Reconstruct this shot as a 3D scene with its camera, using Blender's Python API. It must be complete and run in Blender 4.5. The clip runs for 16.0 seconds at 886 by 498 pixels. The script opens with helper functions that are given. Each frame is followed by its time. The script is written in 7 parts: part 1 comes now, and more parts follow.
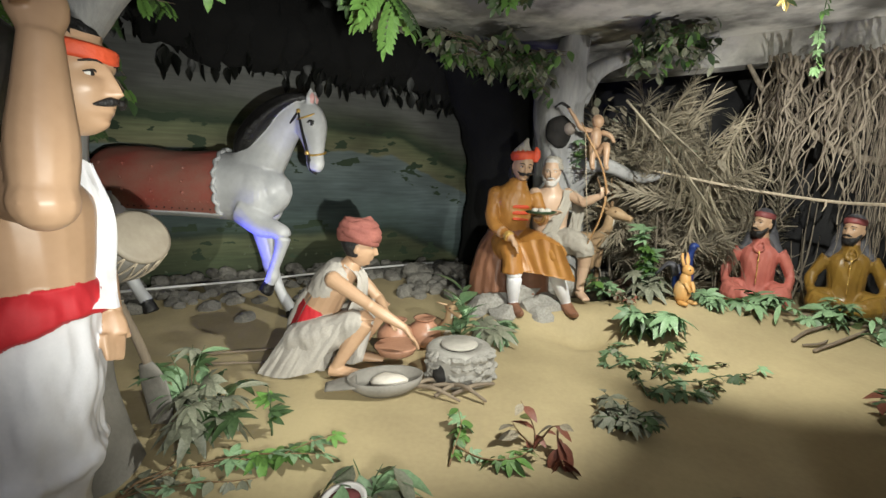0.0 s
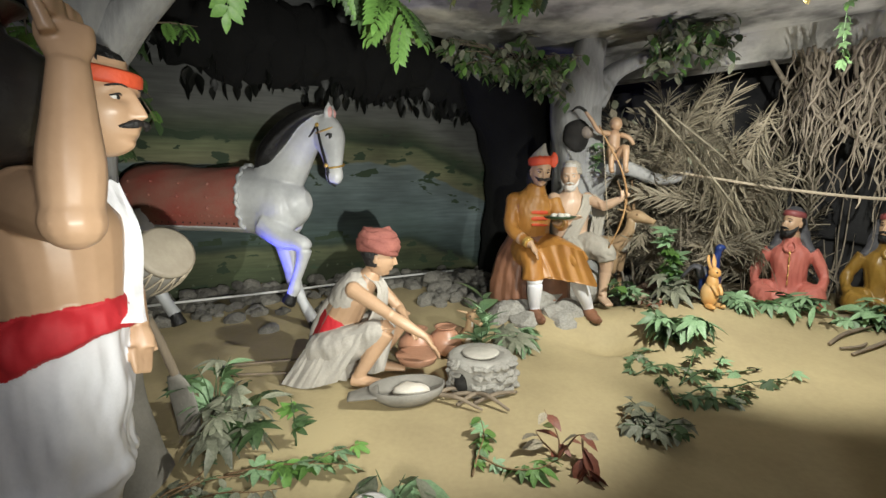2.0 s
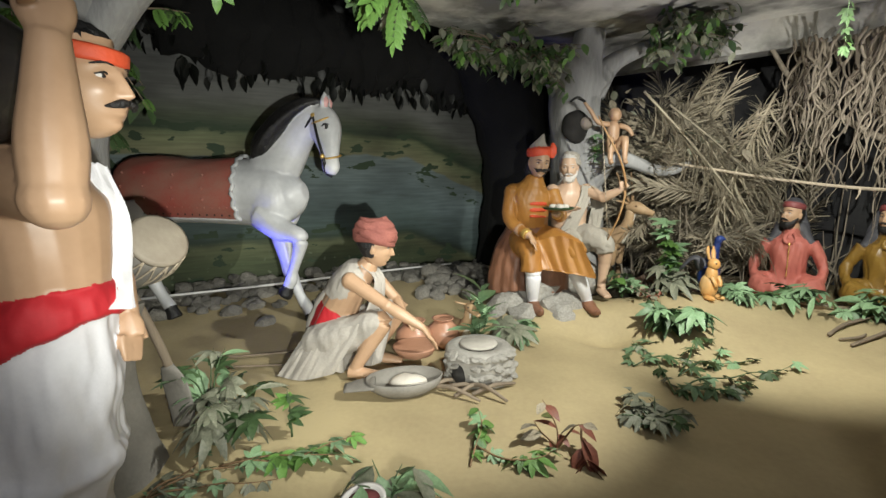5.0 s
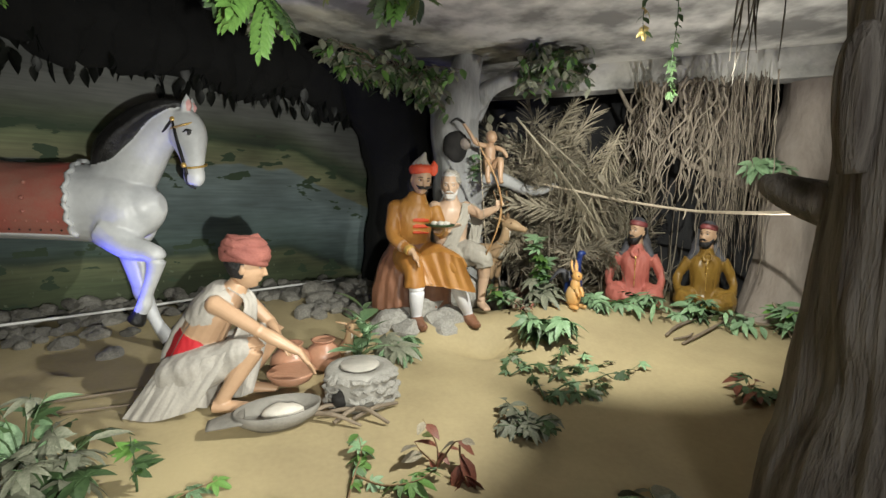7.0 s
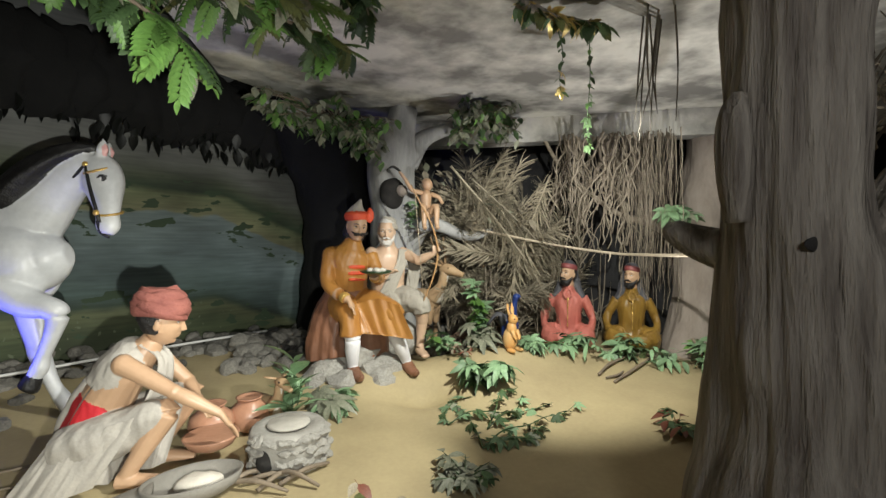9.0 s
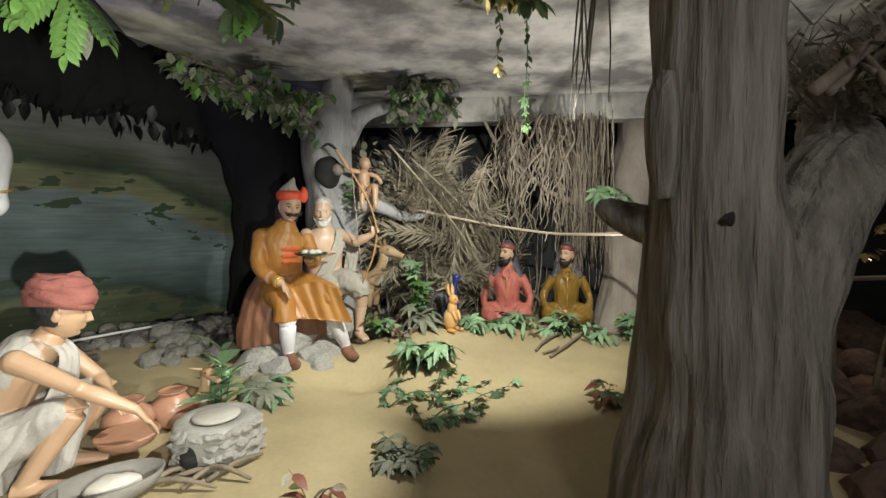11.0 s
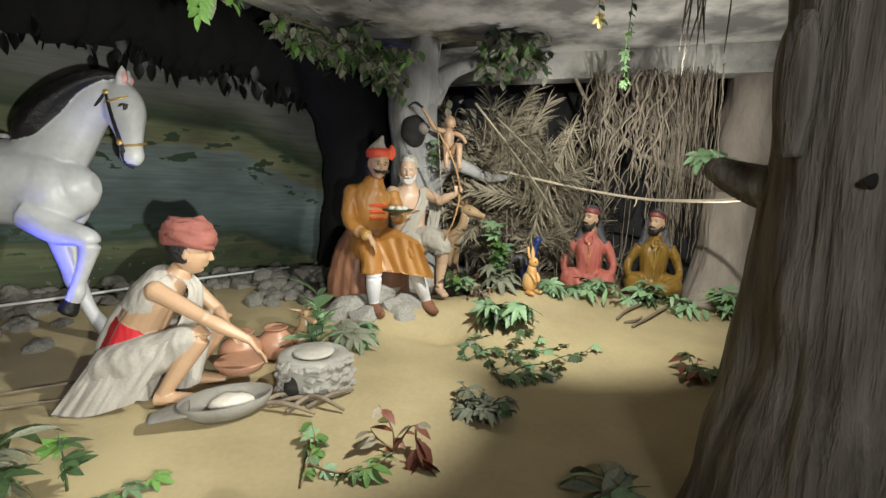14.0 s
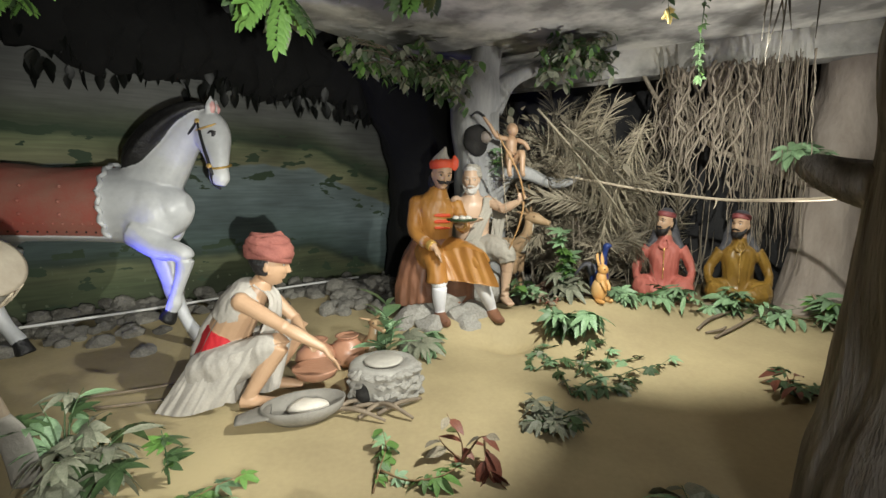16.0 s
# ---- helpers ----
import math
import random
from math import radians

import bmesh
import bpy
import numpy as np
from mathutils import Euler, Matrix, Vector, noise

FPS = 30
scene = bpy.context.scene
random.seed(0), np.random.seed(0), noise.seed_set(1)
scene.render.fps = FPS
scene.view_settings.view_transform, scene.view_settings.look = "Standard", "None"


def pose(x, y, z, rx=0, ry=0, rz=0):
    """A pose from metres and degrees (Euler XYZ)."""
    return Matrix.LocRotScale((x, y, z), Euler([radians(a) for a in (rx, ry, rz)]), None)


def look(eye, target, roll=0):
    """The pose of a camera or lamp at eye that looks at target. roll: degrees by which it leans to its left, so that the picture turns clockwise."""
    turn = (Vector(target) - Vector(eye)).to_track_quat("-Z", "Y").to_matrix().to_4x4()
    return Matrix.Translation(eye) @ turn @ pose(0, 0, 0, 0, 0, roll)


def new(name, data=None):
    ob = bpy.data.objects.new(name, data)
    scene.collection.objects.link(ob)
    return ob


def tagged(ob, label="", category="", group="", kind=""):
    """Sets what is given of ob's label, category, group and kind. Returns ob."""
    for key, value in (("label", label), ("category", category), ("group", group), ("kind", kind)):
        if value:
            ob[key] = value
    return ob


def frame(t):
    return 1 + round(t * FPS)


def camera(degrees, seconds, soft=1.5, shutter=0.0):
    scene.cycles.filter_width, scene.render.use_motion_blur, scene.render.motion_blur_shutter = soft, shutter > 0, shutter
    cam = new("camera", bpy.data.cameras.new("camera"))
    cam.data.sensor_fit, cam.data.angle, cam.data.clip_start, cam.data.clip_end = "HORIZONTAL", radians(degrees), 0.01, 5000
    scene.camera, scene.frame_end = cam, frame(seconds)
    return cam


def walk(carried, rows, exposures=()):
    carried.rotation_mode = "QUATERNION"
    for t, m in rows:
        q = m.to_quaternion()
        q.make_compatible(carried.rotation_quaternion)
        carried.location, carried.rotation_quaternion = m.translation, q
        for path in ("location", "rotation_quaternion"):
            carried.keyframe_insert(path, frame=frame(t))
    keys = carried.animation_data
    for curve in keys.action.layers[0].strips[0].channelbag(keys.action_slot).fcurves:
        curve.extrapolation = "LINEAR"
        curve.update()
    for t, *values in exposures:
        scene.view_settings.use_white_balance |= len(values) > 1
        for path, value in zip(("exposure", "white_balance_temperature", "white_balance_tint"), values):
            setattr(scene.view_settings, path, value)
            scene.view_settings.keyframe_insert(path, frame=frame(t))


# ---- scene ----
cam = camera(89.7, 16.0)
PATH = [
    (0, (-0.088, 0.188, 1.532), (-0.046, 2.163, 1.218), 1.3),
    (0.5, (-0.084, 0.189, 1.527), (-0.018, 2.158, 1.184), 1.8),
    (1, (-0.079, 0.191, 1.531), (-0.017, 2.16, 1.186), 1.3),
    (1.5, (-0.079, 0.192, 1.531), (-0.066, 2.167, 1.213), 0.1),
    (2, (-0.076, 0.188, 1.534), (-0.127, 2.168, 1.254), -0.5),
    (2.5, (-0.078, 0.185, 1.53), (-0.215, 2.163, 1.268), -0.2),
    (3, (-0.09, 0.191, 1.524), (-0.305, 2.162, 1.259), 0.2),
    (3.2, (-0.091, 0.19, 1.521), (-0.334, 2.157, 1.253), 0.1),
    (5.3, (-0.071, 0.221, 1.501), (-0.059, 2.198, 1.199), -0.4),
    (5.5, (-0.073, 0.228, 1.507), (-0.023, 2.204, 1.205), -0.2),
    (6, (-0.064, 0.235, 1.504), (0.09, 2.207, 1.207), 0.6),
    (6.5, (-0.039, 0.243, 1.51), (0.253, 2.202, 1.23), 0.7),
    (7, (-0.025, 0.238, 1.527), (0.423, 2.172, 1.284), 0.9),
    (7.5, (0.001, 0.245, 1.528), (0.577, 2.149, 1.321), 1.5),
    (8, (0.008, 0.243, 1.532), (0.663, 2.125, 1.371), 1.3),
    (8.5, (0.019, 0.227, 1.549), (0.704, 2.104, 1.463), 0.6),
    (8.7, (0.02, 0.222, 1.547), (0.708, 2.099, 1.5), 0.4),
    (10.8, (0.057, 0.254, 1.532), (0.94, 2.047, 1.452), -0.1),
    (11, (0.061, 0.262, 1.526), (0.99, 2.029, 1.405), 0.1),
    (11.5, (0.069, 0.266, 1.527), (1.087, 1.977, 1.334), 0.5),
    (12, (0.072, 0.273, 1.522), (1.146, 1.944, 1.291), 1.2),
    (12.5, (0.07, 0.286, 1.508), (1.145, 1.948, 1.22), 2.3),
    (13, (0.052, 0.292, 1.496), (1.041, 1.995, 1.149), 2.8),
    (13.5, (0.031, 0.279, 1.493), (0.839, 2.076, 1.148), 2.3),
    (14, (-0.004, 0.261, 1.497), (0.617, 2.14, 1.21), 1.7),
    (14.5, (-0.01, 0.267, 1.508), (0.513, 2.184, 1.273), 1.4),
    (15, (-0.009, 0.261, 1.508), (0.458, 2.193, 1.285), 1.0),
    (15.5, (-0.012, 0.254, 1.51), (0.383, 2.2, 1.269), 0.3),
    (16, (-0.011, 0.256, 1.51), (0.334, 2.209, 1.253), -0.5),
]
walk(cam, [(t, look(eye, target, roll)) for t, eye, target, roll in PATH])

from mathutils.bvhtree import BVHTree

# ---- light ----
world = bpy.data.worlds.new("world")
scene.world = world
world.use_nodes = True
world.node_tree.nodes["Background"].inputs[0].default_value = (0.75, 0.8, 1.0, 1)
world.node_tree.nodes["Background"].inputs[1].default_value = 0.004


def spot(name, at, aim, watts, cone, blend=0.5, colour=(0.985, 0.985, 0.895), size=0.04):
    lamp = bpy.data.lights.new(name, "SPOT")
    lamp.energy, lamp.spot_size, lamp.spot_blend, lamp.color, lamp.shadow_soft_size = watts, radians(cone), blend, colour, size
    ob = new(name, lamp)
    ob.matrix_world = look(at, aim)
    return ob


spot("spotlight_key", (1.25, 1.62, 2.5), (-0.45, 2.95, 0.36), 280, 64, 0.6, size=0.025)
spot("spotlight_front", (0.21, -0.03, 1.342), (-0.92, 3.5, 1.36), 390, 66, 0.95, size=0.02)
# Added next to the key to brighten the soldiers and thicket.
spot("fill_right", (1.35, 1.72, 2.3), (2.25, 4.1, 0.72), 310, 88, 0.65, size=0.025)
# Added fill from above for the roots; no such source is known.
spot("fill_high", (3.2, 2.5, 2.5), (3.5, 3.8, 1.3), 36, 120, 0.8)
# Added uplight, hidden behind the trunk, only to brighten the ceiling.
spot("fill_ceiling", (2.75, 2.4, 0.75), (2.2, 2.9, 2.82), 125, 122, 0.9, (1, 0.98, 0.95))
spot("spotlight_grotto", (4.3, 1.6, 1.9), (3.2, 1.2, 1.3), 15, 130, 0.7, (1, 0.85, 0.7))
spot("spotlight_blue", (-1.70, 3.33, 0.66), (-1.29, 3.51, 1.04), 30, 74, 0.7, (0.08, 0.1, 1.0))
# Unseen soft fill added behind the camera to lift the dark trunk.
rear_fill = bpy.data.lights.new("fill_rear", "AREA")
rear_fill.energy, rear_fill.size, rear_fill.color = 21, 0.6, (0.97, 0.98, 1.0)
new("fill_rear", rear_fill).matrix_world = look((0.4, -1.2, 2.5), (0.6, 1.8, 1.7))


# ---- materials ----
def material(name, a, b=None, rough=0.7, scale=6.0, fine=60.0, bump=0.15, metal=0.0, stretch=(1, 1, 1), random_tint=0.0, coat=0.0, reach=0.02, world_space=False, contrast=1.6):
    m = bpy.data.materials.new(name)
    m.use_nodes = True
    nt = m.node_tree
    n, l = nt.nodes, nt.links
    bsdf = n["Principled BSDF"]
    b = b or tuple(c * 0.6 for c in a)
    tc = n.new("ShaderNodeTexCoord")
    mp = n.new("ShaderNodeMapping")
    mp.inputs["Scale"].default_value = stretch
    if world_space:
        geo = n.new("ShaderNodeNewGeometry")
        l.new(geo.outputs["Position"], mp.inputs["Vector"])
    else:
        l.new(tc.outputs["Object"], mp.inputs["Vector"])
    n1, n2 = n.new("ShaderNodeTexNoise"), n.new("ShaderNodeTexNoise")
    n1.inputs["Scale"].default_value, n1.inputs["Detail"].default_value = scale, 6
    n2.inputs["Scale"].default_value, n2.inputs["Detail"].default_value = fine, 4
    l.new(mp.outputs[0], n1.inputs["Vector"])
    l.new(mp.outputs[0], n2.inputs["Vector"])
    add = n.new("ShaderNodeMath")
    add.operation = "MULTIPLY_ADD"
    add.inputs[1].default_value = 0.45
    l.new(n2.outputs["Fac"], add.inputs[0])
    sc = n.new("ShaderNodeMath")
    sc.operation = "MULTIPLY_ADD"
    sc.inputs[1].default_value, sc.inputs[2].default_value = contrast, 0.25 - contrast / 2
    l.new(n1.outputs["Fac"], sc.inputs[0])
    l.new(sc.outputs[0], add.inputs[2])
    mix = n.new("ShaderNodeMix")
    mix.data_type = "RGBA"
    mix.inputs[6].default_value, mix.inputs[7].default_value = (*b, 1), (*a, 1)
    l.new(add.outputs[0], mix.inputs[0])
    out = mix.outputs[2]
    if random_tint:
        oi = n.new("ShaderNodeObjectInfo")
        hs = n.new("ShaderNodeHueSaturation")
        mr = n.new("ShaderNodeMapRange")
        mr.inputs[3].default_value, mr.inputs[4].default_value = 1 - random_tint, 1 + random_tint
        l.new(oi.outputs["Random"], mr.inputs[0])
        l.new(mr.outputs[0], hs.inputs["Value"])
        l.new(out, hs.inputs["Color"])
        out = hs.outputs[0]
    l.new(out, bsdf.inputs["Base Color"])
    bsdf.inputs["Roughness"].default_value, bsdf.inputs["Metallic"].default_value = rough, metal
    bsdf.inputs["Coat Weight"].default_value = coat
    if bump:
        bp = n.new("ShaderNodeBump")
        bp.inputs["Strength"].default_value, bp.inputs["Distance"].default_value = bump, reach
        l.new(add.outputs[0], bp.inputs["Height"])
        l.new(bp.outputs[0], bsdf.inputs["Normal"])
    return m


SAND = material("painted_sand", (0.51, 0.42, 0.235), (0.33, 0.265, 0.15), 0.72, 1.3, 38, 0.16, world_space=True, contrast=2.2)
CEMENT = material("cement_ceiling", (0.64, 0.625, 0.57), (0.20, 0.195, 0.18), 0.9, 2.6, 18, 0.7, world_space=True, contrast=4.0)
# The recess gets its darkness from this colour, since no light reaches it.
UNLITCEILING = material("unlit_black_plaster", (0.02, 0.021, 0.022), (0.008, 0.008, 0.009), 0.85, 3, 30, 0.3, world_space=True)
DARKWALL = material("unlit_dark_plaster", (0.05, 0.05, 0.05), (0.015, 0.015, 0.018), 0.9, 3, 30, 0.4, world_space=True)
GREYBARK = material("grey_painted_bark", (0.46, 0.46, 0.45), (0.22, 0.22, 0.22), 0.8, 5, 35, 0.6, stretch=(1.6, 1.6, 0.35))
PALEBARK = material("pale_pinkish_bark", (0.38, 0.33, 0.285), (0.19, 0.155, 0.13), 0.85, 4, 30, 0.8, stretch=(1.3, 1.3, 0.5))
BROWNBARK = material("fibrous_brown_bark", (0.37, 0.335, 0.28), (0.12, 0.10, 0.082), 0.9, 13, 110, 0.9, stretch=(1.8, 1.8, 0.13), reach=0.02, contrast=2.0)
# Near black in place of shade: for the tree shape before the mural.
SHADOWBARK = material("shadow_black_bark", (0.006, 0.006, 0.006), (0.002, 0.002, 0.002), 0.95, 6, 40, 0.5)
WOOD = material("weathered_wood", (0.30, 0.24, 0.17), (0.14, 0.11, 0.08), 0.8, 8, 60, 0.4, stretch=(1, 1, 0.3))
OLDWOOD = material("split_brown_timber", (0.35, 0.22, 0.11), (0.12, 0.075, 0.04), 0.8, 5, 50, 0.7, stretch=(2, 2, 0.2))
ROOT = material("dry_hanging_root", (0.36, 0.31, 0.24), (0.17, 0.14, 0.105), 0.9, 10, 60, 0.4)
ROOTDARK = material("dark_hanging_root", (0.24, 0.195, 0.15), (0.11, 0.09, 0.07), 0.9, 10, 60, 0.4)
STRAW = material("dry_straw_leaf", (0.38, 0.335, 0.245), (0.17, 0.145, 0.105), 0.85, 9, 70, 0.2, random_tint=0.35)
THATCH = material("dark_thatch_straw", (0.25, 0.21, 0.15), (0.08, 0.066, 0.05), 0.9, 9, 70, 0.2)
STONE = material("rough_grey_stone", (0.29, 0.275, 0.24), (0.12, 0.115, 0.10), 0.9, 7, 50, 0.6, random_tint=0.3)
WARMSTONE = material("brown_rock", (0.20, 0.125, 0.085), (0.04, 0.027, 0.02), 0.9, 5, 40, 0.7, random_tint=0.3)
SKIN = material("painted_skin", (0.52, 0.34, 0.215), (0.42, 0.265, 0.16), 0.4, 5, 40, 0.04)
SKINPALE = material("pale_painted_skin", (0.62, 0.44, 0.31), (0.50, 0.34, 0.23), 0.35, 6, 40, 0.04)
SKINDARK = material("brown_painted_skin", (0.42, 0.26, 0.16), (0.30, 0.18, 0.11), 0.35, 6, 40, 0.06)
HAIR = material("black_painted_hair", (0.022, 0.02, 0.02), (0.008, 0.008, 0.008), 0.55, 30, 120, 0.8, reach=0.01)
WHITEHAIR = material("white_painted_beard", (0.7, 0.68, 0.64), (0.5, 0.48, 0.45), 0.6, 30, 120, 0.6, reach=0.01)
EYEWHITE = material("painted_eye", (0.75, 0.73, 0.7), (0.6, 0.58, 0.55), 0.3, 5, 20, 0)
WHITECLOTH = material("white_cotton_cloth", (0.78, 0.78, 0.80), (0.62, 0.62, 0.65), 0.85, 6, 90, 0.25, reach=0.006)
GREYCLOTH = material("dusty_grey_cloth", (0.44, 0.41, 0.35), (0.28, 0.26, 0.22), 0.85, 5, 80, 0.3, reach=0.008)
CREAMCLOTH = material("dusty_cream_cloth", (0.50, 0.47, 0.42), (0.30, 0.28, 0.25), 0.85, 5, 80, 0.3, reach=0.008)
REDCLOTH = material("red_cotton_cloth", (0.55, 0.02, 0.03), (0.36, 0.012, 0.018), 0.7, 6, 90, 0.25, reach=0.006)
REDBAND = material("orange_red_band", (0.75, 0.11, 0.04), (0.55, 0.06, 0.025), 0.6, 12, 90, 0.2)
TURBANRED = material("dusty_red_turban", (0.36, 0.13, 0.10), (0.19, 0.06, 0.05), 0.85, 9, 70, 0.5)
ORANGE = material("glossy_orange_paint", (0.46, 0.225, 0.05), (0.31, 0.13, 0.032), 0.42, 6, 45, 0.15)
ORANGEDARK = material("dusty_brown_coat_paint", (0.27, 0.125, 0.07), (0.13, 0.06, 0.035), 0.5, 4, 40, 0.2, contrast=2.4)
GOLD = material("gold_paint", (0.75, 0.52, 0.16), (0.5, 0.3, 0.08), 0.35, 20, 90, 0.3, metal=0.5)
PINKRED = material("coral_red_paint", (0.60, 0.20, 0.155), (0.42, 0.115, 0.09), 0.55, 6, 40, 0.12)
MUSTARD = material("mustard_brown_paint", (0.33, 0.20, 0.04), (0.18, 0.10, 0.022), 0.33, 6, 40, 0.15)
MAROON = material("maroon_cap_paint", (0.28, 0.07, 0.07), (0.16, 0.05, 0.05), 0.5, 8, 50, 0.15)
SLATE = material("slate_grey_cloth_paint", (0.10, 0.10, 0.115), (0.055, 0.055, 0.062), 0.6, 8, 50, 0.15)
HORSEWHITE = material("glossy_white_horse_paint", (0.70, 0.71, 0.71), (0.42, 0.43, 0.44), 0.38, 3.0, 26, 0.12, contrast=2.4)
BLANKET = material("red_leather_blanket", (0.40, 0.07, 0.055), (0.33, 0.20, 0.15), 0.55, 2.2, 60, 0.2, contrast=2.6)
BLACKPAINT = material("black_paint", (0.015, 0.014, 0.014), (0.006, 0.006, 0.006), 0.5, 20, 90, 0.4)
PINK = material("pink_paint", (0.75, 0.42, 0.40), (0.6, 0.3, 0.3), 0.4, 10, 40, 0.05)
CLAYBLACK = material("black_clay_pot", (0.05, 0.046, 0.042), (0.014, 0.012, 0.012), 0.35, 7, 50, 0.2)
TERRACOTTA = material("terracotta", (0.52, 0.29, 0.19), (0.36, 0.18, 0.11), 0.35, 6, 50, 0.15)
GREYWOOD = material("grey_wooden_dish", (0.27, 0.255, 0.225), (0.15, 0.14, 0.12), 0.75, 7, 60, 0.3)
FLOUR = material("white_flour_dough", (0.72, 0.68, 0.60), (0.55, 0.51, 0.44), 0.9, 14, 70, 0.3)
ASH = material("pale_ash_coating", (0.50, 0.475, 0.42), (0.34, 0.32, 0.28), 0.9, 12, 70, 0.3)
PLASTER = material("grey_clay_plaster", (0.44, 0.425, 0.385), (0.22, 0.21, 0.185), 0.9, 9, 60, 0.4)
# Near black, coloured as the shade inside holes.
HOLLOWSHADE = material("hollow_shade_black", (0.03, 0.028, 0.026), (0.012, 0.011, 0.01), 0.9, 9, 50, 0.4)
HIDE = material("stretched_drum_hide", (0.44, 0.39, 0.31), (0.26, 0.22, 0.17), 0.6, 8, 60, 0.15)
ROPE = material("natural_rope", (0.55, 0.47, 0.36), (0.35, 0.29, 0.21), 0.9, 40, 150, 0.5)
WHITEROPE = material("white_plastic_pipe", (0.75, 0.75, 0.73), (0.6, 0.6, 0.58), 0.5, 9, 60, 0.1)
DEERHIDE = material("fawn_brown_paint", (0.50, 0.36, 0.21), (0.32, 0.20, 0.11), 0.45, 9, 50, 0.15)
RABBIT = material("orange_rabbit_paint", (0.72, 0.33, 0.07), (0.60, 0.42, 0.20), 0.4, 9, 50, 0.1)
BLUE = material("deep_blue_paint", (0.02, 0.05, 0.22), (0.01, 0.02, 0.09), 0.35, 12, 60, 0.1)
BAND = material("orange_bamboo", (0.42, 0.25, 0.10), (0.28, 0.15, 0.06), 0.5, 9, 60, 0.15)


def leaf_material(name, a, b, rough=0.5, tint=0.3):
    m = material(name, a, b, rough, 14, 80, 0.2, random_tint=tint, reach=0.004)
    bsdf = m.node_tree.nodes["Principled BSDF"]
    bsdf.inputs["Subsurface Weight"].default_value = 0.0
    return m


LEAFBRIGHT = leaf_material("bright_green_leaf", (0.14, 0.27, 0.06), (0.07, 0.16, 0.035))
LEAFMINT = leaf_material("dusty_mint_green_leaf", (0.27, 0.41, 0.23), (0.13, 0.23, 0.115))
LEAFDARK = leaf_material("dark_green_leaf", (0.085, 0.145, 0.055), (0.035, 0.07, 0.028))
LEAFDUST = leaf_material("dust_covered_leaf", (0.30, 0.30, 0.23), (0.13, 0.15, 0.095))
LEAFRED = leaf_material("wine_red_leaf", (0.27, 0.09, 0.055), (0.14, 0.05, 0.032))
LEAFOLIVE = leaf_material("olive_leaf", (0.20, 0.22, 0.07), (0.10, 0.13, 0.05))
# Leaf of that same shape, its blackness being shade put into colour.
LEAFSHADOW = leaf_material("shadow_black_leaf", (0.008, 0.009, 0.007), (0.003, 0.004, 0.003))
GOLDLEAF = material("gold_foil_leaf", (0.80, 0.66, 0.30), (0.6, 0.45, 0.15), 0.3, 20, 90, 0.3, metal=0.7)


# ---- mesh helpers ----
def smooth_path(pts, steps=5):
    """Points and radii along a Catmull-Rom curve; each row holds a point and any further numbers."""
    p = np.array(pts, float)
    if len(p) < 3:
        return np.array([p[0] + (p[-1] - p[0]) * k / steps for k in range(steps + 1)])
    q = np.vstack([2 * p[0] - p[1], p, 2 * p[-1] - p[-2]])
    out = []
    for i in range(1, len(q) - 2):
        for k in range(steps):
            t = k / steps
            out.append(0.5 * (2 * q[i] + (q[i + 1] - q[i - 1]) * t + (2 * q[i - 1] - 5 * q[i] + 4 * q[i + 1] - q[i + 2]) * t**2 + (3 * q[i] - q[i - 1] - 3 * q[i + 1] + q[i + 2]) * t**3))
    out.append(p[-1])
    return np.array(out)


def tube(bm, pts, mi=0, seg=10, steps=5, folds=0, amp=0.0, up=(0, 0, 1), rough=0.0, caps=True):
    """A swept tube. Rows: x, y, z, radius or x, y, z, radius across, radius along up."""
    rows = smooth_path([(*p, p[3]) if len(p) == 4 else p for p in pts], steps)
    rings, ref = [], Vector(up)
    for i, r in enumerate(rows):
        a, b = rows[max(i - 1, 0)][:3], rows[min(i + 1, len(rows) - 1)][:3]
        d = Vector(b - a)
        d = d.normalized() if d.length > 1e-9 else Vector((0, 0, 1))
        side = d.cross(ref)
        if side.length < 1e-3:
            side = d.cross(Vector((1, 0.1, 0)))
        side.normalize()
        top = side.cross(d).normalized()
        ring = []
        for k in range(seg):
            an = 2 * math.pi * k / seg
            f = 1 + (amp * math.cos(folds * an + 0.15 * i) if folds else 0)
            if rough:
                f += rough * noise.noise(Vector((r[0] * 9 + math.cos(an) * 2, r[1] * 9 + math.sin(an) * 2, r[2] * 3)))
            ring.append(bm.verts.new(Vector(r[:3]) + side * (max(r[3], 1e-4) * f * math.cos(an)) + top * (max(r[4], 1e-4) * f * math.sin(an))))
        rings.append(ring)
    for a, b in zip(rings, rings[1:]):
        for k in range(seg):
            f = bm.faces.new((a[k], a[(k + 1) % seg], b[(k + 1) % seg], b[k]))
            f.material_index, f.smooth = mi, True
    if caps:
        for ring in (rings[0][::-1], rings[-1]):
            f = bm.faces.new(ring)
            f.material_index, f.smooth = mi, True
    return rings


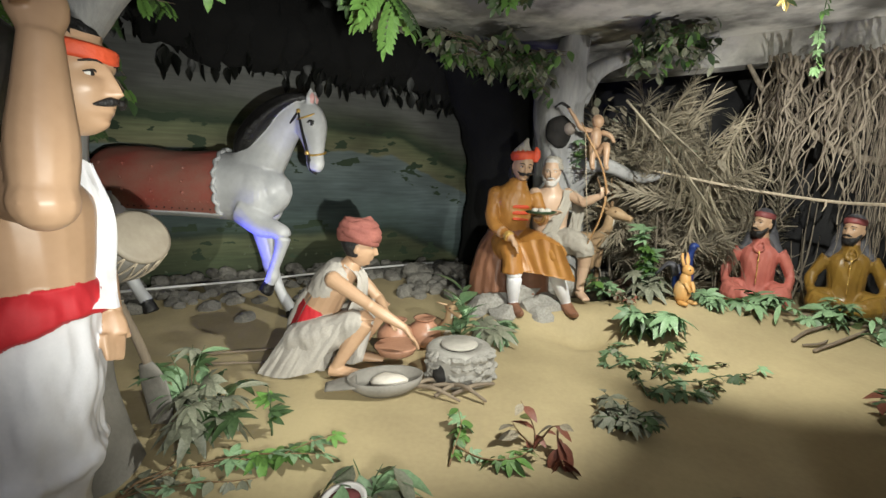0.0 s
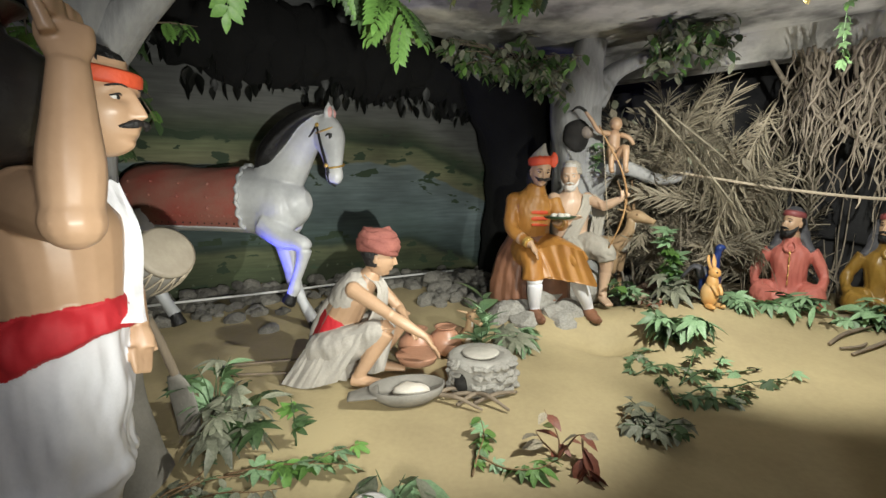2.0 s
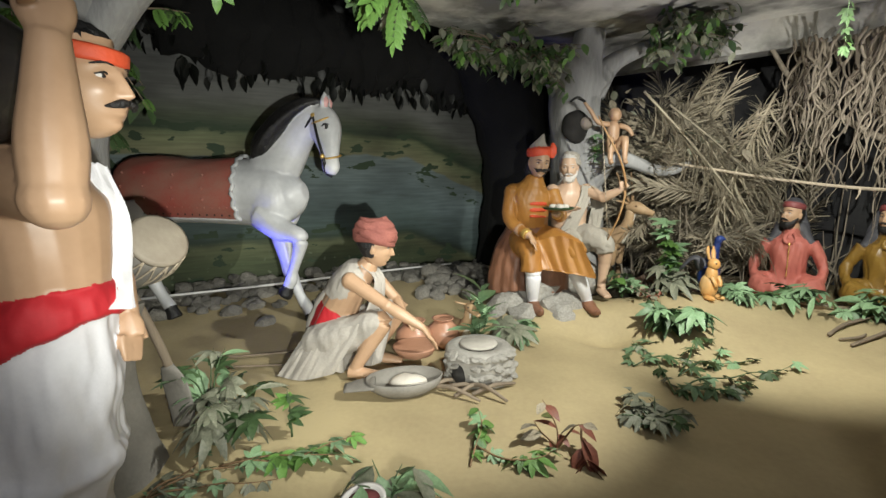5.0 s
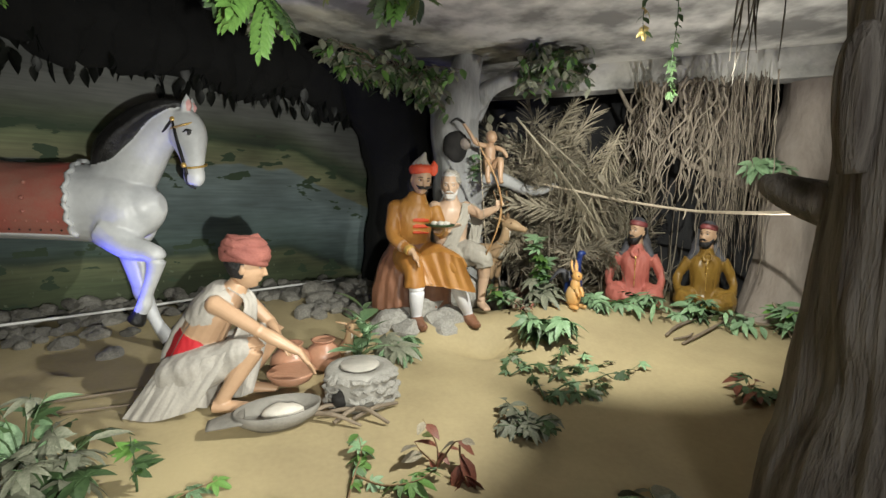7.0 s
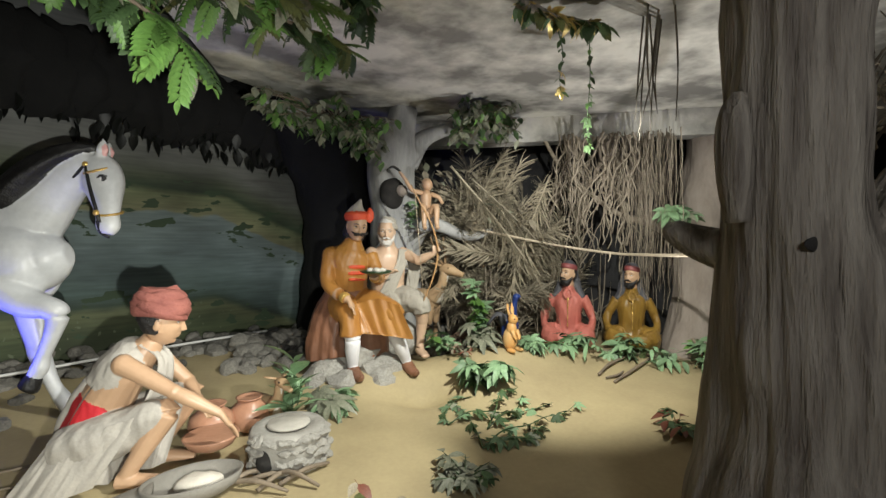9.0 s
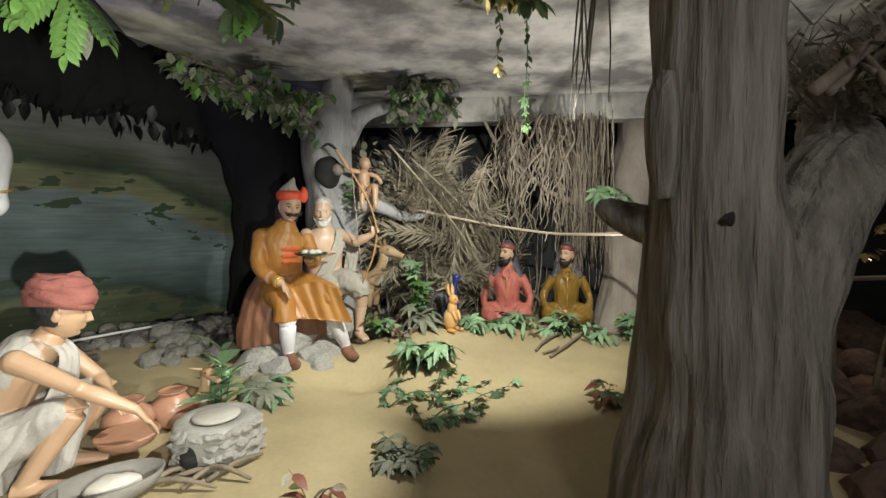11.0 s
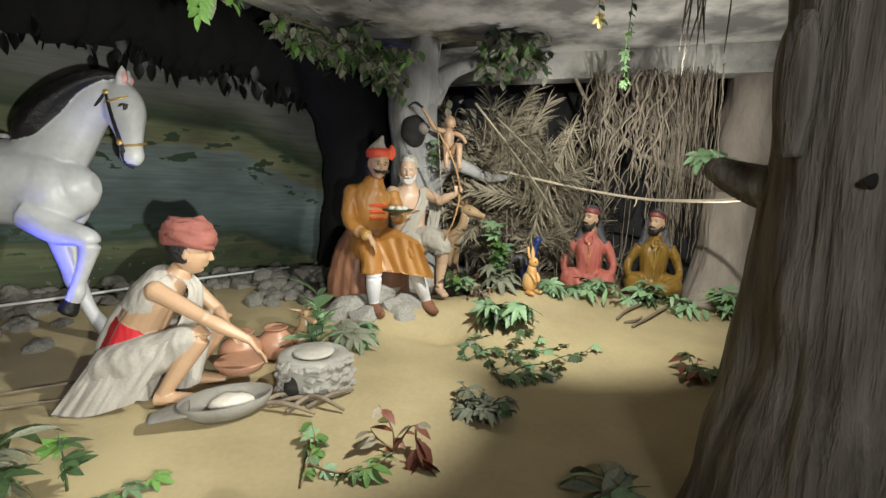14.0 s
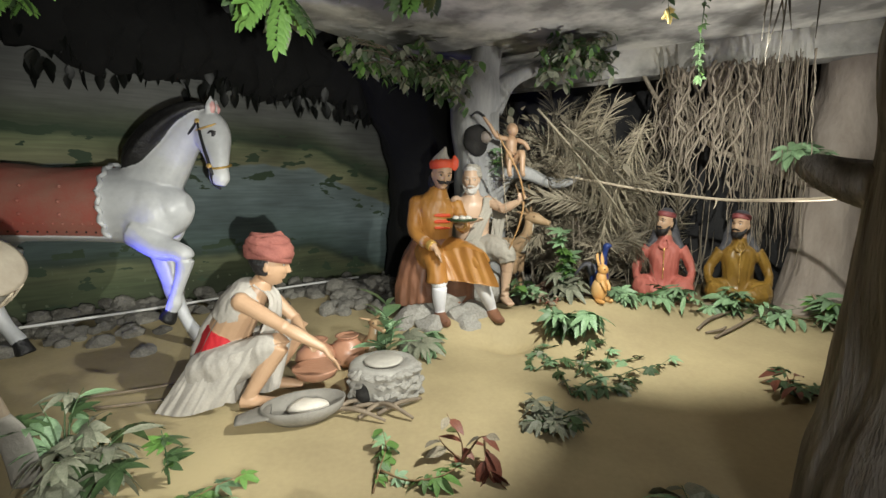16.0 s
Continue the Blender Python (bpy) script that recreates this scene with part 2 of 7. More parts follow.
def ball(bm, c, r, mi=0, u=14, v=9, m=None, rough=0.0, freq=9.0):
    """An ellipsoid, turned by m, with an uneven surface if rough."""
    r = r if isinstance(r, (tuple, list)) else (r, r, r)
    m = m or Matrix.Identity(3)
    rows = []
    for j in range(v + 1):
        th = math.pi * j / v
        row = []
        for i in range(u if 0 < j < v else 1):
            ph = 2 * math.pi * i / u
            p = Vector((r[0] * math.sin(th) * math.cos(ph), r[1] * math.sin(th) * math.sin(ph), r[2] * math.cos(th)))
            if rough:
                p *= 1 + rough * noise.noise(p * freq + Vector(c) * 3)
            row.append(bm.verts.new(Vector(c) + m @ p))
        rows.append(row)
    for a, b in zip(rows, rows[1:]):
        for i in range(u):
            vs = [a[i % len(a)], b[i % len(b)], b[(i + 1) % len(b)], a[(i + 1) % len(a)]]
            vs = list(dict.fromkeys(vs))
            if len(vs) > 2:
                f = bm.faces.new(vs)
                f.material_index, f.smooth = mi, True


def lathe(bm, profile, c=(0, 0, 0), mi=0, seg=24, m=None, wob=0.0):
    """A turned shape from rows of radius, height."""
    m = m or Matrix.Identity(3)
    rings = []
    for r, z in profile:
        rings.append([bm.verts.new(Vector(c) + m @ Vector((r * (1 + wob * math.sin(3 * k)) * math.cos(2 * math.pi * k / seg), r * math.sin(2 * math.pi * k / seg), z))) for k in range(seg)])
    for a, b in zip(rings, rings[1:]):
        for k in range(seg):
            f = bm.faces.new((a[k], a[(k + 1) % seg], b[(k + 1) % seg], b[k]))
            f.material_index, f.smooth = mi, True
    for ring in (rings[0][::-1], rings[-1]):
        bm.faces.new(ring).material_index = mi


def loft(bm, rings, mi=0, seg=40, steps=4, folds=9, amp=0.03, seed=0.0):
    """Cloth from rows of x, y, z, rx, ry: rings lie flat, with folds that deepen downwards."""
    rows = smooth_path(rings, steps)
    made = []
    for i, r in enumerate(rows):
        deep = amp * (0.35 + 0.65 * i / len(rows))
        made.append([])
        for k in range(seg):
            an = 2 * math.pi * k / seg
            f = 1 + deep * (math.cos(folds * an + seed + 0.8 * math.sin(2 * an + i * 0.1)) + 0.6 * math.cos((folds * 2 + 1) * an + seed * 2))
            made[-1].append(bm.verts.new((r[0] + r[3] * f * math.cos(an), r[1] + r[4] * f * math.sin(an), r[2] + 0.02 * deep / max(amp, 1e-6) * math.sin(3 * an + seed))))
    for a, b in zip(made, made[1:]):
        for k in range(seg):
            f = bm.faces.new((a[k], a[(k + 1) % seg], b[(k + 1) % seg], b[k]))
            f.material_index, f.smooth = mi, True
    for ring in (made[0], made[-1][::-1]):
        f = bm.faces.new(ring)
        f.material_index = mi


def kept_apart(bm):
    """The face layer that keeps thin or fine pieces out of a statue's blending."""
    return bm.faces.layers.int.get("apart") or bm.faces.layers.int.new("apart")


def sheet(bm, pts_a, pts_b, mi=0, steps=5, cols=6, wave=0.01, thick=0.006, along=False):
    """A strip of cloth between two curves, with waves across it and a thickness."""
    a, b = smooth_path(pts_a, steps), smooth_path(pts_b, steps)
    n = min(len(a), len(b))
    apart = kept_apart(bm)
    for side in (0, 1):
        grid = []
        for i in range(n):
            row = []
            for k in range(cols + 1):
                p = Vector(a[i]).lerp(Vector(b[i]), k / cols)
                w = 2.2 * wave * (noise.noise(Vector((i * 0.31 + k * 0.05, k * 0.07, a[0][0] * 9))) + 0.5 * noise.noise(Vector((i * 0.8 + k * 0.1, k * 0.1, 5)))) if along else wave * math.sin(k * 2.4 + i * 0.35)
                row.append(bm.verts.new(p + Vector((0.3 * w, -w - side * -thick, w * 0.4))))
            grid.append(row)
        for i in range(n - 1):
            for k in range(cols):
                f = bm.faces.new((grid[i][k], grid[i][k + 1], grid[i + 1][k + 1], grid[i + 1][k]))
                f.material_index, f.smooth, f[apart] = mi, True, 1


def mesh_from(name, bm, mats, origin=(0, 0, 0)):
    bmesh.ops.translate(bm, verts=bm.verts, vec=-Vector(origin))
    bmesh.ops.recalc_face_normals(bm, faces=bm.faces)
    me = bpy.data.meshes.new(name)
    bm.to_mesh(me)
    bm.free()
    for m in mats if isinstance(mats, (list, tuple)) else (mats,):
        me.materials.append(m)
    return me


def solid(name, bm, mats, origin, label, category, group="", kind=""):
    """A thing that is one mesh, with its origin at the given point."""
    ob = new(name, mesh_from(name, bm, mats, origin))
    ob.location = origin
    return tagged(ob, label, category, group, kind)


def statue(name, bm, mats, origin, label, voxel=0.0065, rounds=4, folds=(), group="", crease=0.009):
    """One mesh: the pieces are blended into one skin, each place keeps the paint of the piece it came from, and thin cloth and
    small details are laid back on. folds: material numbers whose surface is creased like cloth."""
    apart = kept_apart(bm)
    bmesh.ops.recalc_face_normals(bm, faces=bm.faces)
    rest, body = bm.copy(), bm
    rl = rest.faces.layers.int["apart"]
    bmesh.ops.delete(rest, geom=[f for f in rest.faces if not f[rl]], context="FACES")
    bmesh.ops.delete(body, geom=[f for f in body.faces if f[apart]], context="FACES")
    body.faces.ensure_lookup_table()
    paints = [f.material_index for f in body.faces]
    tree = BVHTree.FromBMesh(body)
    me = bpy.data.meshes.new("pieces")
    body.to_mesh(me)
    body.free()
    tmp = new("pieces", me)
    mod = tmp.modifiers.new("blend", "REMESH")
    mod.mode, mod.voxel_size, mod.use_smooth_shade = "VOXEL", voxel, True
    skin = bpy.data.meshes.new_from_object(tmp.evaluated_get(bpy.context.evaluated_depsgraph_get()))
    bpy.data.objects.remove(tmp)
    bpy.data.meshes.remove(me)
    out = bmesh.new()
    out.from_mesh(skin)
    bpy.data.meshes.remove(skin)
    for f in out.faces:
        f.material_index, f.smooth = paints[tree.find_nearest(f.calc_center_median())[2]], True
    for _ in range(rounds):
        bmesh.ops.smooth_vert(out, verts=out.verts, factor=0.5, use_axis_x=True, use_axis_y=True, use_axis_z=True)
    out.normal_update()
    if folds:
        moves = []
        for v in out.verts:
            if v.link_faces and all(f.material_index in folds for f in v.link_faces):
                p = v.co
                w = noise.noise(Vector((p.x * 17 + p.z * 5, p.y * 17, p.z * 6))) + 0.5 * noise.noise(Vector((p.x * 40, p.y * 40, p.z * 14)))
                moves.append((v, v.normal * (crease * w)))
        for v, d in moves:
            v.co += d
    lump = bpy.data.meshes.new("rest")
    rest.to_mesh(lump)
    rest.free()
    out.from_mesh(lump)
    bpy.data.meshes.remove(lump)
    return solid(name, out, mats, origin, label, "statue", group)


def thing(name, at, label, category, group="", kind=""):
    ob = new(name)
    ob.location, ob.empty_display_size = at, 0.1
    return tagged(ob, label, category, group, kind)


def origin_of(ob):
    p = Vector(ob.location)
    while ob.parent:
        ob = ob.parent
        p = p + Vector(ob.location)
    return p


def part(name, bm, mats, parent, label=""):
    """A mesh, built in world places, as one part under a thing or a part."""
    ob = new(name, mesh_from(name, bm, mats, origin_of(parent)))
    ob.parent = parent
    return tagged(ob, label)


def piece(name, me, parent, m):
    """A small part that shares its mesh; m is its pose in the world."""
    ob = new(name, me)
    ob.parent = parent
    ob.matrix_basis = Matrix.Translation(-origin_of(parent)) @ m
    return ob


# ---- structure ----
def ground_height(x, y):
    g = lambda cx, cy, sx, sy: math.exp(-(((x - cx) / sx) ** 2) - ((y - cy) / sy) ** 2)
    z = 0.40
    z += 0.22 * g(1.75, 3.55, 0.75, 0.42) + 0.11 * g(2.9, 3.5, 0.8, 0.35) + 0.10 * g(0.6, 3.7, 0.5, 0.4)
    z -= 0.15 * g(1.02, 3.27, 0.24, 0.17)
    z += 0.10 * g(-0.2, 4.6, 2.6, 0.7)
    z -= 0.12 * g(-1.3, 1.0, 0.7, 0.6) + 0.05 * g(1.6, 1.5, 0.9, 0.8)
    z -= 0.018 / (1 + math.exp(-(x - 0.62 - 0.28 * (y - 1.7)) * 60)) * g(1.2, 1.6, 1.4, 0.8)
    return z + 0.012 * noise.noise(Vector((x * 1.7, y * 1.7, 0))) + 0.004 * noise.noise(Vector((x * 7, y * 7, 3)))


def build_ground():
    xs, ys = np.arange(-5.0, 6.61, 0.055), np.arange(-1.6, 7.4, 0.055)
    verts = [(x, y, ground_height(x, y)) for y in ys for x in xs]
    w = len(xs)
    faces = [(j * w + i, j * w + i + 1, (j + 1) * w + i + 1, (j + 1) * w + i) for j in range(len(ys) - 1) for i in range(w - 1)]
    me = bpy.data.meshes.new("ground")
    me.from_pydata(verts, [], faces)
    me.polygons.foreach_set("use_smooth", [True] * len(faces))
    me.materials.append(SAND)
    tagged(new("ground", me), "tan painted sandy ground with soft mounds", "ground", kind="structure")


build_ground()


def slab(name, corners, z0, z1, mat, label, category, shift=(0, 0)):
    """An upright or flat slab: an outline in plan, from z0 to z1."""
    bm = bmesh.new()
    low = [bm.verts.new((x, y, z0)) for x, y in corners]
    high = [bm.verts.new((x, y, z1)) for x, y in corners]
    bm.faces.new(low[::-1])
    bm.faces.new(high)
    for k in range(len(corners)):
        j = (k + 1) % len(corners)
        bm.faces.new((low[k], low[j], high[j], high[k]))
    return solid(name, bm, mat, (0, 0, 0), label, category, kind="structure")


def mural_material():
    """A painted lake: meadow, water, far bank, hills and grey sky, in the wall's own metres."""
    m = bpy.data.materials.new("painted_lake_mural")
    m.use_nodes = True
    nt = m.node_tree
    n, l = nt.nodes, nt.links
    bsdf = n["Principled BSDF"]
    bsdf.inputs["Roughness"].default_value = 0.75
    tc = n.new("ShaderNodeTexCoord")
    sep = n.new("ShaderNodeSeparateXYZ")
    l.new(tc.outputs["Object"], sep.inputs[0])

    def noise_of(scale, stretch, detail=5):
        mp, t = n.new("ShaderNodeMapping"), n.new("ShaderNodeTexNoise")
        mp.inputs["Scale"].default_value = stretch
        t.inputs["Scale"].default_value, t.inputs["Detail"].default_value = scale, detail
        l.new(tc.outputs["Object"], mp.inputs[0])
        l.new(mp.outputs[0], t.inputs["Vector"])
        return t.outputs["Fac"]

    def math_of(op, a, b, c=None):
        t = n.new("ShaderNodeMath")
        t.operation = op
        for k, v in enumerate((a, b, c)):
            if v is None:
                continue
            if isinstance(v, (int, float)):
                t.inputs[k].default_value = v
            else:
                l.new(v, t.inputs[k])
        return t.outputs[0]

    def mix_of(fac, a, b):
        t = n.new("ShaderNodeMix")
        t.data_type = "RGBA"
        l.new(fac, t.inputs[0])
        for k, v in ((6, a), (7, b)):
            if isinstance(v, tuple):
                t.inputs[k].default_value = (*v, 1)
            else:
                l.new(v, t.inputs[k])
        return t.outputs[2]

    x, z = sep.outputs["X"], sep.outputs["Z"]
    wob = noise_of(2.5, (0.6, 1, 1))
    height = math_of("MULTIPLY_ADD", wob, 0.22, math_of("ADD", z, -0.11))
    # The far bank reaches lower at the wall's far end.
    lift = math_of("MULTIPLY_ADD", math_of("MAXIMUM", math_of("ADD", x, -1.0), 0.0), 0.42, height)
    ramp = n.new("ShaderNodeValToRGB")
    stops = [(0.0, (0.05, 0.065, 0.03)), (0.10, (0.10, 0.13, 0.06)), (0.17, (0.16, 0.18, 0.09)), (0.20, (0.05, 0.08, 0.055)), (0.24, (0.10, 0.15, 0.14)), (0.40, (0.18, 0.24, 0.245)), (0.545, (0.22, 0.28, 0.28)),
             (0.555, (0.27, 0.27, 0.15)), (0.63, (0.20, 0.23, 0.12)), (0.655, (0.045, 0.075, 0.04)), (0.70, (0.10, 0.12, 0.075)), (0.78, (0.20, 0.205, 0.19)), (1.0, (0.17, 0.175, 0.175))]
    el = ramp.color_ramp.elements
    el[0].position, el[0].color = stops[0][0], (*stops[0][1], 1)
    el[1].position, el[1].color = stops[-1][0], (*stops[-1][1], 1)
    for p, c in stops[1:-1]:
        e = el.new(p)
        e.color = (*c, 1)
    fac = math_of("DIVIDE", math_of("ADD", lift, -0.45), 2.4)
    l.new(fac, ramp.inputs[0])
    base = ramp.outputs[0]
    ripple = noise_of(5, (0.5, 1, 7))
    streak = math_of("MULTIPLY_ADD", ripple, 0.8, 0.36)
    t = n.new("ShaderNodeMix")
    t.data_type, t.blend_type = "RGBA", "MULTIPLY"
    t.inputs[0].default_value = 1
    l.new(base, t.inputs[6])
    comb = n.new("ShaderNodeCombineColor")
    for k in range(3):
        l.new(streak, comb.inputs[k])
    l.new(comb.outputs[0], t.inputs[7])
    base = t.outputs[2]
    t = n.new("ShaderNodeMix")
    t.data_type, t.blend_type = "RGBA", "MULTIPLY"
    t.inputs[0].default_value = 1
    cloud = math_of("MULTIPLY_ADD", noise_of(1.1, (0.9, 1, 2.0), 6), 2.2, -0.2)
    comb = n.new("ShaderNodeCombineColor")
    for k in range(3):
        l.new(cloud, comb.inputs[k])
    l.new(base, t.inputs[6])
    l.new(comb.outputs[0], t.inputs[7])
    base = t.outputs[2]
    # Bushes on the banks and islets.
    clump = noise_of(4.5, (0.8, 1, 1.9), 7)
    near_bank = math_of("COMPARE", fac, 0.58, 0.12)
    near_foot = math_of("COMPARE", fac, 0.12, 0.13)
    bush = math_of("MULTIPLY", math_of("GREATER_THAN", clump, 0.585), math_of("MAXIMUM", near_bank, near_foot))
    base = mix_of(bush, base, (0.035, 0.06, 0.03))
    # Grass dabs low down.
    dab = math_of("MULTIPLY", math_of("GREATER_THAN", noise_of(16, (1.2, 1, 0.8)), 0.66), math_of("LESS_THAN", fac, 0.2))
    base = mix_of(dab, base, (0.12, 0.145, 0.085))
    l.new(base, bsdf.inputs["Base Color"])
    return m


# The mural wall runs along a slanting line; its local x goes along it.
WALL_DIR, WALL_NORMAL = Vector((0.897, 0.442, 0)), Vector((-0.442, 0.897, 0))
WALL_AT = Vector((-1.5, 5.0, 0))


def wall_point(s, z, off=0.0):
    return WALL_AT + WALL_DIR * s + Vector((0, 0, z)) - WALL_NORMAL * off


bm = bmesh.new()
for s0, s1, z0, z1 in ((-3.6, 3.2, 0.2, 4.0),):
    vs = [bm.verts.new(p) for p in ((s0, 0, z0), (s1, 0, z0), (s1, 0.15, z0), (s0, 0.15, z0), (s0, 0, z1), (s1, 0, z1), (s1, 0.15, z1), (s0, 0.15, z1))]
    for q in ((0, 1, 2, 3), (4, 5, 6, 7), (0, 1, 5, 4), (1, 2, 6, 5), (2, 3, 7, 6), (3, 0, 4, 7)):
        bm.faces.new([vs[k] for k in q])
mural = solid("wall_mural", bm, mural_material(), (0, 0, 0), "wall painted with a lake, meadows and grey hills", "wall", kind="structure")
mural.matrix_basis = Matrix.Translation(WALL_AT) @ Matrix.Rotation(math.atan2(WALL_DIR.y, WALL_DIR.x), 4, "Z")

# Ceiling: a lit cement slab, a beam along its right-hand back edge and a recess over the mural, coloured black as
# unlit.
slab("ceiling", [(-0.75, 2.0), (-0.41, 4.11), (0.2, 4.65), (1.0, 5.3), (2.63, 4.22), (3.72, 3.46), (6.5, 1.6), (6.5, -1.5), (-0.9, -1.5)], 2.82, 2.95, CEMENT, "stained bare cement ceiling", "ceiling")
slab("ceiling_recess", [(-5.0, -1.6), (-5.0, 7.4), (6.6, 7.4), (6.6, -1.6)], 3.7, 3.8, UNLITCEILING, "ceiling recess coloured black for its lack of light", "ceiling")
slab("beam", [(1.0, 5.3), (6.5, 1.64), (6.62, 1.82), (1.12, 5.48)], 2.57, 3.69, CEMENT, "bare cement beam along the ceiling", "beam")
# Dark colour stands for the unlit void behind the beam.
slab("wall_back", [(1.37, 6.4), (6.6, 2.9), (6.7, 3.05), (1.45, 6.55)], 0.2, 3.69, DARKWALL, "dark wall added for the unlit void behind the roots", "wall")
# Side and rear walls are added, plain dark, to close the room.
slab("wall_right", [(6.6, -1.6), (6.7, -1.6), (6.7, 3.0), (6.6, 3.0)], 0.2, 3.69, DARKWALL, "plain dark side wall added to close the room", "wall")
slab("wall_rear", [(-5.0, -1.7), (6.6, -1.7), (6.6, -1.6), (-5.0, -1.6)], 0.2, 3.69, DARKWALL, "plain dark rear wall added behind the camera", "wall")
slab("wall_left", [(-5.1, -1.6), (-5.0, -1.6), (-5.0, 4.0), (-5.1, 4.0)], 0.2, 3.69, DARKWALL, "plain dark side wall added to close the room", "wall")


# ---- trees ----
def leaf_mesh(name, mat, shape, size=1.0):
    """One leaf, one unit long along +y, drooping and folded a little."""
    bm = bmesh.new()

    def blade(base, direction, length, width, droop=0.18, lobes=0):
        d = Vector(direction).normalized()
        side = d.cross(Vector((0, 0, 1))).normalized()
        prof = ((0, 0.05), (0.2, 0.7), (0.45, 1.0), (0.7, 0.75), (0.88, 0.35), (1.0, 0.02))
        rows = []
        for t, w in prof:
            c = Vector(base) + d * (length * t) + Vector((0, 0, -droop * length * t * t))
            rows.append([bm.verts.new(c - side * (width * w) + Vector((0, 0, 0.25 * width * w))), bm.verts.new(c), bm.verts.new(c + side * (width * w) + Vector((0, 0, 0.25 * width * w)))])
        for a, b in zip(rows, rows[1:]):
            for k in (0, 1):
                bm.faces.new((a[k], a[k + 1], b[k + 1], b[k])).smooth = True

    if shape == "ovate":
        blade((0, 0, 0), (0, 1, 0), 1, 0.27)
    elif shape == "lance":
        blade((0, 0, 0), (0, 1, 0), 1, 0.13, 0.3)
    elif shape == "broad":
        blade((0, 0, 0), (0, 1, 0), 1, 0.25, 0.35)
    elif shape == "lobed":
        for an, ln in ((0, 1), (48, 0.8), (-48, 0.8), (100, 0.5), (-100, 0.5)):
            blade((0, 0, 0), (math.sin(radians(an)), math.cos(radians(an)), 0), ln, 0.2 * ln, 0.2)
    elif shape == "palmate":
        for an, ln in ((0, 1), (40, 0.95), (-40, 0.95), (85, 0.8), (-85, 0.8), (130, 0.6), (-130, 0.6)):
            blade((0, 0, 0), (math.sin(radians(an)), math.cos(radians(an)), 0.1), ln, 0.15, 0.55)
    elif shape == "pinnate":
        blade((0, 0, 0), (0, 1, 0), 1.0, 0.012, 0.25)
        for k in range(7):
            t = 0.12 + 0.125 * k
            for sg in (-1, 1):
                blade((0, t, -0.25 * t * t), (sg * 0.75, 0.65, 0), 0.40 * (1 - 0.55 * abs(t - 0.4)), 0.085, 0.3)
        blade((0, 0.95, -0.22), (0, 1, 0), 0.3, 0.07, 0.3)
    return mesh_from(name, bm, mat)


LEAF = {
    "ovate_dust": leaf_mesh("leaf", LEAFDUST, "ovate"), "ovate_dark": leaf_mesh("leaf", LEAFDARK, "ovate"), "ovate_bright": leaf_mesh("leaf", LEAFBRIGHT, "ovate"),
    "ovate_shadow": leaf_mesh("leaf", LEAFSHADOW, "ovate"), "lance_mint": leaf_mesh("leaf", LEAFMINT, "lance"), "lance_dark": leaf_mesh("leaf", LEAFDARK, "lance"),
    "lobed_bright": leaf_mesh("leaf", LEAFBRIGHT, "lobed"), "lobed_mint": leaf_mesh("leaf", LEAFMINT, "lobed"), "lobed_dark": leaf_mesh("leaf", LEAFDARK, "lobed"),
    "palmate_mint": leaf_mesh("leaf", LEAFMINT, "palmate"), "palmate_dark": leaf_mesh("leaf", LEAFDARK, "palmate"), "palmate_dust": leaf_mesh("leaf", LEAFDUST, "palmate"),
    "pinnate_bright": leaf_mesh("leaf", LEAFBRIGHT, "pinnate"), "pinnate_dark": leaf_mesh("leaf", LEAFDARK, "pinnate"), "pinnate_dust": leaf_mesh("leaf", LEAFOLIVE, "pinnate"),
    "broad_mint": leaf_mesh("leaf", LEAFMINT, "broad"), "ovate_red": leaf_mesh("leaf", LEAFRED, "ovate"), "broad_red": leaf_mesh("leaf", LEAFRED, "broad"), "broad_olive": leaf_mesh("leaf", LEAFOLIVE, "broad"), "broad_dust": leaf_mesh("leaf", LEAFDUST, "broad"),
    "lobed_dust": leaf_mesh("leaf", LEAFDUST, "lobed"), "lance_dust": leaf_mesh("leaf", LEAFDUST, "lance"), "gold": leaf_mesh("leaf", GOLDLEAF, "lobed"), "ovate_straw": leaf_mesh("leaf", STRAW, "ovate"),
}


def put_leaf(parent, kind, at, way, size, rng, spin=0.5):
    d = Vector(way).normalized()
    q = d.to_track_quat("Y", "Z").to_matrix().to_4x4()
    m = Matrix.Translation(at) @ q @ Matrix.Rotation(rng.uniform(-spin, spin), 4, "Y") @ Matrix.Scale(size * rng.uniform(0.75, 1.2), 4)
    return piece("leaf", LEAF[kind], parent, m)


def sprig(parent, pts, kinds, n, size, rng, stem=WOOD, r=0.006, droop=0.4, name="stem", tip=0.0):
    """A stem along pts with n leaves set round it, from the share tip onwards."""
    bm = bmesh.new()
    rows = [(*p, r * (1 - 0.7 * k / max(len(pts) - 1, 1))) for k, p in enumerate(pts)]
    tube(bm, rows, 0, 6, 4)
    part(name, bm, stem, parent)
    path = smooth_path(pts, 6)
    for k in range(n):
        t = tip + (1 - tip) * (k + rng.random()) / n
        i = min(int(t * (len(path) - 1)), len(path) - 2)
        p = Vector(path[i]).lerp(Vector(path[i + 1]), rng.random())
        along = Vector(path[i + 1] - path[i]).normalized()
        an = rng.uniform(0, 2 * math.pi)
        out = Vector((math.cos(an), math.sin(an), rng.uniform(-0.5, 0.5))) + along * 0.6 + Vector((0, 0, -droop))
        put_leaf(parent, rng.choice(kinds), p, out, size, rng)


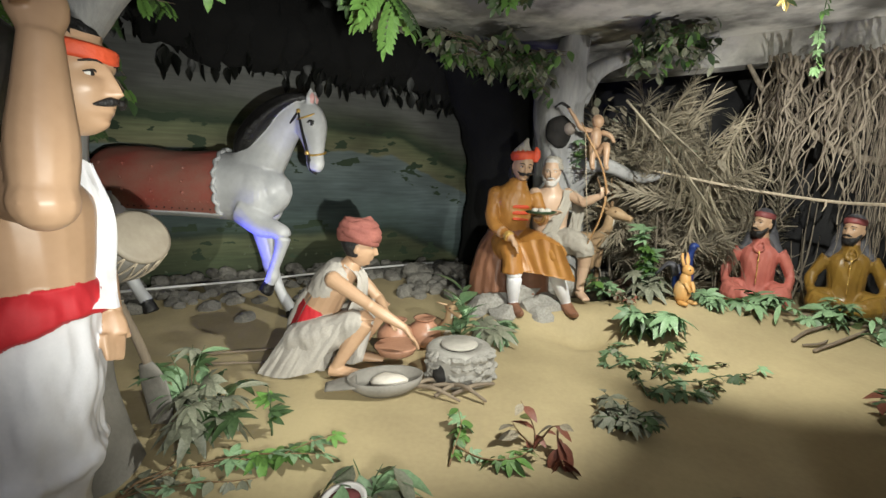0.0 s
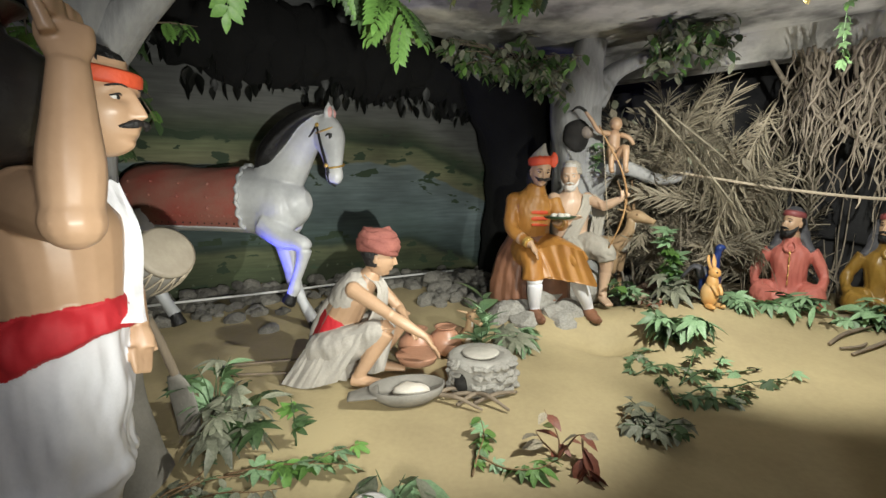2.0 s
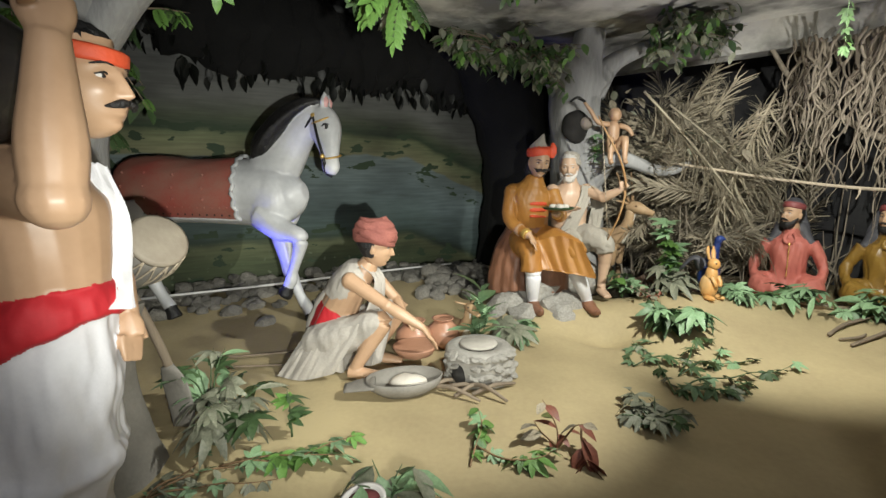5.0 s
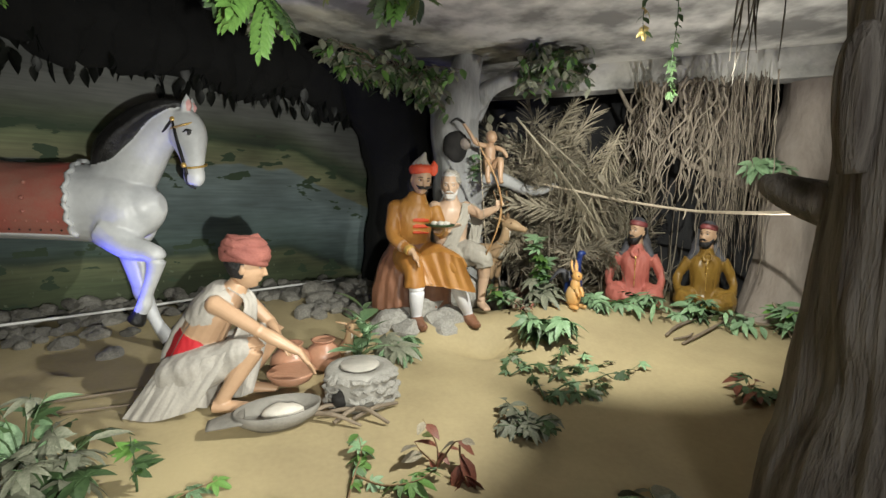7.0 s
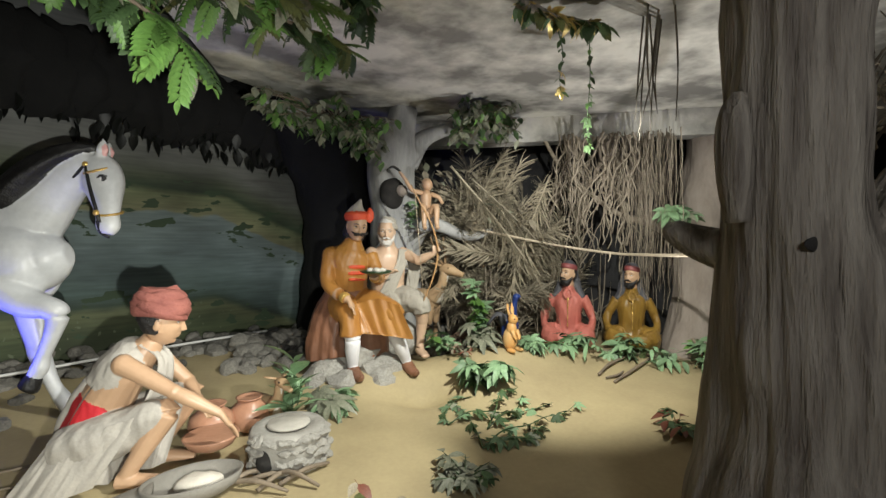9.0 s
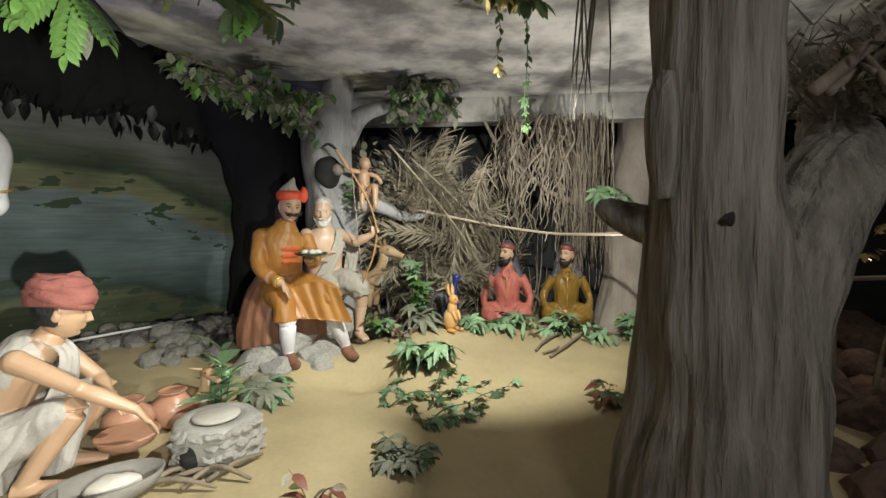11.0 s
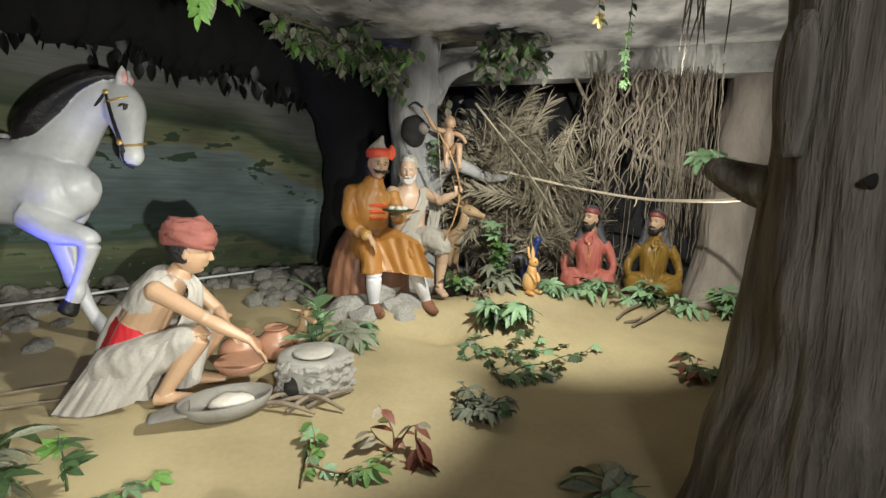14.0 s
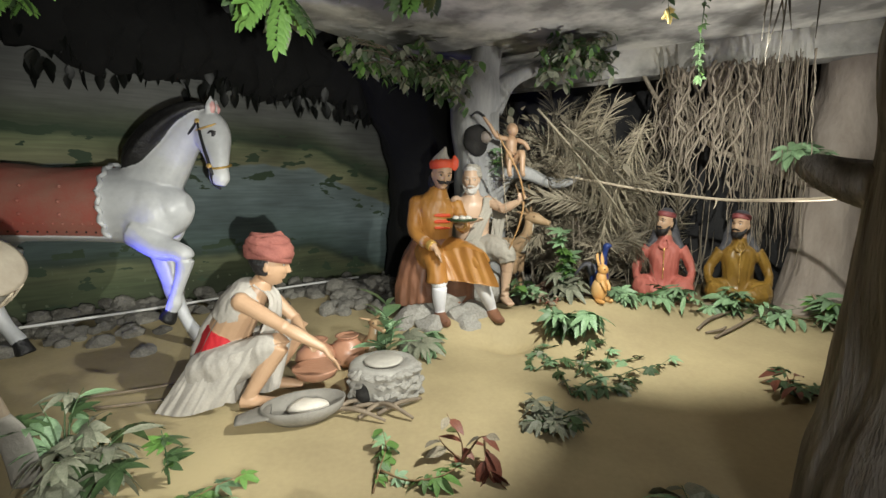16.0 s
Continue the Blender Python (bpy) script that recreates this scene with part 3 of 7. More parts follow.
def cloud_of_leaves(parent, centres, kinds, n, size, rng, stem=WOOD, droop=0.5, root=None):
    """Twigs that spread from root into ellipsoids (x, y, z, rx, ry, rz), with leaves on them."""
    total = sum(c[3] * c[4] * c[5] for c in centres)
    bm = bmesh.new()
    for c in centres:
        count = max(4, int(n * c[3] * c[4] * c[5] / total))
        twigs = max(3, count // 7)
        start = Vector(root) if root else Vector(c[:3])
        for _ in range(twigs):
            v = Vector((rng.gauss(0, 0.5), rng.gauss(0, 0.5), rng.gauss(0, 0.5)))
            v = v.normalized() * min(v.length, 1)
            end = Vector((c[0] + v.x * c[3], c[1] + v.y * c[4], c[2] + v.z * c[5]))
            mid = start.lerp(end, 0.55) + Vector((0, 0, 0.05))
            tube(bm, [(*start, 0.008), (*mid, 0.005), (*end, 0.002)], 0, 5, 3)
            for _ in range(count // twigs + 1):
                t = rng.uniform(0.6, 1.05)
                p = mid.lerp(end, (t - 0.5) * 2) if t > 0.5 else start.lerp(mid, t * 2)
                an = rng.uniform(0, 2 * math.pi)
                put_leaf(parent, rng.choice(kinds), p + Vector((rng.gauss(0, 0.015), rng.gauss(0, 0.015), rng.gauss(0, 0.015))), (math.cos(an), math.sin(an), rng.uniform(-0.9, 0.4) - droop), size, rng)
    part("twig", bm, stem, parent)


def bark_tube(bm, rows, mi=0, seg=28, steps=10, rib=0.05, freq=7, rough=0.12, fibre=0.0):
    """A trunk or limb with ribs, swellings and knots."""
    path = smooth_path(rows, steps)
    rings = []
    for i, r in enumerate(path):
        a, b = path[max(i - 1, 0)][:3], path[min(i + 1, len(path) - 1)][:3]
        d = Vector(b - a).normalized()
        side = d.cross(Vector((0.05, 1, 0.1))).normalized()
        top = side.cross(d)
        ring = []
        for k in range(seg):
            an = 2 * math.pi * k / seg
            o = side * math.cos(an) + top * math.sin(an)
            f = 1 + rib * math.cos(freq * an + 1.3 * math.sin(3 * an) + 2 * noise.noise(Vector((0, 0, i * 0.12)))) + rough * noise.noise(Vector(r[:3]) * 3.5 + o * 1.2)
            if fibre:
                f += fibre * (noise.noise(Vector((math.cos(an) * 9, math.sin(an) * 9, i * 0.10))) + 0.7 * noise.noise(Vector((math.cos(an) * 24, math.sin(an) * 24, i * 0.16 + 7))) + 0.55 * noise.noise(Vector((math.cos(an) * 55, math.sin(an) * 55, i * 0.22 + 3))))
            ring.append(bm.verts.new(Vector(r[:3]) + o * r[3] * f))
        rings.append(ring)
    for a, b in zip(rings, rings[1:]):
        for k in range(seg):
            f = bm.faces.new((a[k], a[(k + 1) % seg], b[(k + 1) % seg], b[k]))
            f.material_index, f.smooth = mi, True
    for ring in (rings[0][::-1], rings[-1]):
        bm.faces.new(ring).material_index = mi


def grey_tree():
    rng = random.Random(3)
    t = thing("tree", (1.1, 4.55, 0.45), "grey painted cement tree with a hollow and dusty leaves", "tree")
    bm = bmesh.new()
    bark_tube(bm, [(1.1, 4.65, 0.35, 0.42), (1.12, 4.6, 0.8, 0.30), (1.13, 4.55, 1.3, 0.25), (1.1, 4.52, 1.75, 0.23), (1.06, 4.5, 2.1, 0.23), (1.08, 4.5, 2.4, 0.235), (1.14, 4.5, 2.62, 0.16), (1.18, 4.5, 2.83, 0.13)])
    part("trunk", bm, GREYBARK, t)
    bm = bmesh.new()
    bark_tube(bm, [(1.0, 4.5, 2.25, 0.16), (0.86, 4.46, 2.42, 0.10), (0.66, 4.42, 2.52, 0.07), (0.3, 4.3, 2.60, 0.045), (-0.1, 4.2, 2.66, 0.03)], seg=16)
    part("limb", bm, GREYBARK, t)
    bm = bmesh.new()
    bark_tube(bm, [(1.2, 4.5, 2.3, 0.15), (1.36, 4.45, 2.52, 0.09), (1.58, 4.35, 2.62, 0.06), (1.9, 4.15, 2.68, 0.04), (2.2, 4.0, 2.74, 0.025)], seg=16)
    part("limb", bm, GREYBARK, t)
    bm = bmesh.new()
    bark_tube(bm, [(1.2, 4.45, 1.50, 0.14), (1.34, 4.3, 1.68, 0.085), (1.50, 4.24, 1.66, 0.06), (1.68, 4.2, 1.58, 0.05), (1.86, 4.2, 1.58, 0.04), (2.0, 4.2, 1.64, 0.02)], seg=16)
    part("limb", bm, GREYBARK, t, "low crooked grey limb")
    # No real cavity: a black ball gives the hollow its shade.
    bm = bmesh.new()
    ball(bm, (1.02, 4.30, 1.97), (0.12, 0.06, 0.14), 0, 18, 10, rough=0.15)
    part("hollow", bm, HOLLOWSHADE, t, "black ball for the dark of the trunk's hollow")
    bm = bmesh.new()
    ball(bm, (1.10, 4.26, 1.99), (0.055, 0.05, 0.055), 0, 14, 8, rough=0.1)
    part("knot", bm, PALEBARK, t, "pale round knot")
    cloud_of_leaves(t, [(0.0, 4.1, 2.60, 0.30, 0.3, 0.16), (0.42, 4.1, 2.50, 0.36, 0.3, 0.24), (0.80, 4.1, 2.46, 0.24, 0.25, 0.24)], ["ovate_dust", "ovate_dust", "ovate_dark", "ovate_bright"], 560, 0.098, rng, root=(0.55, 4.4, 2.58))
    cloud_of_leaves(t, [(1.66, 3.95, 2.58, 0.24, 0.25, 0.24), (1.98, 3.95, 2.68, 0.34, 0.25, 0.18)], ["ovate_dust", "ovate_dark", "ovate_bright", "ovate_dust"], 340, 0.095, rng, root=(1.7, 4.25, 2.66))
    return t


# Added black trunk, crown and leaves stand in for shade on the mural.
def shadow_tree():
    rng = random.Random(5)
    t = thing("tree", (0.75, 5.5, 0.45), "black tree shape added for the shade on the mural", "tree")
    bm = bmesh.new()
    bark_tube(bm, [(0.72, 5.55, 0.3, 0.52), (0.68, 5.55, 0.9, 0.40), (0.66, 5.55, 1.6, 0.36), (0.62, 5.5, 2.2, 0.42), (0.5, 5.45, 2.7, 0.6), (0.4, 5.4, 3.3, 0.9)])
    part("trunk", bm, SHADOWBARK, t)
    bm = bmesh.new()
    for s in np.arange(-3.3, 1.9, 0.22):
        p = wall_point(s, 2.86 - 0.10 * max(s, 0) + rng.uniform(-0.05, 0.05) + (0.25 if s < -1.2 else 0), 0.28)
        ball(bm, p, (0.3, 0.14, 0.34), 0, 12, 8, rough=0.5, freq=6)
    part("crown", bm, SHADOWBARK, t)
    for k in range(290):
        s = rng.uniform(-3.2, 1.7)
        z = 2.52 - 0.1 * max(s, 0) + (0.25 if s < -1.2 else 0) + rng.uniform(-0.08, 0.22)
        put_leaf(t, "ovate_shadow", wall_point(s, z, 0.3 + rng.uniform(-0.08, 0.1)), (rng.uniform(-0.6, 0.6), rng.uniform(-0.3, 0.3), -1), 0.14, rng)
    return t


def big_tree():
    t = thing("tree", (1.6, 1.2, 0.2), "thick fibrous brown tree trunk forking low", "tree")
    bm = bmesh.new()
    bark_tube(bm, [(1.65, 1.16, 0.0, 0.56), (1.64, 1.16, 0.35, 0.40), (1.61, 1.15, 0.7, 0.315), (1.58, 1.14, 1.1, 0.265), (1.525, 1.14, 1.5, 0.205), (1.495, 1.15, 1.9, 0.18), (1.505, 1.15, 2.3, 0.19), (1.54, 1.15, 2.85, 0.24)], seg=220, steps=12, rib=0.02, freq=9, rough=0.14, fibre=0.034)
    bark = BVHTree.FromBMesh(bm)
    part("trunk", bm, BROWNBARK, t)
    bm = bmesh.new()
    bark_tube(bm, [(1.62, 1.10, 0.85, 0.22), (1.66, 1.05, 1.20, 0.185), (1.75, 1.01, 1.45, 0.165), (1.90, 1.0, 1.64, 0.155), (2.10, 1.03, 1.74, 0.145), (2.45, 1.2, 1.90, 0.13), (2.9, 1.4, 2.10, 0.12)], seg=140, rib=0.03, freq=9, fibre=0.045)
    part("limb", bm, BROWNBARK, t)
    bm = bmesh.new()
    bark_tube(bm, [(1.48, 1.24, 1.50, 0.085), (1.39, 1.36, 1.54, 0.06), (1.345, 1.43, 1.58, 0.04), (1.33, 1.45, 1.60, 0.015)], seg=16)
    part("branch_stub", bm, BROWNBARK, t, "short broken branch stub")
    # A flat black patch on the bark serves as the hole's shade.
    bm = bmesh.new()
    way = Vector((1.45, 0.82, 0.0)).normalized()
    spot_at, face, _, _ = bark.ray_cast(Vector((0.1, 0.28, 1.535)), way)
    turn = face.to_track_quat("Y", "Z").to_matrix()
    ball(bm, spot_at, (0.055, 0.007, 0.022), 0, 22, 10, turn, 0.35, 16)
    part("knot_hole", bm, HOLLOWSHADE, t, "flat black patch for the dark of a knot hole")
    bm = bmesh.new()
    bark_tube(bm, [(1.30, 1.16, 1.60, 0.03), (1.285, 1.16, 1.75, 0.045), (1.29, 1.17, 1.9, 0.04), (1.31, 1.17, 1.98, 0.02)], seg=24, rib=0.1, fibre=0.05)
    part("bark_slab", bm, BROWNBARK, t, "dark slab of loose bark")
    return t


def left_tree():
    t = thing("tree", (-1.85, 2.25, 0.35), "grey cement tree with spreading limbs behind the carrier", "tree")
    bm = bmesh.new()
    bark_tube(bm, [(-1.86, 2.2, 0.25, 0.24), (-1.86, 2.2, 0.6, 0.17), (-1.85, 2.22, 1.0, 0.14), (-1.82, 2.25, 1.5, 0.13), (-1.76, 2.25, 2.0, 0.15), (-1.74, 2.28, 2.4, 0.19), (-1.76, 2.3, 2.83, 0.22)])
    part("trunk", bm, GREYBARK, t)
    bm = bmesh.new()
    bark_tube(bm, [(-1.72, 2.25, 2.1, 0.12), (-1.55, 2.28, 2.28, 0.09), (-1.38, 2.3, 2.44, 0.07), (-1.2, 2.35, 2.7, 0.05)], seg=16)
    part("limb", bm, GREYBARK, t)
    bm = bmesh.new()
    bark_tube(bm, [(-1.8, 2.2, 2.05, 0.10), (-2.05, 2.1, 2.25, 0.06), (-2.4, 1.9, 2.4, 0.04)], seg=16)
    part("limb", bm, GREYBARK, t)
    rng = random.Random(8)
    cloud_of_leaves(t, [(-1.86, 2.6, 1.98, 0.2, 0.25, 0.2), (-2.3, 2.9, 1.9, 0.4, 0.3, 0.4), (-2.1, 2.9, 2.5, 0.6, 0.3, 0.25)], ["pinnate_bright", "ovate_dark", "pinnate_dark", "ovate_dark"], 130, 0.11, rng, root=(-1.75, 2.3, 2.2))
    cloud_of_leaves(t, [(-1.6, 1.7, 2.1, 0.2, 0.2, 0.12)], ["ovate_bright", "pinnate_bright"], 24, 0.10, rng, root=(-1.75, 2.0, 2.2))
    return t


grey_tree(), shadow_tree(), big_tree(), left_tree()


def head(bm, at, yaw, tilt, s, skin, hair, extra=None, moustache=True, beard=False, lean=0.0):
    """A plain statue head with a modelled face: brow, sockets, nose, cheeks, lips, chin. Its face looks along the turned +y."""
    m3 = (Euler((radians(tilt), radians(lean), radians(yaw)))).to_matrix()
    apart = kept_apart(bm)
    bell = lambda a, w: math.exp(-((a / w) ** 2))
    put = lambda p: Vector(at) + m3 @ ((Vector(p) + Vector((0, 0, 0.012))) * s)
    mark = len(bm.faces)

    def surface(cx, cy, zz):
        z = 0.120 * zz
        low, high = max(0.0, -zz), max(0.0, zz)
        x, y = 0.077 * cx, 0.096 * cy
        x *= 1 - 0.30 * low**2
        y = y * (1 - (0.08 if cy > 0 else 0.45) * low) + 0.016 * low
        if cy > 0:
            ax = abs(x)
            nose = 0.0
            if -0.050 < z < 0.016:
                nose = 0.003 + 0.024 * (0.016 - z) / 0.052 if z > -0.036 else 0.027 * max(0.0, (z + 0.050) / 0.014)
            dy = nose * bell(x, 0.0095 + 0.10 * max(0.0, -z) * 0.09)
            dy += 0.007 * bell(ax - 0.013, 0.007) * bell(z + 0.037, 0.008)
            dy -= 0.010 * bell(ax - 0.031, 0.016) * bell(z - 0.005, 0.010)
            dy += 0.005 * bell(z - 0.026, 0.009) * bell(ax - 0.028, 0.030)
            dy += 0.006 * bell(ax - 0.040, 0.020) * bell(z + 0.026, 0.018)
            dy += 0.009 * bell(x, 0.019) * (bell(z + 0.058, 0.0055) + 0.9 * bell(z + 0.071, 0.006))
            dy -= 0.004 * bell(x, 0.022) * bell(z + 0.083, 0.006)
            dy += 0.010 * bell(x, 0.020) * bell(z + 0.100, 0.014)
            y += dy * min(1.0, 3 * cy)
        return x, y, z

    def is_hair(p):
        return p[2] > 0.078 - 0.25 * max(0, abs(p[0]) - 0.04) or (p[1] < 0.008 and p[2] > -0.062)

    rows, U, V = [], 64, 72
    for j in range(V + 1):
        th, row = math.pi * j / V, []
        for i in range(U if 0 < j < V else 1):
            a = 2 * math.pi * i / U - math.pi
            ph, rad = math.pi / 2 + a - 0.72 * math.sin(a), math.sin(th) ** 0.82 if 0 < j < V else 0.0
            p = surface(rad * math.cos(ph), rad * math.sin(ph), math.cos(th))
            k = 1.07 + 0.04 * noise.noise(Vector(p) * 70) if is_hair(p) else 1.0
            row.append((bm.verts.new(put((p[0] * k, p[1] * k, p[2] * k))), p))
        rows.append(row)
    for a, b in zip(rows, rows[1:]):
        for i in range(U):
            vs = list(dict.fromkeys((a[i % len(a)], b[i % len(b)], b[(i + 1) % len(b)], a[(i + 1) % len(a)])))
            if len(vs) > 2:
                f = bm.faces.new([v for v, _ in vs])
                f.material_index, f.smooth = hair if sum(is_hair(p) for _, p in vs) > len(vs) / 2 else skin, True

    def b(p, r, mi):
        ball(bm, put(p), tuple(k * s for k in r), mi, 12, 8, m3)

    def t(rows, mi):
        tube(bm, [(*put(p), r * s) for p, r in rows], mi, 8, 4)

    for sg in (-1, 1):
        b((sg * 0.075, -0.004, -0.010), (0.009, 0.019, 0.031), skin)
        b((sg * 0.081, -0.006, -0.004), (0.005, 0.010, 0.018), skin)
        b((sg * 0.031, 0.0755, 0.004), (0.0135, 0.0080, 0.0062), hair if extra is None else extra)
        b((sg * 0.031, 0.0815, 0.004), (0.0058, 0.0035, 0.0056), hair)
        t((((sg * 0.016, 0.081, 0.006), 0.0015), ((sg * 0.031, 0.0855, 0.0105), 0.0024), ((sg * 0.047, 0.075, 0.005), 0.0015)), hair)
        t((((sg * 0.011, 0.094, 0.024), 0.002), ((sg * 0.031, 0.092, 0.031), 0.0036), ((sg * 0.055, 0.073, 0.024), 0.0015)), hair)
        if moustache:
            t((((0, 0.106, -0.049), 0.006), ((sg * 0.016, 0.104, -0.052), 0.0095), ((sg * 0.031, 0.094, -0.057), 0.0065), ((sg * 0.042, 0.083, -0.060), 0.002)), hair)
    bm.faces.ensure_lookup_table()
    for f in bm.faces[mark:]:
        f[apart] = 1
    if beard:
        ball(bm, put((0, 0.042, -0.094)), (0.056 * s, 0.056 * s, 0.046 * s), hair, 18, 10, m3, 0.25, 40)
        for sg in (-1, 1):
            tube(bm, [(*put((sg * 0.066, 0.010, -0.02)), 0.012 * s), (*put((sg * 0.058, 0.030, -0.06)), 0.020 * s), (*put((sg * 0.03, 0.050, -0.09)), 0.026 * s)], hair, 10, 3)


def wound_cloth(bm, c, r, mi, seed, coils=8, high=0.07, m=None, wide=(1, 1)):
    """A turban: bands of cloth wound about the head, each at its own slant."""
    rng = random.Random(seed)
    m = m or Matrix.Identity(3)
    apart, mark = kept_apart(bm), len(bm.faces)
    for k in range(coils):
        u = k / (coils - 1)
        q = m @ Euler((radians(rng.uniform(-15, 15)), radians(rng.uniform(-15, 15)), rng.uniform(0, 6))).to_matrix()
        rr = r * (0.80 - 0.34 * u * u)
        n = 22
        pts = []
        for i in range(n + 1):
            a = 2 * math.pi * i / n
            p = q @ Vector((rr * math.cos(a), rr * math.sin(a), 0))
            w = r * (0.17 + 0.05 * math.sin(a * 2 + k))
            pts.append((c[0] + p.x * wide[0], c[1] + p.y * wide[1], c[2] + p.z + high * (u - 0.35), w * 0.8, w * 1.15))
        tube(bm, pts, mi, 14, 2, 5, 0.10)
    ball(bm, (c[0], c[1], c[2] + high * 0.45), (r * 0.8 * wide[0], r * 0.8 * wide[1], high * 0.55), mi, 18, 10, rough=0.15, freq=30)
    bm.faces.ensure_lookup_table()
    for f in bm.faces[mark:]:
        f[apart] = 1


def arm(bm, pts, mi, palm=True, size=1.0):
    """Upper arm, forearm and a plain hand; pts: shoulder, elbow, wrist, finger tips."""
    (sx, sy, sz), (ex, ey, ez), (wx, wy, wz), (fx, fy, fz) = pts
    k = size
    um, fm = [((sx + ex) / 2, (sy + ey) / 2, (sz + ez) / 2), ((ex * 2 + wx) / 3, (ey * 2 + wy) / 3, (ez * 2 + wz) / 3)]
    tube(bm, [(sx, sy, sz, 0.056 * k), (*um, 0.048 * k), (ex, ey, ez, 0.038 * k)], mi, 14, 6)
    tube(bm, [(ex, ey, ez, 0.036 * k), (*fm, 0.041 * k), ((fm[0] + wx) / 2, (fm[1] + wy) / 2, (fm[2] + wz) / 2, 0.033 * k), (wx, wy, wz, 0.025 * k)], mi, 14, 6)
    ball(bm, (sx, sy, sz), 0.058 * k, mi, 12, 8)
    ball(bm, (ex, ey, ez), 0.041 * k, mi, 12, 8)
    if palm:
        w, f = Vector((wx, wy, wz)), Vector((fx, fy, fz))
        side = (f - w).cross(Vector((0.2, 0.3, 1))).normalized()
        tube(bm, [(*w, 0.024 * k, 0.02 * k), (*w.lerp(f, 0.3), 0.036 * k, 0.018 * k), (*w.lerp(f, 0.55), 0.036 * k, 0.015 * k)], mi, 10, 3)
        for q in (-1.4, -0.5, 0.5, 1.4):
            a = w.lerp(f, 0.5) + side * (0.019 * q * k)
            tube(bm, [(*a, 0.011 * k), (*(w.lerp(f, 0.8) + side * (0.018 * q * k) + Vector((0, 0, -0.004))), 0.010 * k), (*(f + side * (0.015 * q * k) + Vector((0, 0, -0.015))), 0.007 * k)], mi, 6, 3)
        a = w.lerp(f, 0.25) - side * 0.03 * k
        tube(bm, [(*a, 0.013 * k), (*(w.lerp(f, 0.6) - side * 0.05 * k), 0.009 * k)], mi, 6, 2)


def water_carrier():
    bm = bmesh.new()
    S, W, R, H, B, E, BL = range(7)
    # legs and feet
    for hx, hy in ((-1.17, 1.30), (-1.10, 1.22)):
        tube(bm, [(hx, hy, 0.60, 0.05), (hx, hy, 0.48, 0.05), (hx, hy, 0.32, 0.042)], S, 12)
        tube(bm, [(hx - 0.04, hy, 0.30, 0.04), (hx + 0.06, hy, 0.285, 0.045, 0.03), (hx + 0.17, hy, 0.27, 0.03, 0.015)], S, 10, 3)
    # wrapped white cloth, puffed at the seat and drawn in at the knee
    loft(bm, [(-1.10, 1.26, 1.20, 0.165, 0.125), (-1.12, 1.26, 1.10, 0.18, 0.15), (-1.135, 1.26, 0.98, 0.19, 0.16), (-1.15, 1.26, 0.84, 0.185, 0.16), (-1.15, 1.26, 0.79, 0.20, 0.175), (-1.155, 1.26, 0.74, 0.175, 0.15), (-1.155, 1.26, 0.64, 0.15, 0.135), (-1.155, 1.26, 0.52, 0.14, 0.13)], W, 72, 6, 8, 0.03)
    # torso
    tube(bm, [(-1.10, 1.26, 1.12, 0.155, 0.11), (-1.08, 1.26, 1.24, 0.145, 0.12), (-1.07, 1.26, 1.36, 0.145, 0.14), (-1.07, 1.27, 1.46, 0.135, 0.16), (-1.07, 1.29, 1.54, 0.08, 0.12), (-1.06, 1.31, 1.60, 0.058, 0.058), (-1.05, 1.32, 1.66, 0.055, 0.055)], S, 20, 6, up=(0, 1, 0))
    # sash, its knot and a pale hem above it
    tube(bm, [(-1.085, 1.26, 1.105, 0.19, 0.15), (-1.10, 1.26, 1.135, 0.206, 0.163), (-1.113, 1.26, 1.16, 0.208, 0.163), (-1.127, 1.26, 1.185, 0.20, 0.155), (-1.14, 1.26, 1.21, 0.18, 0.135)], R, 44, 6, 13, 0.008, up=(0, 1, 0))
    tube(bm, [(-1.1, 1.26, 1.225, 0.158, 0.113), (-1.1, 1.26, 1.245, 0.153, 0.108)], BL, 32, 2, up=(0, 1, 0))
    # shoulder cloth
    sheet(bm, [(-1.03, 1.34, 1.57), (-0.965, 1.29, 1.43), (-0.965, 1.24, 1.27), (-0.97, 1.19, 1.21)], [(-1.01, 1.42, 1.55), (-0.935, 1.38, 1.42), (-0.93, 1.35, 1.27), (-0.875, 1.29, 1.19)], W, 7, 8, 0.013)
    # arms
    arm(bm, [(-0.99, 1.13, 1.51), (-0.785, 1.0, 1.475), (-0.80, 1.05, 1.77), (-0.835, 1.09, 1.91)], S, size=1.34)
    arm(bm, [(-1.08, 1.42, 1.50), (-1.05, 1.45, 1.28), (-0.95, 1.36, 1.155), (-0.925, 1.32, 1.05)], S)
    head(bm, (-0.985, 1.33, 1.735), -90, 2, 1.12, S, H, E)
    m = Matrix.Rotation(radians(8), 3, "Y") @ Matrix.Diagonal((1.10, 0.88, 1))
    lathe(bm, [(0.088, 0.05), (0.104, 0.054), (0.104, 0.088), (0.088, 0.092)], (-0.99, 1.33, 1.745), B, 28, m)
    statue("water_carrier_statue", bm, [SKIN, WHITECLOTH, REDCLOTH, HAIR, REDBAND, EYEWHITE, material("pale_blue_hem", (0.35, 0.5, 0.7), (0.25, 0.38, 0.55), 0.8)], (-1.1, 1.26, 0.28), "life-size statue of a carrier in white cloth and red sash", 0.0043, 6, (1, 2), crease=0.011)
    pot = thing("water_pot", (-1.06, 1.12, 1.57), "round black clay pot on the carrier's shoulder", "pot")
    bm = bmesh.new()
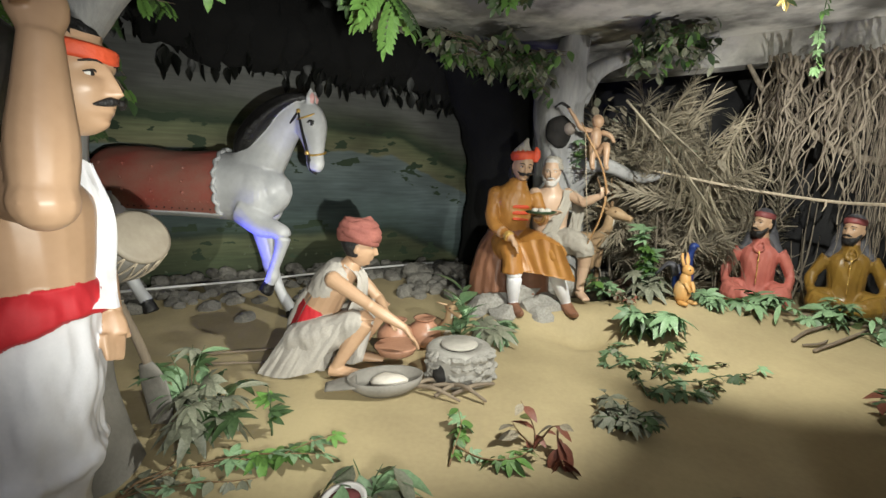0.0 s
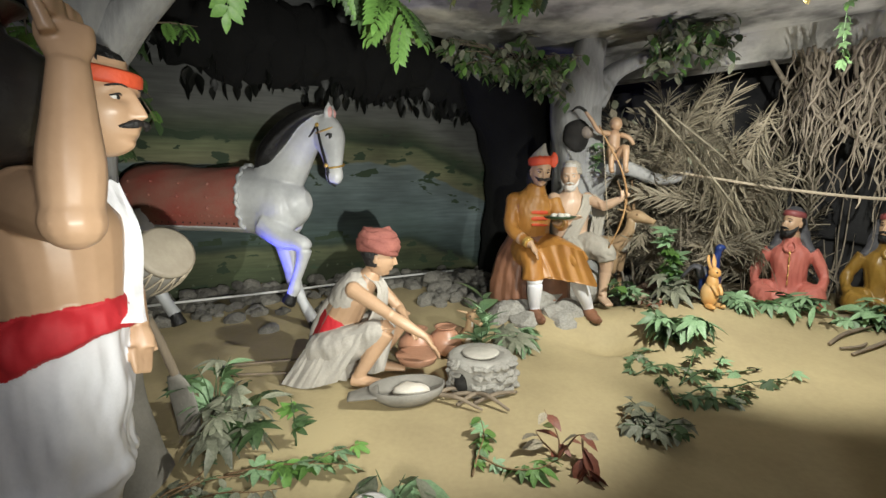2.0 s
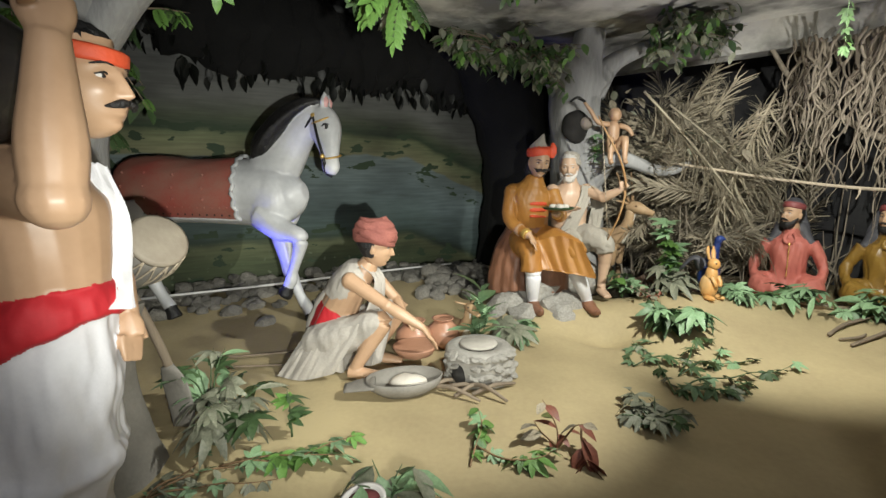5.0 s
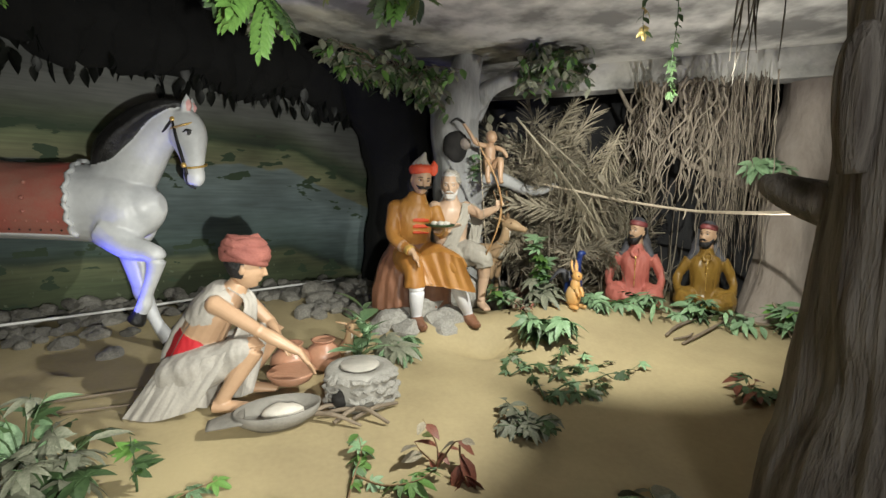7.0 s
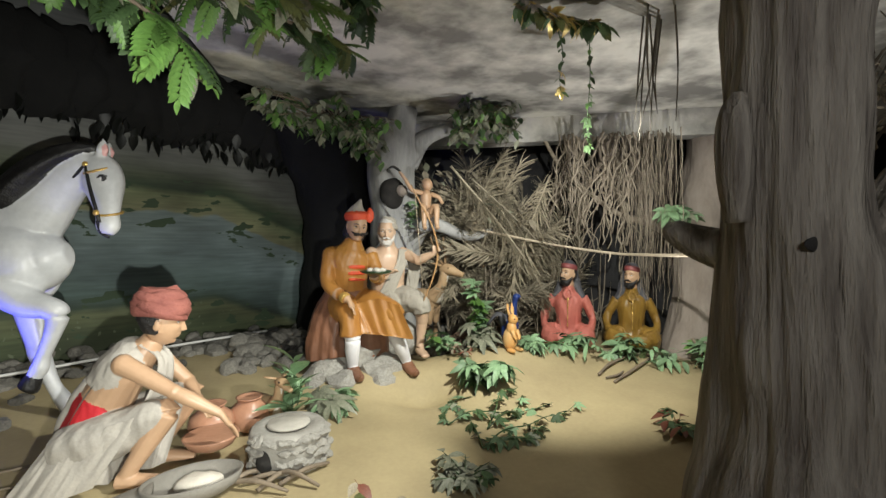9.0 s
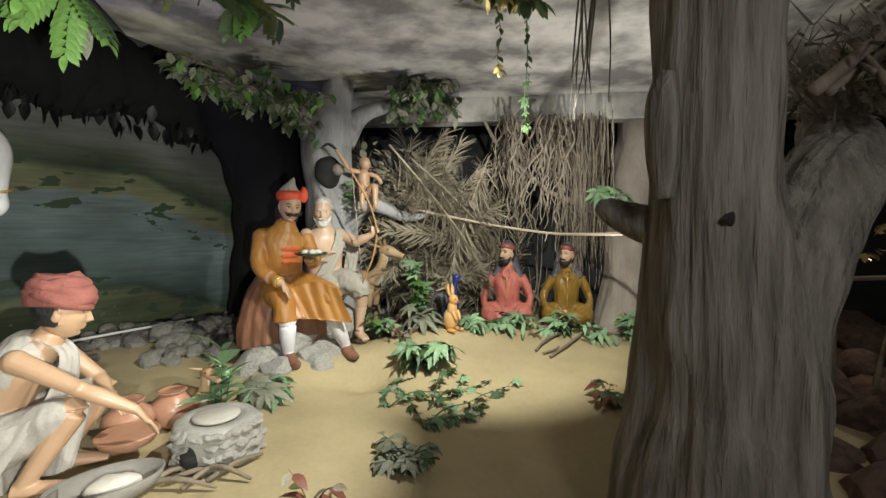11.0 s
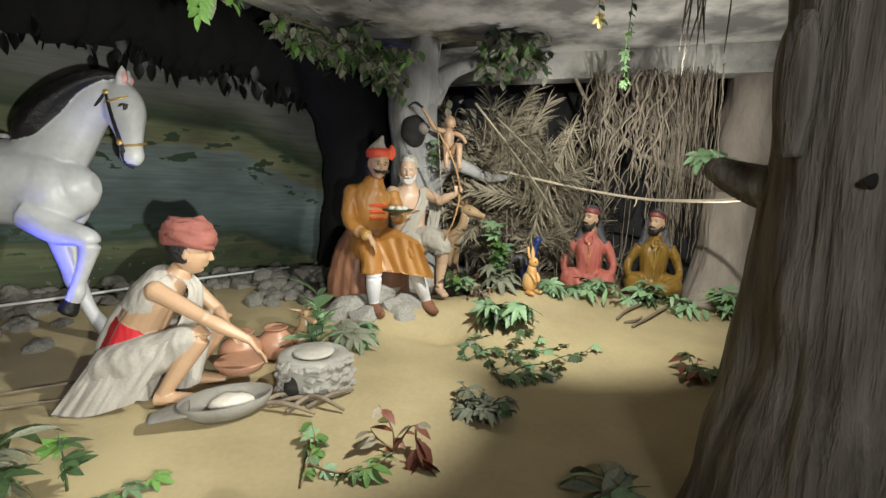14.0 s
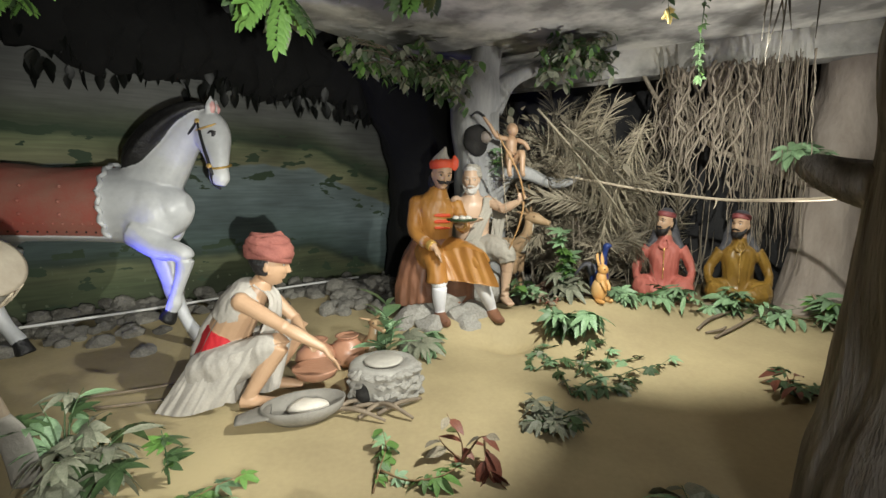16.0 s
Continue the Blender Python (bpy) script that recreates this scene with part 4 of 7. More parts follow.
    lathe(bm, [(0.03, -0.155), (0.10, -0.13), (0.15, -0.06), (0.16, 0.0), (0.145, 0.06), (0.09, 0.105), (0.06, 0.12), (0.055, 0.14)], (-1.06, 1.12, 1.735), 0, 32)
    part("body", bm, CLAYBLACK, pot)
    bm = bmesh.new()
    lathe(bm, [(0.055, 0.135), (0.07, 0.155), (0.095, 0.17), (0.1, 0.178), (0.09, 0.18), (0.05, 0.15)], (-1.06, 1.12, 1.735), 0, 32)
    part("rim", bm, CLAYBLACK, pot, "flared dusty rim")


def cook():
    bm = bmesh.new()
    S, W, R, T, H, E = range(6)
    g = ground_height(-0.65, 2.65)
    # trunk of the body, bent forward
    tube(bm, [(-0.83, 2.80, 0.56, 0.13, 0.12), (-0.80, 2.79, 0.66, 0.115, 0.105), (-0.73, 2.78, 0.80, 0.12, 0.11), (-0.66, 2.77, 0.92, 0.135, 0.10), (-0.59, 2.76, 0.99, 0.07, 0.07), (-0.55, 2.755, 1.05, 0.05, 0.05)], S, 18, 6, up=(1, 0, 0.6))
    # sash
    tube(bm, [(-0.825, 2.80, 0.60, 0.132, 0.122), (-0.80, 2.79, 0.66, 0.128, 0.120), (-0.775, 2.785, 0.72, 0.124, 0.116), (-0.755, 2.785, 0.765, 0.12, 0.112)], R, 32, 3, 8, 0.015, up=(1, 0, 0.6))
    # shoulder cloth over the back
    sheet(bm, [(-0.60, 2.70, 1.03), (-0.70, 2.655, 0.95), (-0.80, 2.67, 0.82), (-0.90, 2.69, 0.64)], [(-0.56, 2.84, 1.03), (-0.66, 2.92, 0.97), (-0.84, 2.90, 0.86), (-0.95, 2.85, 0.66)], W, 7, 8, 0.008)
    sheet(bm, [(-0.60, 2.69, 1.03), (-0.52, 2.68, 0.95), (-0.56, 2.68, 0.80), (-0.62, 2.70, 0.70)], [(-0.56, 2.80, 1.04), (-0.48, 2.80, 0.94), (-0.49, 2.82, 0.78), (-0.52, 2.84, 0.68)], W, 7, 8, 0.008)
    tube(bm, [(-0.74, 2.785, 0.83, 0.118, 0.105), (-0.69, 2.775, 0.90, 0.142, 0.112), (-0.64, 2.77, 0.96, 0.125, 0.098), (-0.59, 2.765, 1.0, 0.075, 0.072)], W, 22, 5, up=(1, 0, 0.6))
    tube(bm, [(-0.77, 2.80, 0.90, 0.05, 0.05), (-0.86, 2.81, 0.78, 0.05, 0.045), (-0.92, 2.81, 0.66, 0.05, 0.04), (-0.94, 2.80, 0.58, 0.05, 0.04)], W, 16, 5, up=(1, 0, 0.6))
    # legs: thighs up to the knees, shins down
    for hy, ky, fy, kx in ((2.70, 2.61, 2.59, -0.465), (2.88, 2.86, 2.82, -0.40)):
        tube(bm, [(-0.82, hy, 0.55, 0.10), (-0.64, (hy + ky) / 2, 0.64, 0.085), (kx, ky, 0.735, 0.055), (kx - 0.05, ky - 0.005, 0.645, 0.050), (kx - 0.14, fy, 0.50, 0.037), (kx - 0.17, fy, 0.45, 0.034)], S, 12, 6)
        tube(bm, [(kx - 0.2, fy, g + 0.045, 0.038, 0.035), (kx - 0.1, fy - 0.01, g + 0.035, 0.042, 0.03), (kx + 0.02, fy - 0.02, g + 0.022, 0.035, 0.018)], S, 10, 4)
        tube(bm, [(-0.88, hy + 0.01, 0.55, 0.12, 0.12), (-0.76, (hy * 2 + ky) / 3, 0.60, 0.125, 0.11), (-0.62, (hy + ky) / 2, 0.66, 0.10, 0.095), (kx - 0.05, ky, 0.725, 0.072, 0.068), (kx - 0.01, ky, 0.735, 0.03, 0.03)], W, 36, 7, 5, 0.02, up=(0.3, 0.6, 1))
    # hanging cloth below the thigh and the tail behind
    sheet(bm, [(-0.92, 2.67, 0.65), (-0.78, 2.58, 0.68), (-0.56, 2.555, 0.74)], [(-1.08, 2.60, 0.41), (-0.92, 2.54, 0.41), (-0.74, 2.55, 0.445)], W, 16, 12, 0.010, along=True)
    sheet(bm, [(-0.60, 2.80, 0.69), (-0.52, 2.78, 0.70), (-0.43, 2.78, 0.70)], [(-0.66, 2.74, 0.42), (-0.57, 2.72, 0.42), (-0.50, 2.72, 0.44)], W, 10, 10, 0.012, along=True)
    loft(bm, [(-0.84, 2.78, 0.58, 0.14, 0.16), (-0.83, 2.77, 0.50, 0.15, 0.18), (-0.83, 2.77, 0.42, 0.15, 0.18)], W, 44, 5, 8, 0.05)
    arm(bm, [(-0.65, 2.645, 0.955), (-0.435, 2.575, 0.83), (-0.235, 2.55, 0.71), (-0.165, 2.56, 0.60)], S, size=0.84)
    arm(bm, [(-0.56, 2.88, 0.94), (-0.42, 2.87, 0.79), (-0.36, 2.74, 0.73), (-0.30, 2.68, 0.66)], S, size=0.8)
    head(bm, (-0.525, 2.75, 1.125), -84, -10, 1.0, S, H, E, moustache=False)
    wound_cloth(bm, (-0.520, 2.755, 1.212), 0.132, T, 7, 12, 0.085, Euler((radians(-6), radians(10), 0)).to_matrix(), (1.04, 0.98))
    statue("cook_statue", bm, [SKIN, CREAMCLOTH, REDCLOTH, TURBANRED, HAIR, EYEWHITE], (-0.7, 2.7, g), "crouching statue of a cook in dusty cream cloth and red turban", 0.0046, 3, (1, 2), crease=0.0055)


def king():
    bm = bmesh.new()
    S, O, D, R, H, G, W, E, C = range(9)
    tube(bm, [(0.55, 3.88, 0.98, 0.18, 0.15), (0.55, 3.85, 1.12, 0.150, 0.125), (0.55, 3.81, 1.28, 0.160, 0.13), (0.555, 3.79, 1.40, 0.170, 0.118), (0.57, 3.78, 1.475, 0.10, 0.09), (0.585, 3.76, 1.54, 0.055, 0.06)], O, 22, 6, up=(0, 1, 0))
    tube(bm, [(0.55, 3.86, 1.085, 0.162, 0.138), (0.55, 3.85, 1.15, 0.156, 0.133)], D, 28, 2, up=(0, 1, 0))
    for k in range(3):
        tube(bm, [(0.53, 3.675, 1.225 + 0.05 * k, 0.009), (0.60, 3.675, 1.225 + 0.05 * k, 0.011), (0.66, 3.70, 1.22 + 0.05 * k, 0.008)], R, 8, 3)
    tube(bm, [(0.57, 3.79, 1.455, 0.105, 0.10), (0.575, 3.78, 1.485, 0.09, 0.09)], G, 24, 2, up=(0, 1, 0))
    # coat skirt over the lap, dark coat tail
    tube(bm, [(0.63, 3.88, 1.02, 0.13), (0.72, 3.70, 1.02, 0.115), (0.84, 3.55, 0.975, 0.09), (0.88, 3.53, 0.93, 0.06)], O, 32, 6, 4, 0.012)
    tube(bm, [(0.50, 3.88, 1.02, 0.13), (0.50, 3.70, 1.0, 0.11), (0.515, 3.59, 0.965, 0.082), (0.525, 3.57, 0.90, 0.078), (0.53, 3.565, 0.82, 0.085)], O, 32, 6, 4, 0.012)
    sheet(bm, [(0.46, 3.62, 1.06), (0.58, 3.60, 1.05), (0.72, 3.52, 1.09), (0.86, 3.44, 1.05)], [(0.56, 3.51, 0.85), (0.68, 3.53, 0.835), (0.80, 3.46, 0.825), (0.965, 3.41, 0.80)], O, 10, 9, 0.009, along=True)
    sheet(bm, [(0.56, 3.507, 0.852), (0.68, 3.527, 0.837), (0.80, 3.457, 0.827), (0.965, 3.407, 0.802)], [(0.56, 3.504, 0.842), (0.68, 3.524, 0.827), (0.80, 3.454, 0.817), (0.965, 3.404, 0.792)], O, 10, 2, 0.009, 0.008, along=True)
    loft(bm, [(0.52, 3.90, 1.12, 0.15, 0.14), (0.47, 3.88, 0.95, 0.19, 0.18), (0.44, 3.86, 0.75, 0.215, 0.20), (0.43, 3.84, 0.62, 0.21, 0.20)], D, 60, 6, 7, 0.055)
    loft(bm, [(0.70, 3.82, 0.98, 0.18, 0.16), (0.71, 3.80, 0.75, 0.16, 0.14), (0.72, 3.80, 0.6, 0.15, 0.13)], D, 36, 4, 7, 0.03)
    # sleeves and cuffs
    for pts in ([(0.405, 3.80, 1.415), (0.375, 3.70, 1.20), (0.49, 3.53, 1.10)], [(0.71, 3.78, 1.41), (0.76, 3.68, 1.24), (0.70, 3.53, 1.255)]):
        a, e, w = pts
        tube(bm, [(*a, 0.064), (*e, 0.054), (*w, 0.038)], O, 14, 6, 5, 0.012)
        tube(bm, [(*Vector(e).lerp(Vector(w), 0.85), 0.044), (*w, 0.045)], G, 12, 2)
    ball(bm, (0.415, 3.80, 1.425), (0.07, 0.075, 0.055), O, 14, 8)
    arm(bm, [(0.44, 3.6, 1.13), (0.48, 3.56, 1.11), (0.51, 3.51, 1.085), (0.545, 3.46, 1.0)], S, size=0.85)
    arm(bm, [(0.73, 3.6, 1.25), (0.71, 3.56, 1.255), (0.70, 3.52, 1.26), (0.66, 3.44, 1.265)], S, size=0.85)
    # stockinged legs and shoes
    for kx, fx in ((0.53, 0.55), (0.86, 0.97)):
        tube(bm, [(kx, 3.56, 0.88, 0.062), (kx + 0.01, 3.545, 0.80, 0.062), ((kx + fx) / 2, 3.56, 0.70, 0.055), (fx, 3.60, 0.58, 0.04)], W, 14, 5)
        tube(bm, [(fx - 0.0, 3.63, 0.56, 0.045, 0.045), (fx + 0.01, 3.54, 0.535, 0.05, 0.04), (fx + 0.03, 3.45, 0.52, 0.035, 0.025), (fx + 0.035, 3.42, 0.55, 0.01, 0.01)], D, 12, 4)
    head(bm, (0.60, 3.745, 1.63), 188, -12, 0.98, S, H, E, lean=-6)
    for sg in (-1, 1):
        tube(bm, [(0.615, 3.645, 1.583, 0.010), (0.615 + sg * 0.04, 3.651 + sg * 0.008, 1.578, 0.012), (0.615 + sg * 0.07, 3.678 + sg * 0.012, 1.60, 0.005)], H, 8, 4)
    ball(bm, (0.585, 3.80, 1.585), (0.090, 0.07, 0.10), H, 14, 8)
    narrow = Matrix.Diagonal((0.88, 1, 1))
    lathe(bm, [(0.088, -0.005), (0.105, 0.006), (0.110, 0.045), (0.100, 0.060), (0.06, 0.075)], (0.60, 3.75, 1.685), R, 28, narrow)
    tube(bm, [(0.60, 3.745, 1.735, 0.078), (0.605, 3.745, 1.765, 0.064), (0.612, 3.742, 1.795, 0.040), (0.622, 3.738, 1.825, 0.022), (0.632, 3.735, 1.855, 0.008)], C, 36, 4, 11, 0.12)
    tube(bm, [(0.69, 3.72, 1.67, 0.018), (0.705, 3.72, 1.72, 0.030), (0.70, 3.72, 1.765, 0.022), (0.695, 3.72, 1.79, 0.006)], R, 10, 4, rough=0.3)
    statue("king_statue", bm, [SKIN, ORANGE, ORANGEDARK, REDBAND, HAIR, GOLD, WHITECLOTH, EYEWHITE, GREYCLOTH], (0.6, 3.8, 0.5), "seated statue of a king in orange coat and red turban", 0.0065, 3, (1, 2), crease=0.005)
    tray = thing("tray", (0.685, 3.42, 1.285), "small dark green tray with food in the king's hand", "tray")
    bm = bmesh.new()
    lathe(bm, [(0.05, 0.0), (0.10, 0.012), (0.118, 0.026), (0.112, 0.028), (0.09, 0.016)], (0.685, 3.41, 1.285), 0, 24)
    part("plate", bm, material("dark_green_enamel", (0.03, 0.07, 0.03), (0.015, 0.035, 0.015), 0.35), tray)
    bm = bmesh.new()
    for k, (dx, dy) in enumerate(((-0.04, 0), (0.01, 0.02), (0.045, -0.01), (0.0, -0.035))):
        ball(bm, (0.685 + dx, 3.41 + dy, 1.318), (0.028, 0.025, 0.018), 0, 10, 6, rough=0.3, freq=40)
    part("food", bm, FLOUR, tray)


def old_man():
    bm = bmesh.new()
    S, W, H, E, O = range(5)
    tube(bm, [(0.92, 4.02, 0.98, 0.16, 0.13), (0.91, 4.0, 1.12, 0.145, 0.115), (0.90, 3.99, 1.28, 0.16, 0.12), (0.90, 3.98, 1.40, 0.165, 0.11), (0.90, 3.97, 1.47, 0.08, 0.08), (0.90, 3.96, 1.53, 0.05, 0.05)], S, 20, 6, up=(0, 1, 0))
    tube(bm, [(0.92, 4.02, 0.99, 0.172, 0.142), (0.915, 4.0, 1.06, 0.165, 0.132)], W, 32, 3, 8, 0.02, up=(0, 1, 0))
    sheet(bm, [(0.98, 3.88, 1.46), (0.94, 3.865, 1.32), (0.86, 3.86, 1.18), (0.80, 3.87, 1.08)], [(1.08, 3.92, 1.45), (1.03, 3.88, 1.3), (0.97, 3.865, 1.16), (0.92, 3.86, 1.06)], W, 7, 8, 0.01)
    sheet(bm, [(1.03, 3.94, 1.46), (1.07, 3.93, 1.3), (1.06, 3.93, 1.08)], [(1.12, 3.99, 1.45), (1.19, 3.97, 1.3), (1.17, 3.97, 1.06)], W, 7, 8, 0.016)
    arm(bm, [(1.04, 3.97, 1.42), (1.13, 3.82, 1.36), (1.235, 3.72, 1.425), (1.25, 3.70, 1.50)], S, size=0.95)
    arm(bm, [(0.76, 3.97, 1.42), (0.73, 3.85, 1.28), (0.84, 3.72, 1.27), (0.92, 3.68, 1.30)], S, size=0.95)
    tube(bm, [(0.97, 4.0, 1.0, 0.13), (1.05, 3.86, 1.03, 0.11), (1.13, 3.76, 1.0, 0.085), (1.15, 3.75, 0.93, 0.08)], W, 28, 6, 7, 0.04)
    tube(bm, [(0.88, 4.0, 0.98, 0.13), (0.88, 3.85, 1.0, 0.10), (0.88, 3.76, 0.9, 0.08)], W, 28, 6, 7, 0.04)
    tube(bm, [(1.145, 3.755, 0.95, 0.062), (1.15, 3.77, 0.85, 0.052), (1.135, 3.77, 0.70, 0.035), (1.13, 3.76, 0.64, 0.035)], S, 12, 5)
    tube(bm, [(1.13, 3.79, 0.615, 0.038, 0.03), (1.135, 3.71, 0.605, 0.042, 0.026), (1.14, 3.62, 0.595, 0.035, 0.015)], S, 10, 4)
    head(bm, (0.885, 3.945, 1.595), 165, -6, 0.92, S, H, E, beard=True)
    wound_cloth(bm, (0.90, 3.955, 1.665), 0.088, W, 11, 7, 0.07)
    statue("old_man_statue", bm, [SKINPALE, GREYCLOTH, WHITEHAIR, HAIR, ORANGE], (0.95, 3.9, 0.6), "seated statue of an old man in cream cloth holding a bow", 0.0065, 3, (1,))
    bow = thing("bow", (1.16, 3.68, 1.05), "slender orange bamboo bow with a string", "bow")
    bm = bmesh.new()
    tube(bm, [(1.03, 3.70, 1.98, 0.004), (1.09, 3.69, 1.86, 0.007), (1.20, 3.68, 1.66, 0.008), (1.255, 3.68, 1.45, 0.009), (1.22, 3.68, 1.24, 0.008), (1.135, 3.69, 1.03, 0.004)], 0, 8, 6)
    part("stave", bm, BAND, bow)
    bm = bmesh.new()
    tube(bm, [(1.06, 3.695, 1.93, 0.003), (1.14, 3.69, 1.04, 0.003)], 0, 5, 2)
    part("string", bm, ROPE, bow)


def seated_soldier(name, dx, dy, dz, coat, yaw, beard, label):
    bm = bmesh.new()
    S, C, M, K, H, E, G = range(7)
    tube(bm, [(0, 0.02, 0.0, 0.21, 0.16), (0, 0.02, 0.14, 0.165, 0.13), (0, 0.01, 0.30, 0.175, 0.13), (0, 0.0, 0.42, 0.195, 0.115), (0, 0, 0.49, 0.09, 0.08), (0, -0.01, 0.56, 0.055, 0.06)], C, 24, 6, up=(0, 1, 0))
    tube(bm, [(0, 0, 0.51, 0.07, 0.07), (0, -0.005, 0.60, 0.052, 0.055)], S, 14, 3, up=(0, 1, 0))
    # crossed legs
    for sg in (-1, 1):
        tube(bm, [(sg * 0.10, 0.02, 0.06, 0.12), (sg * 0.26, -0.14, 0.08, 0.10), (sg * 0.08, -0.27, 0.06, 0.075), (-sg * 0.1, -0.27, 0.04, 0.05)], C, 16, 6, 6, 0.03)
        tube(bm, [(sg * 0.20, 0.0, 0.43, 0.062), (sg * 0.305, 0.0, 0.28, 0.05), (sg * 0.315, -0.08, 0.17, 0.046), (sg * 0.25, -0.20, 0.13, 0.038)], C, 16, 6, 5, 0.03)
        ball(bm, (sg * 0.18, -0.24, 0.09), (0.045, 0.06, 0.032), S, 12, 7)
        tube(bm, [(sg * 0.02, -0.085, 0.52, 0.016), (sg * 0.05, -0.125, 0.47, 0.014), (sg * 0.012, -0.14, 0.44, 0.01)], C, 8, 3)
    tube(bm, [(0.0, -0.133, 0.44, 0.008), (0.0, -0.14, 0.30, 0.008), (0, -0.155, 0.16, 0.008)], G, 6, 4)
    for k in range(4):
        ball(bm, (0.0, -0.142 - 0.004 * k, 0.42 - 0.06 * k), 0.010, G, 8, 5)
    m = Euler((radians(-14), 0, radians(yaw))).to_matrix()
    hc = Vector((0, -0.015, 0.655))
    head(bm, hc, 180 + yaw, 8, 0.93, S, H, E, beard=beard)
    # padded cap with a neck cloth over the shoulders
    ball(bm, hc + Vector((0, 0.03, 0.075)), (0.080, 0.092, 0.075), K, 18, 10)
    lathe(bm, [(0.080, 0), (0.088, 0.008), (0.089, 0.04), (0.078, 0.05)], hc + Vector((0, 0.006, 0.055)), M, 24, m @ Matrix.Diagonal((0.92, 1.05, 1)))
    tube(bm, [(0, 0.075, 0.72, 0.085, 0.03), (0, 0.10, 0.60, 0.12, 0.035), (0, 0.10, 0.50, 0.17, 0.04), (0, 0.09, 0.42, 0.15, 0.03)], K, 20, 5, up=(0, 1, 0))
    for sg in (-1, 1):
        tube(bm, [(sg * 0.06, 0.08, 0.56, 0.05), (sg * 0.15, 0.03, 0.49, 0.05, 0.03), (sg * 0.20, -0.02, 0.44, 0.03, 0.02)], K, 12, 4)
    for v in bm.verts:
        k = 0.72 if v.co.z < 0.5 else 0.72 + 0.20 * min(1, (v.co.z - 0.5) / 0.08)
        v.co.x *= k
    bmesh.ops.rotate(bm, verts=bm.verts, cent=(0, 0, 0), matrix=Matrix.Rotation(radians(-38), 3, "Z"))
    ob = statue(name, bm, [SKIN, coat, MAROON, SLATE, HAIR, EYEWHITE, GOLD], (0, 0, 0), label, 0.0065, 3, (1,), "seated soldiers", 0.011)
    ob.location = (dx, dy, dz)
    return ob


water_carrier(), cook(), king(), old_man()
seated_soldier("soldier_statue", 2.74, 3.95, 0.54, PINKRED, -40, True, "seated soldier statue in a glossy coral red tunic")
seated_soldier("soldier_statue", 3.32, 3.72, 0.52, MUSTARD, -34, True, "seated bearded soldier statue in a mustard brown tunic")


def horse():
    bm = bmesh.new()
    Wh, Bk, Bl, G, P, E = range(6)
    tube(bm, [(-2.86, 3.88, 1.42, 0.12, 0.14), (-2.74, 3.88, 1.45, 0.22, 0.24), (-2.5, 3.87, 1.45, 0.255, 0.265), (-2.15, 3.84, 1.43, 0.25, 0.25), (-1.8, 3.79, 1.43, 0.245, 0.265), (-1.60, 3.74, 1.42, 0.23, 0.265), (-1.46, 3.71, 1.41, 0.19, 0.225), (-1.345, 3.67, 1.42, 0.13, 0.16), (-1.265, 3.65, 1.435, 0.05, 0.07)], Wh, 28, 6)
    # shoulders
    for dy in (-0.09, 0.09):
        ball(bm, (-1.53, 3.72 + dy, 1.36), (0.18, 0.125, 0.26), Wh, 24, 14)
        ball(bm, (-1.43, 3.69 + dy * 0.7, 1.40), (0.11, 0.075, 0.17), Wh, 24, 14)
    # neck and head
    tube(bm, [(-1.60, 3.72, 1.50, 0.15, 0.21), (-1.455, 3.70, 1.66, 0.115, 0.175), (-1.33, 3.68, 1.83, 0.092, 0.14), (-1.225, 3.66, 1.96, 0.088, 0.115), (-1.13, 3.64, 2.03, 0.075, 0.085)], Wh, 22, 6, up=(-0.7, 0, 0.7))
    tube(bm, [(-1.17, 3.65, 2.02, 0.06, 0.075), (-1.095, 3.62, 1.96, 0.084, 0.115), (-1.065, 3.60, 1.87, 0.082, 0.122), (-1.045, 3.575, 1.76, 0.064, 0.088), (-1.035, 3.555, 1.67, 0.055, 0.066), (-1.03, 3.54, 1.61, 0.056, 0.070), (-1.04, 3.53, 1.56, 0.034, 0.045)], Wh, 20, 6, up=(1, -0.3, 0.2))
    ball(bm, (-1.045, 3.535, 1.585), (0.04, 0.04, 0.02), Bk, 10, 6)
    for dy in (-0.07, 0.065):
        ball(bm, (-1.05, 3.60 + dy, 1.90), (0.026, 0.014, 0.017), E, 12, 8)
        ball(bm, (-1.045, 3.60 + dy * 1.16, 1.90), (0.014, 0.008, 0.014), Bk, 10, 6)
        tube(bm, [(-1.085, 3.60 + dy * 1.05, 1.905, 0.004), (-1.05, 3.60 + dy * 1.2, 1.922, 0.006), (-1.015, 3.60 + dy, 1.905, 0.004)], Bk, 6, 3)
        ball(bm, (-1.0, 3.545 + dy * 0.45, 1.635), (0.012, 0.012, 0.017), Bk, 8, 5)
    for dy, q in ((-0.045, 0), (0.045, 0.01)):
        tube(bm, [(-1.085, 3.64 + dy, 2.03, 0.025, 0.025), (-1.065, 3.635 + dy * 1.2, 2.09, 0.040, 0.020), (-1.06, 3.63 + dy * 1.3, 2.16, 0.006, 0.006)], Wh, 12, 4)
        ball(bm, (-1.048, 3.622 + dy * 1.2, 2.085), (0.02, 0.012, 0.036), P, 10, 6)
    # mane, forelock and tail
    tube(bm, [(-1.10, 3.62, 2.10, 0.03, 0.02), (-1.22, 3.62, 2.08, 0.07, 0.05), (-1.36, 3.64, 2.00, 0.09, 0.075), (-1.49, 3.66, 1.88, 0.10, 0.09), (-1.59, 3.68, 1.76, 0.09, 0.09), (-1.66, 3.70, 1.66, 0.03, 0.05)], Bk, 18, 7, 5, 0.10, up=(-0.7, 0, 0.7))
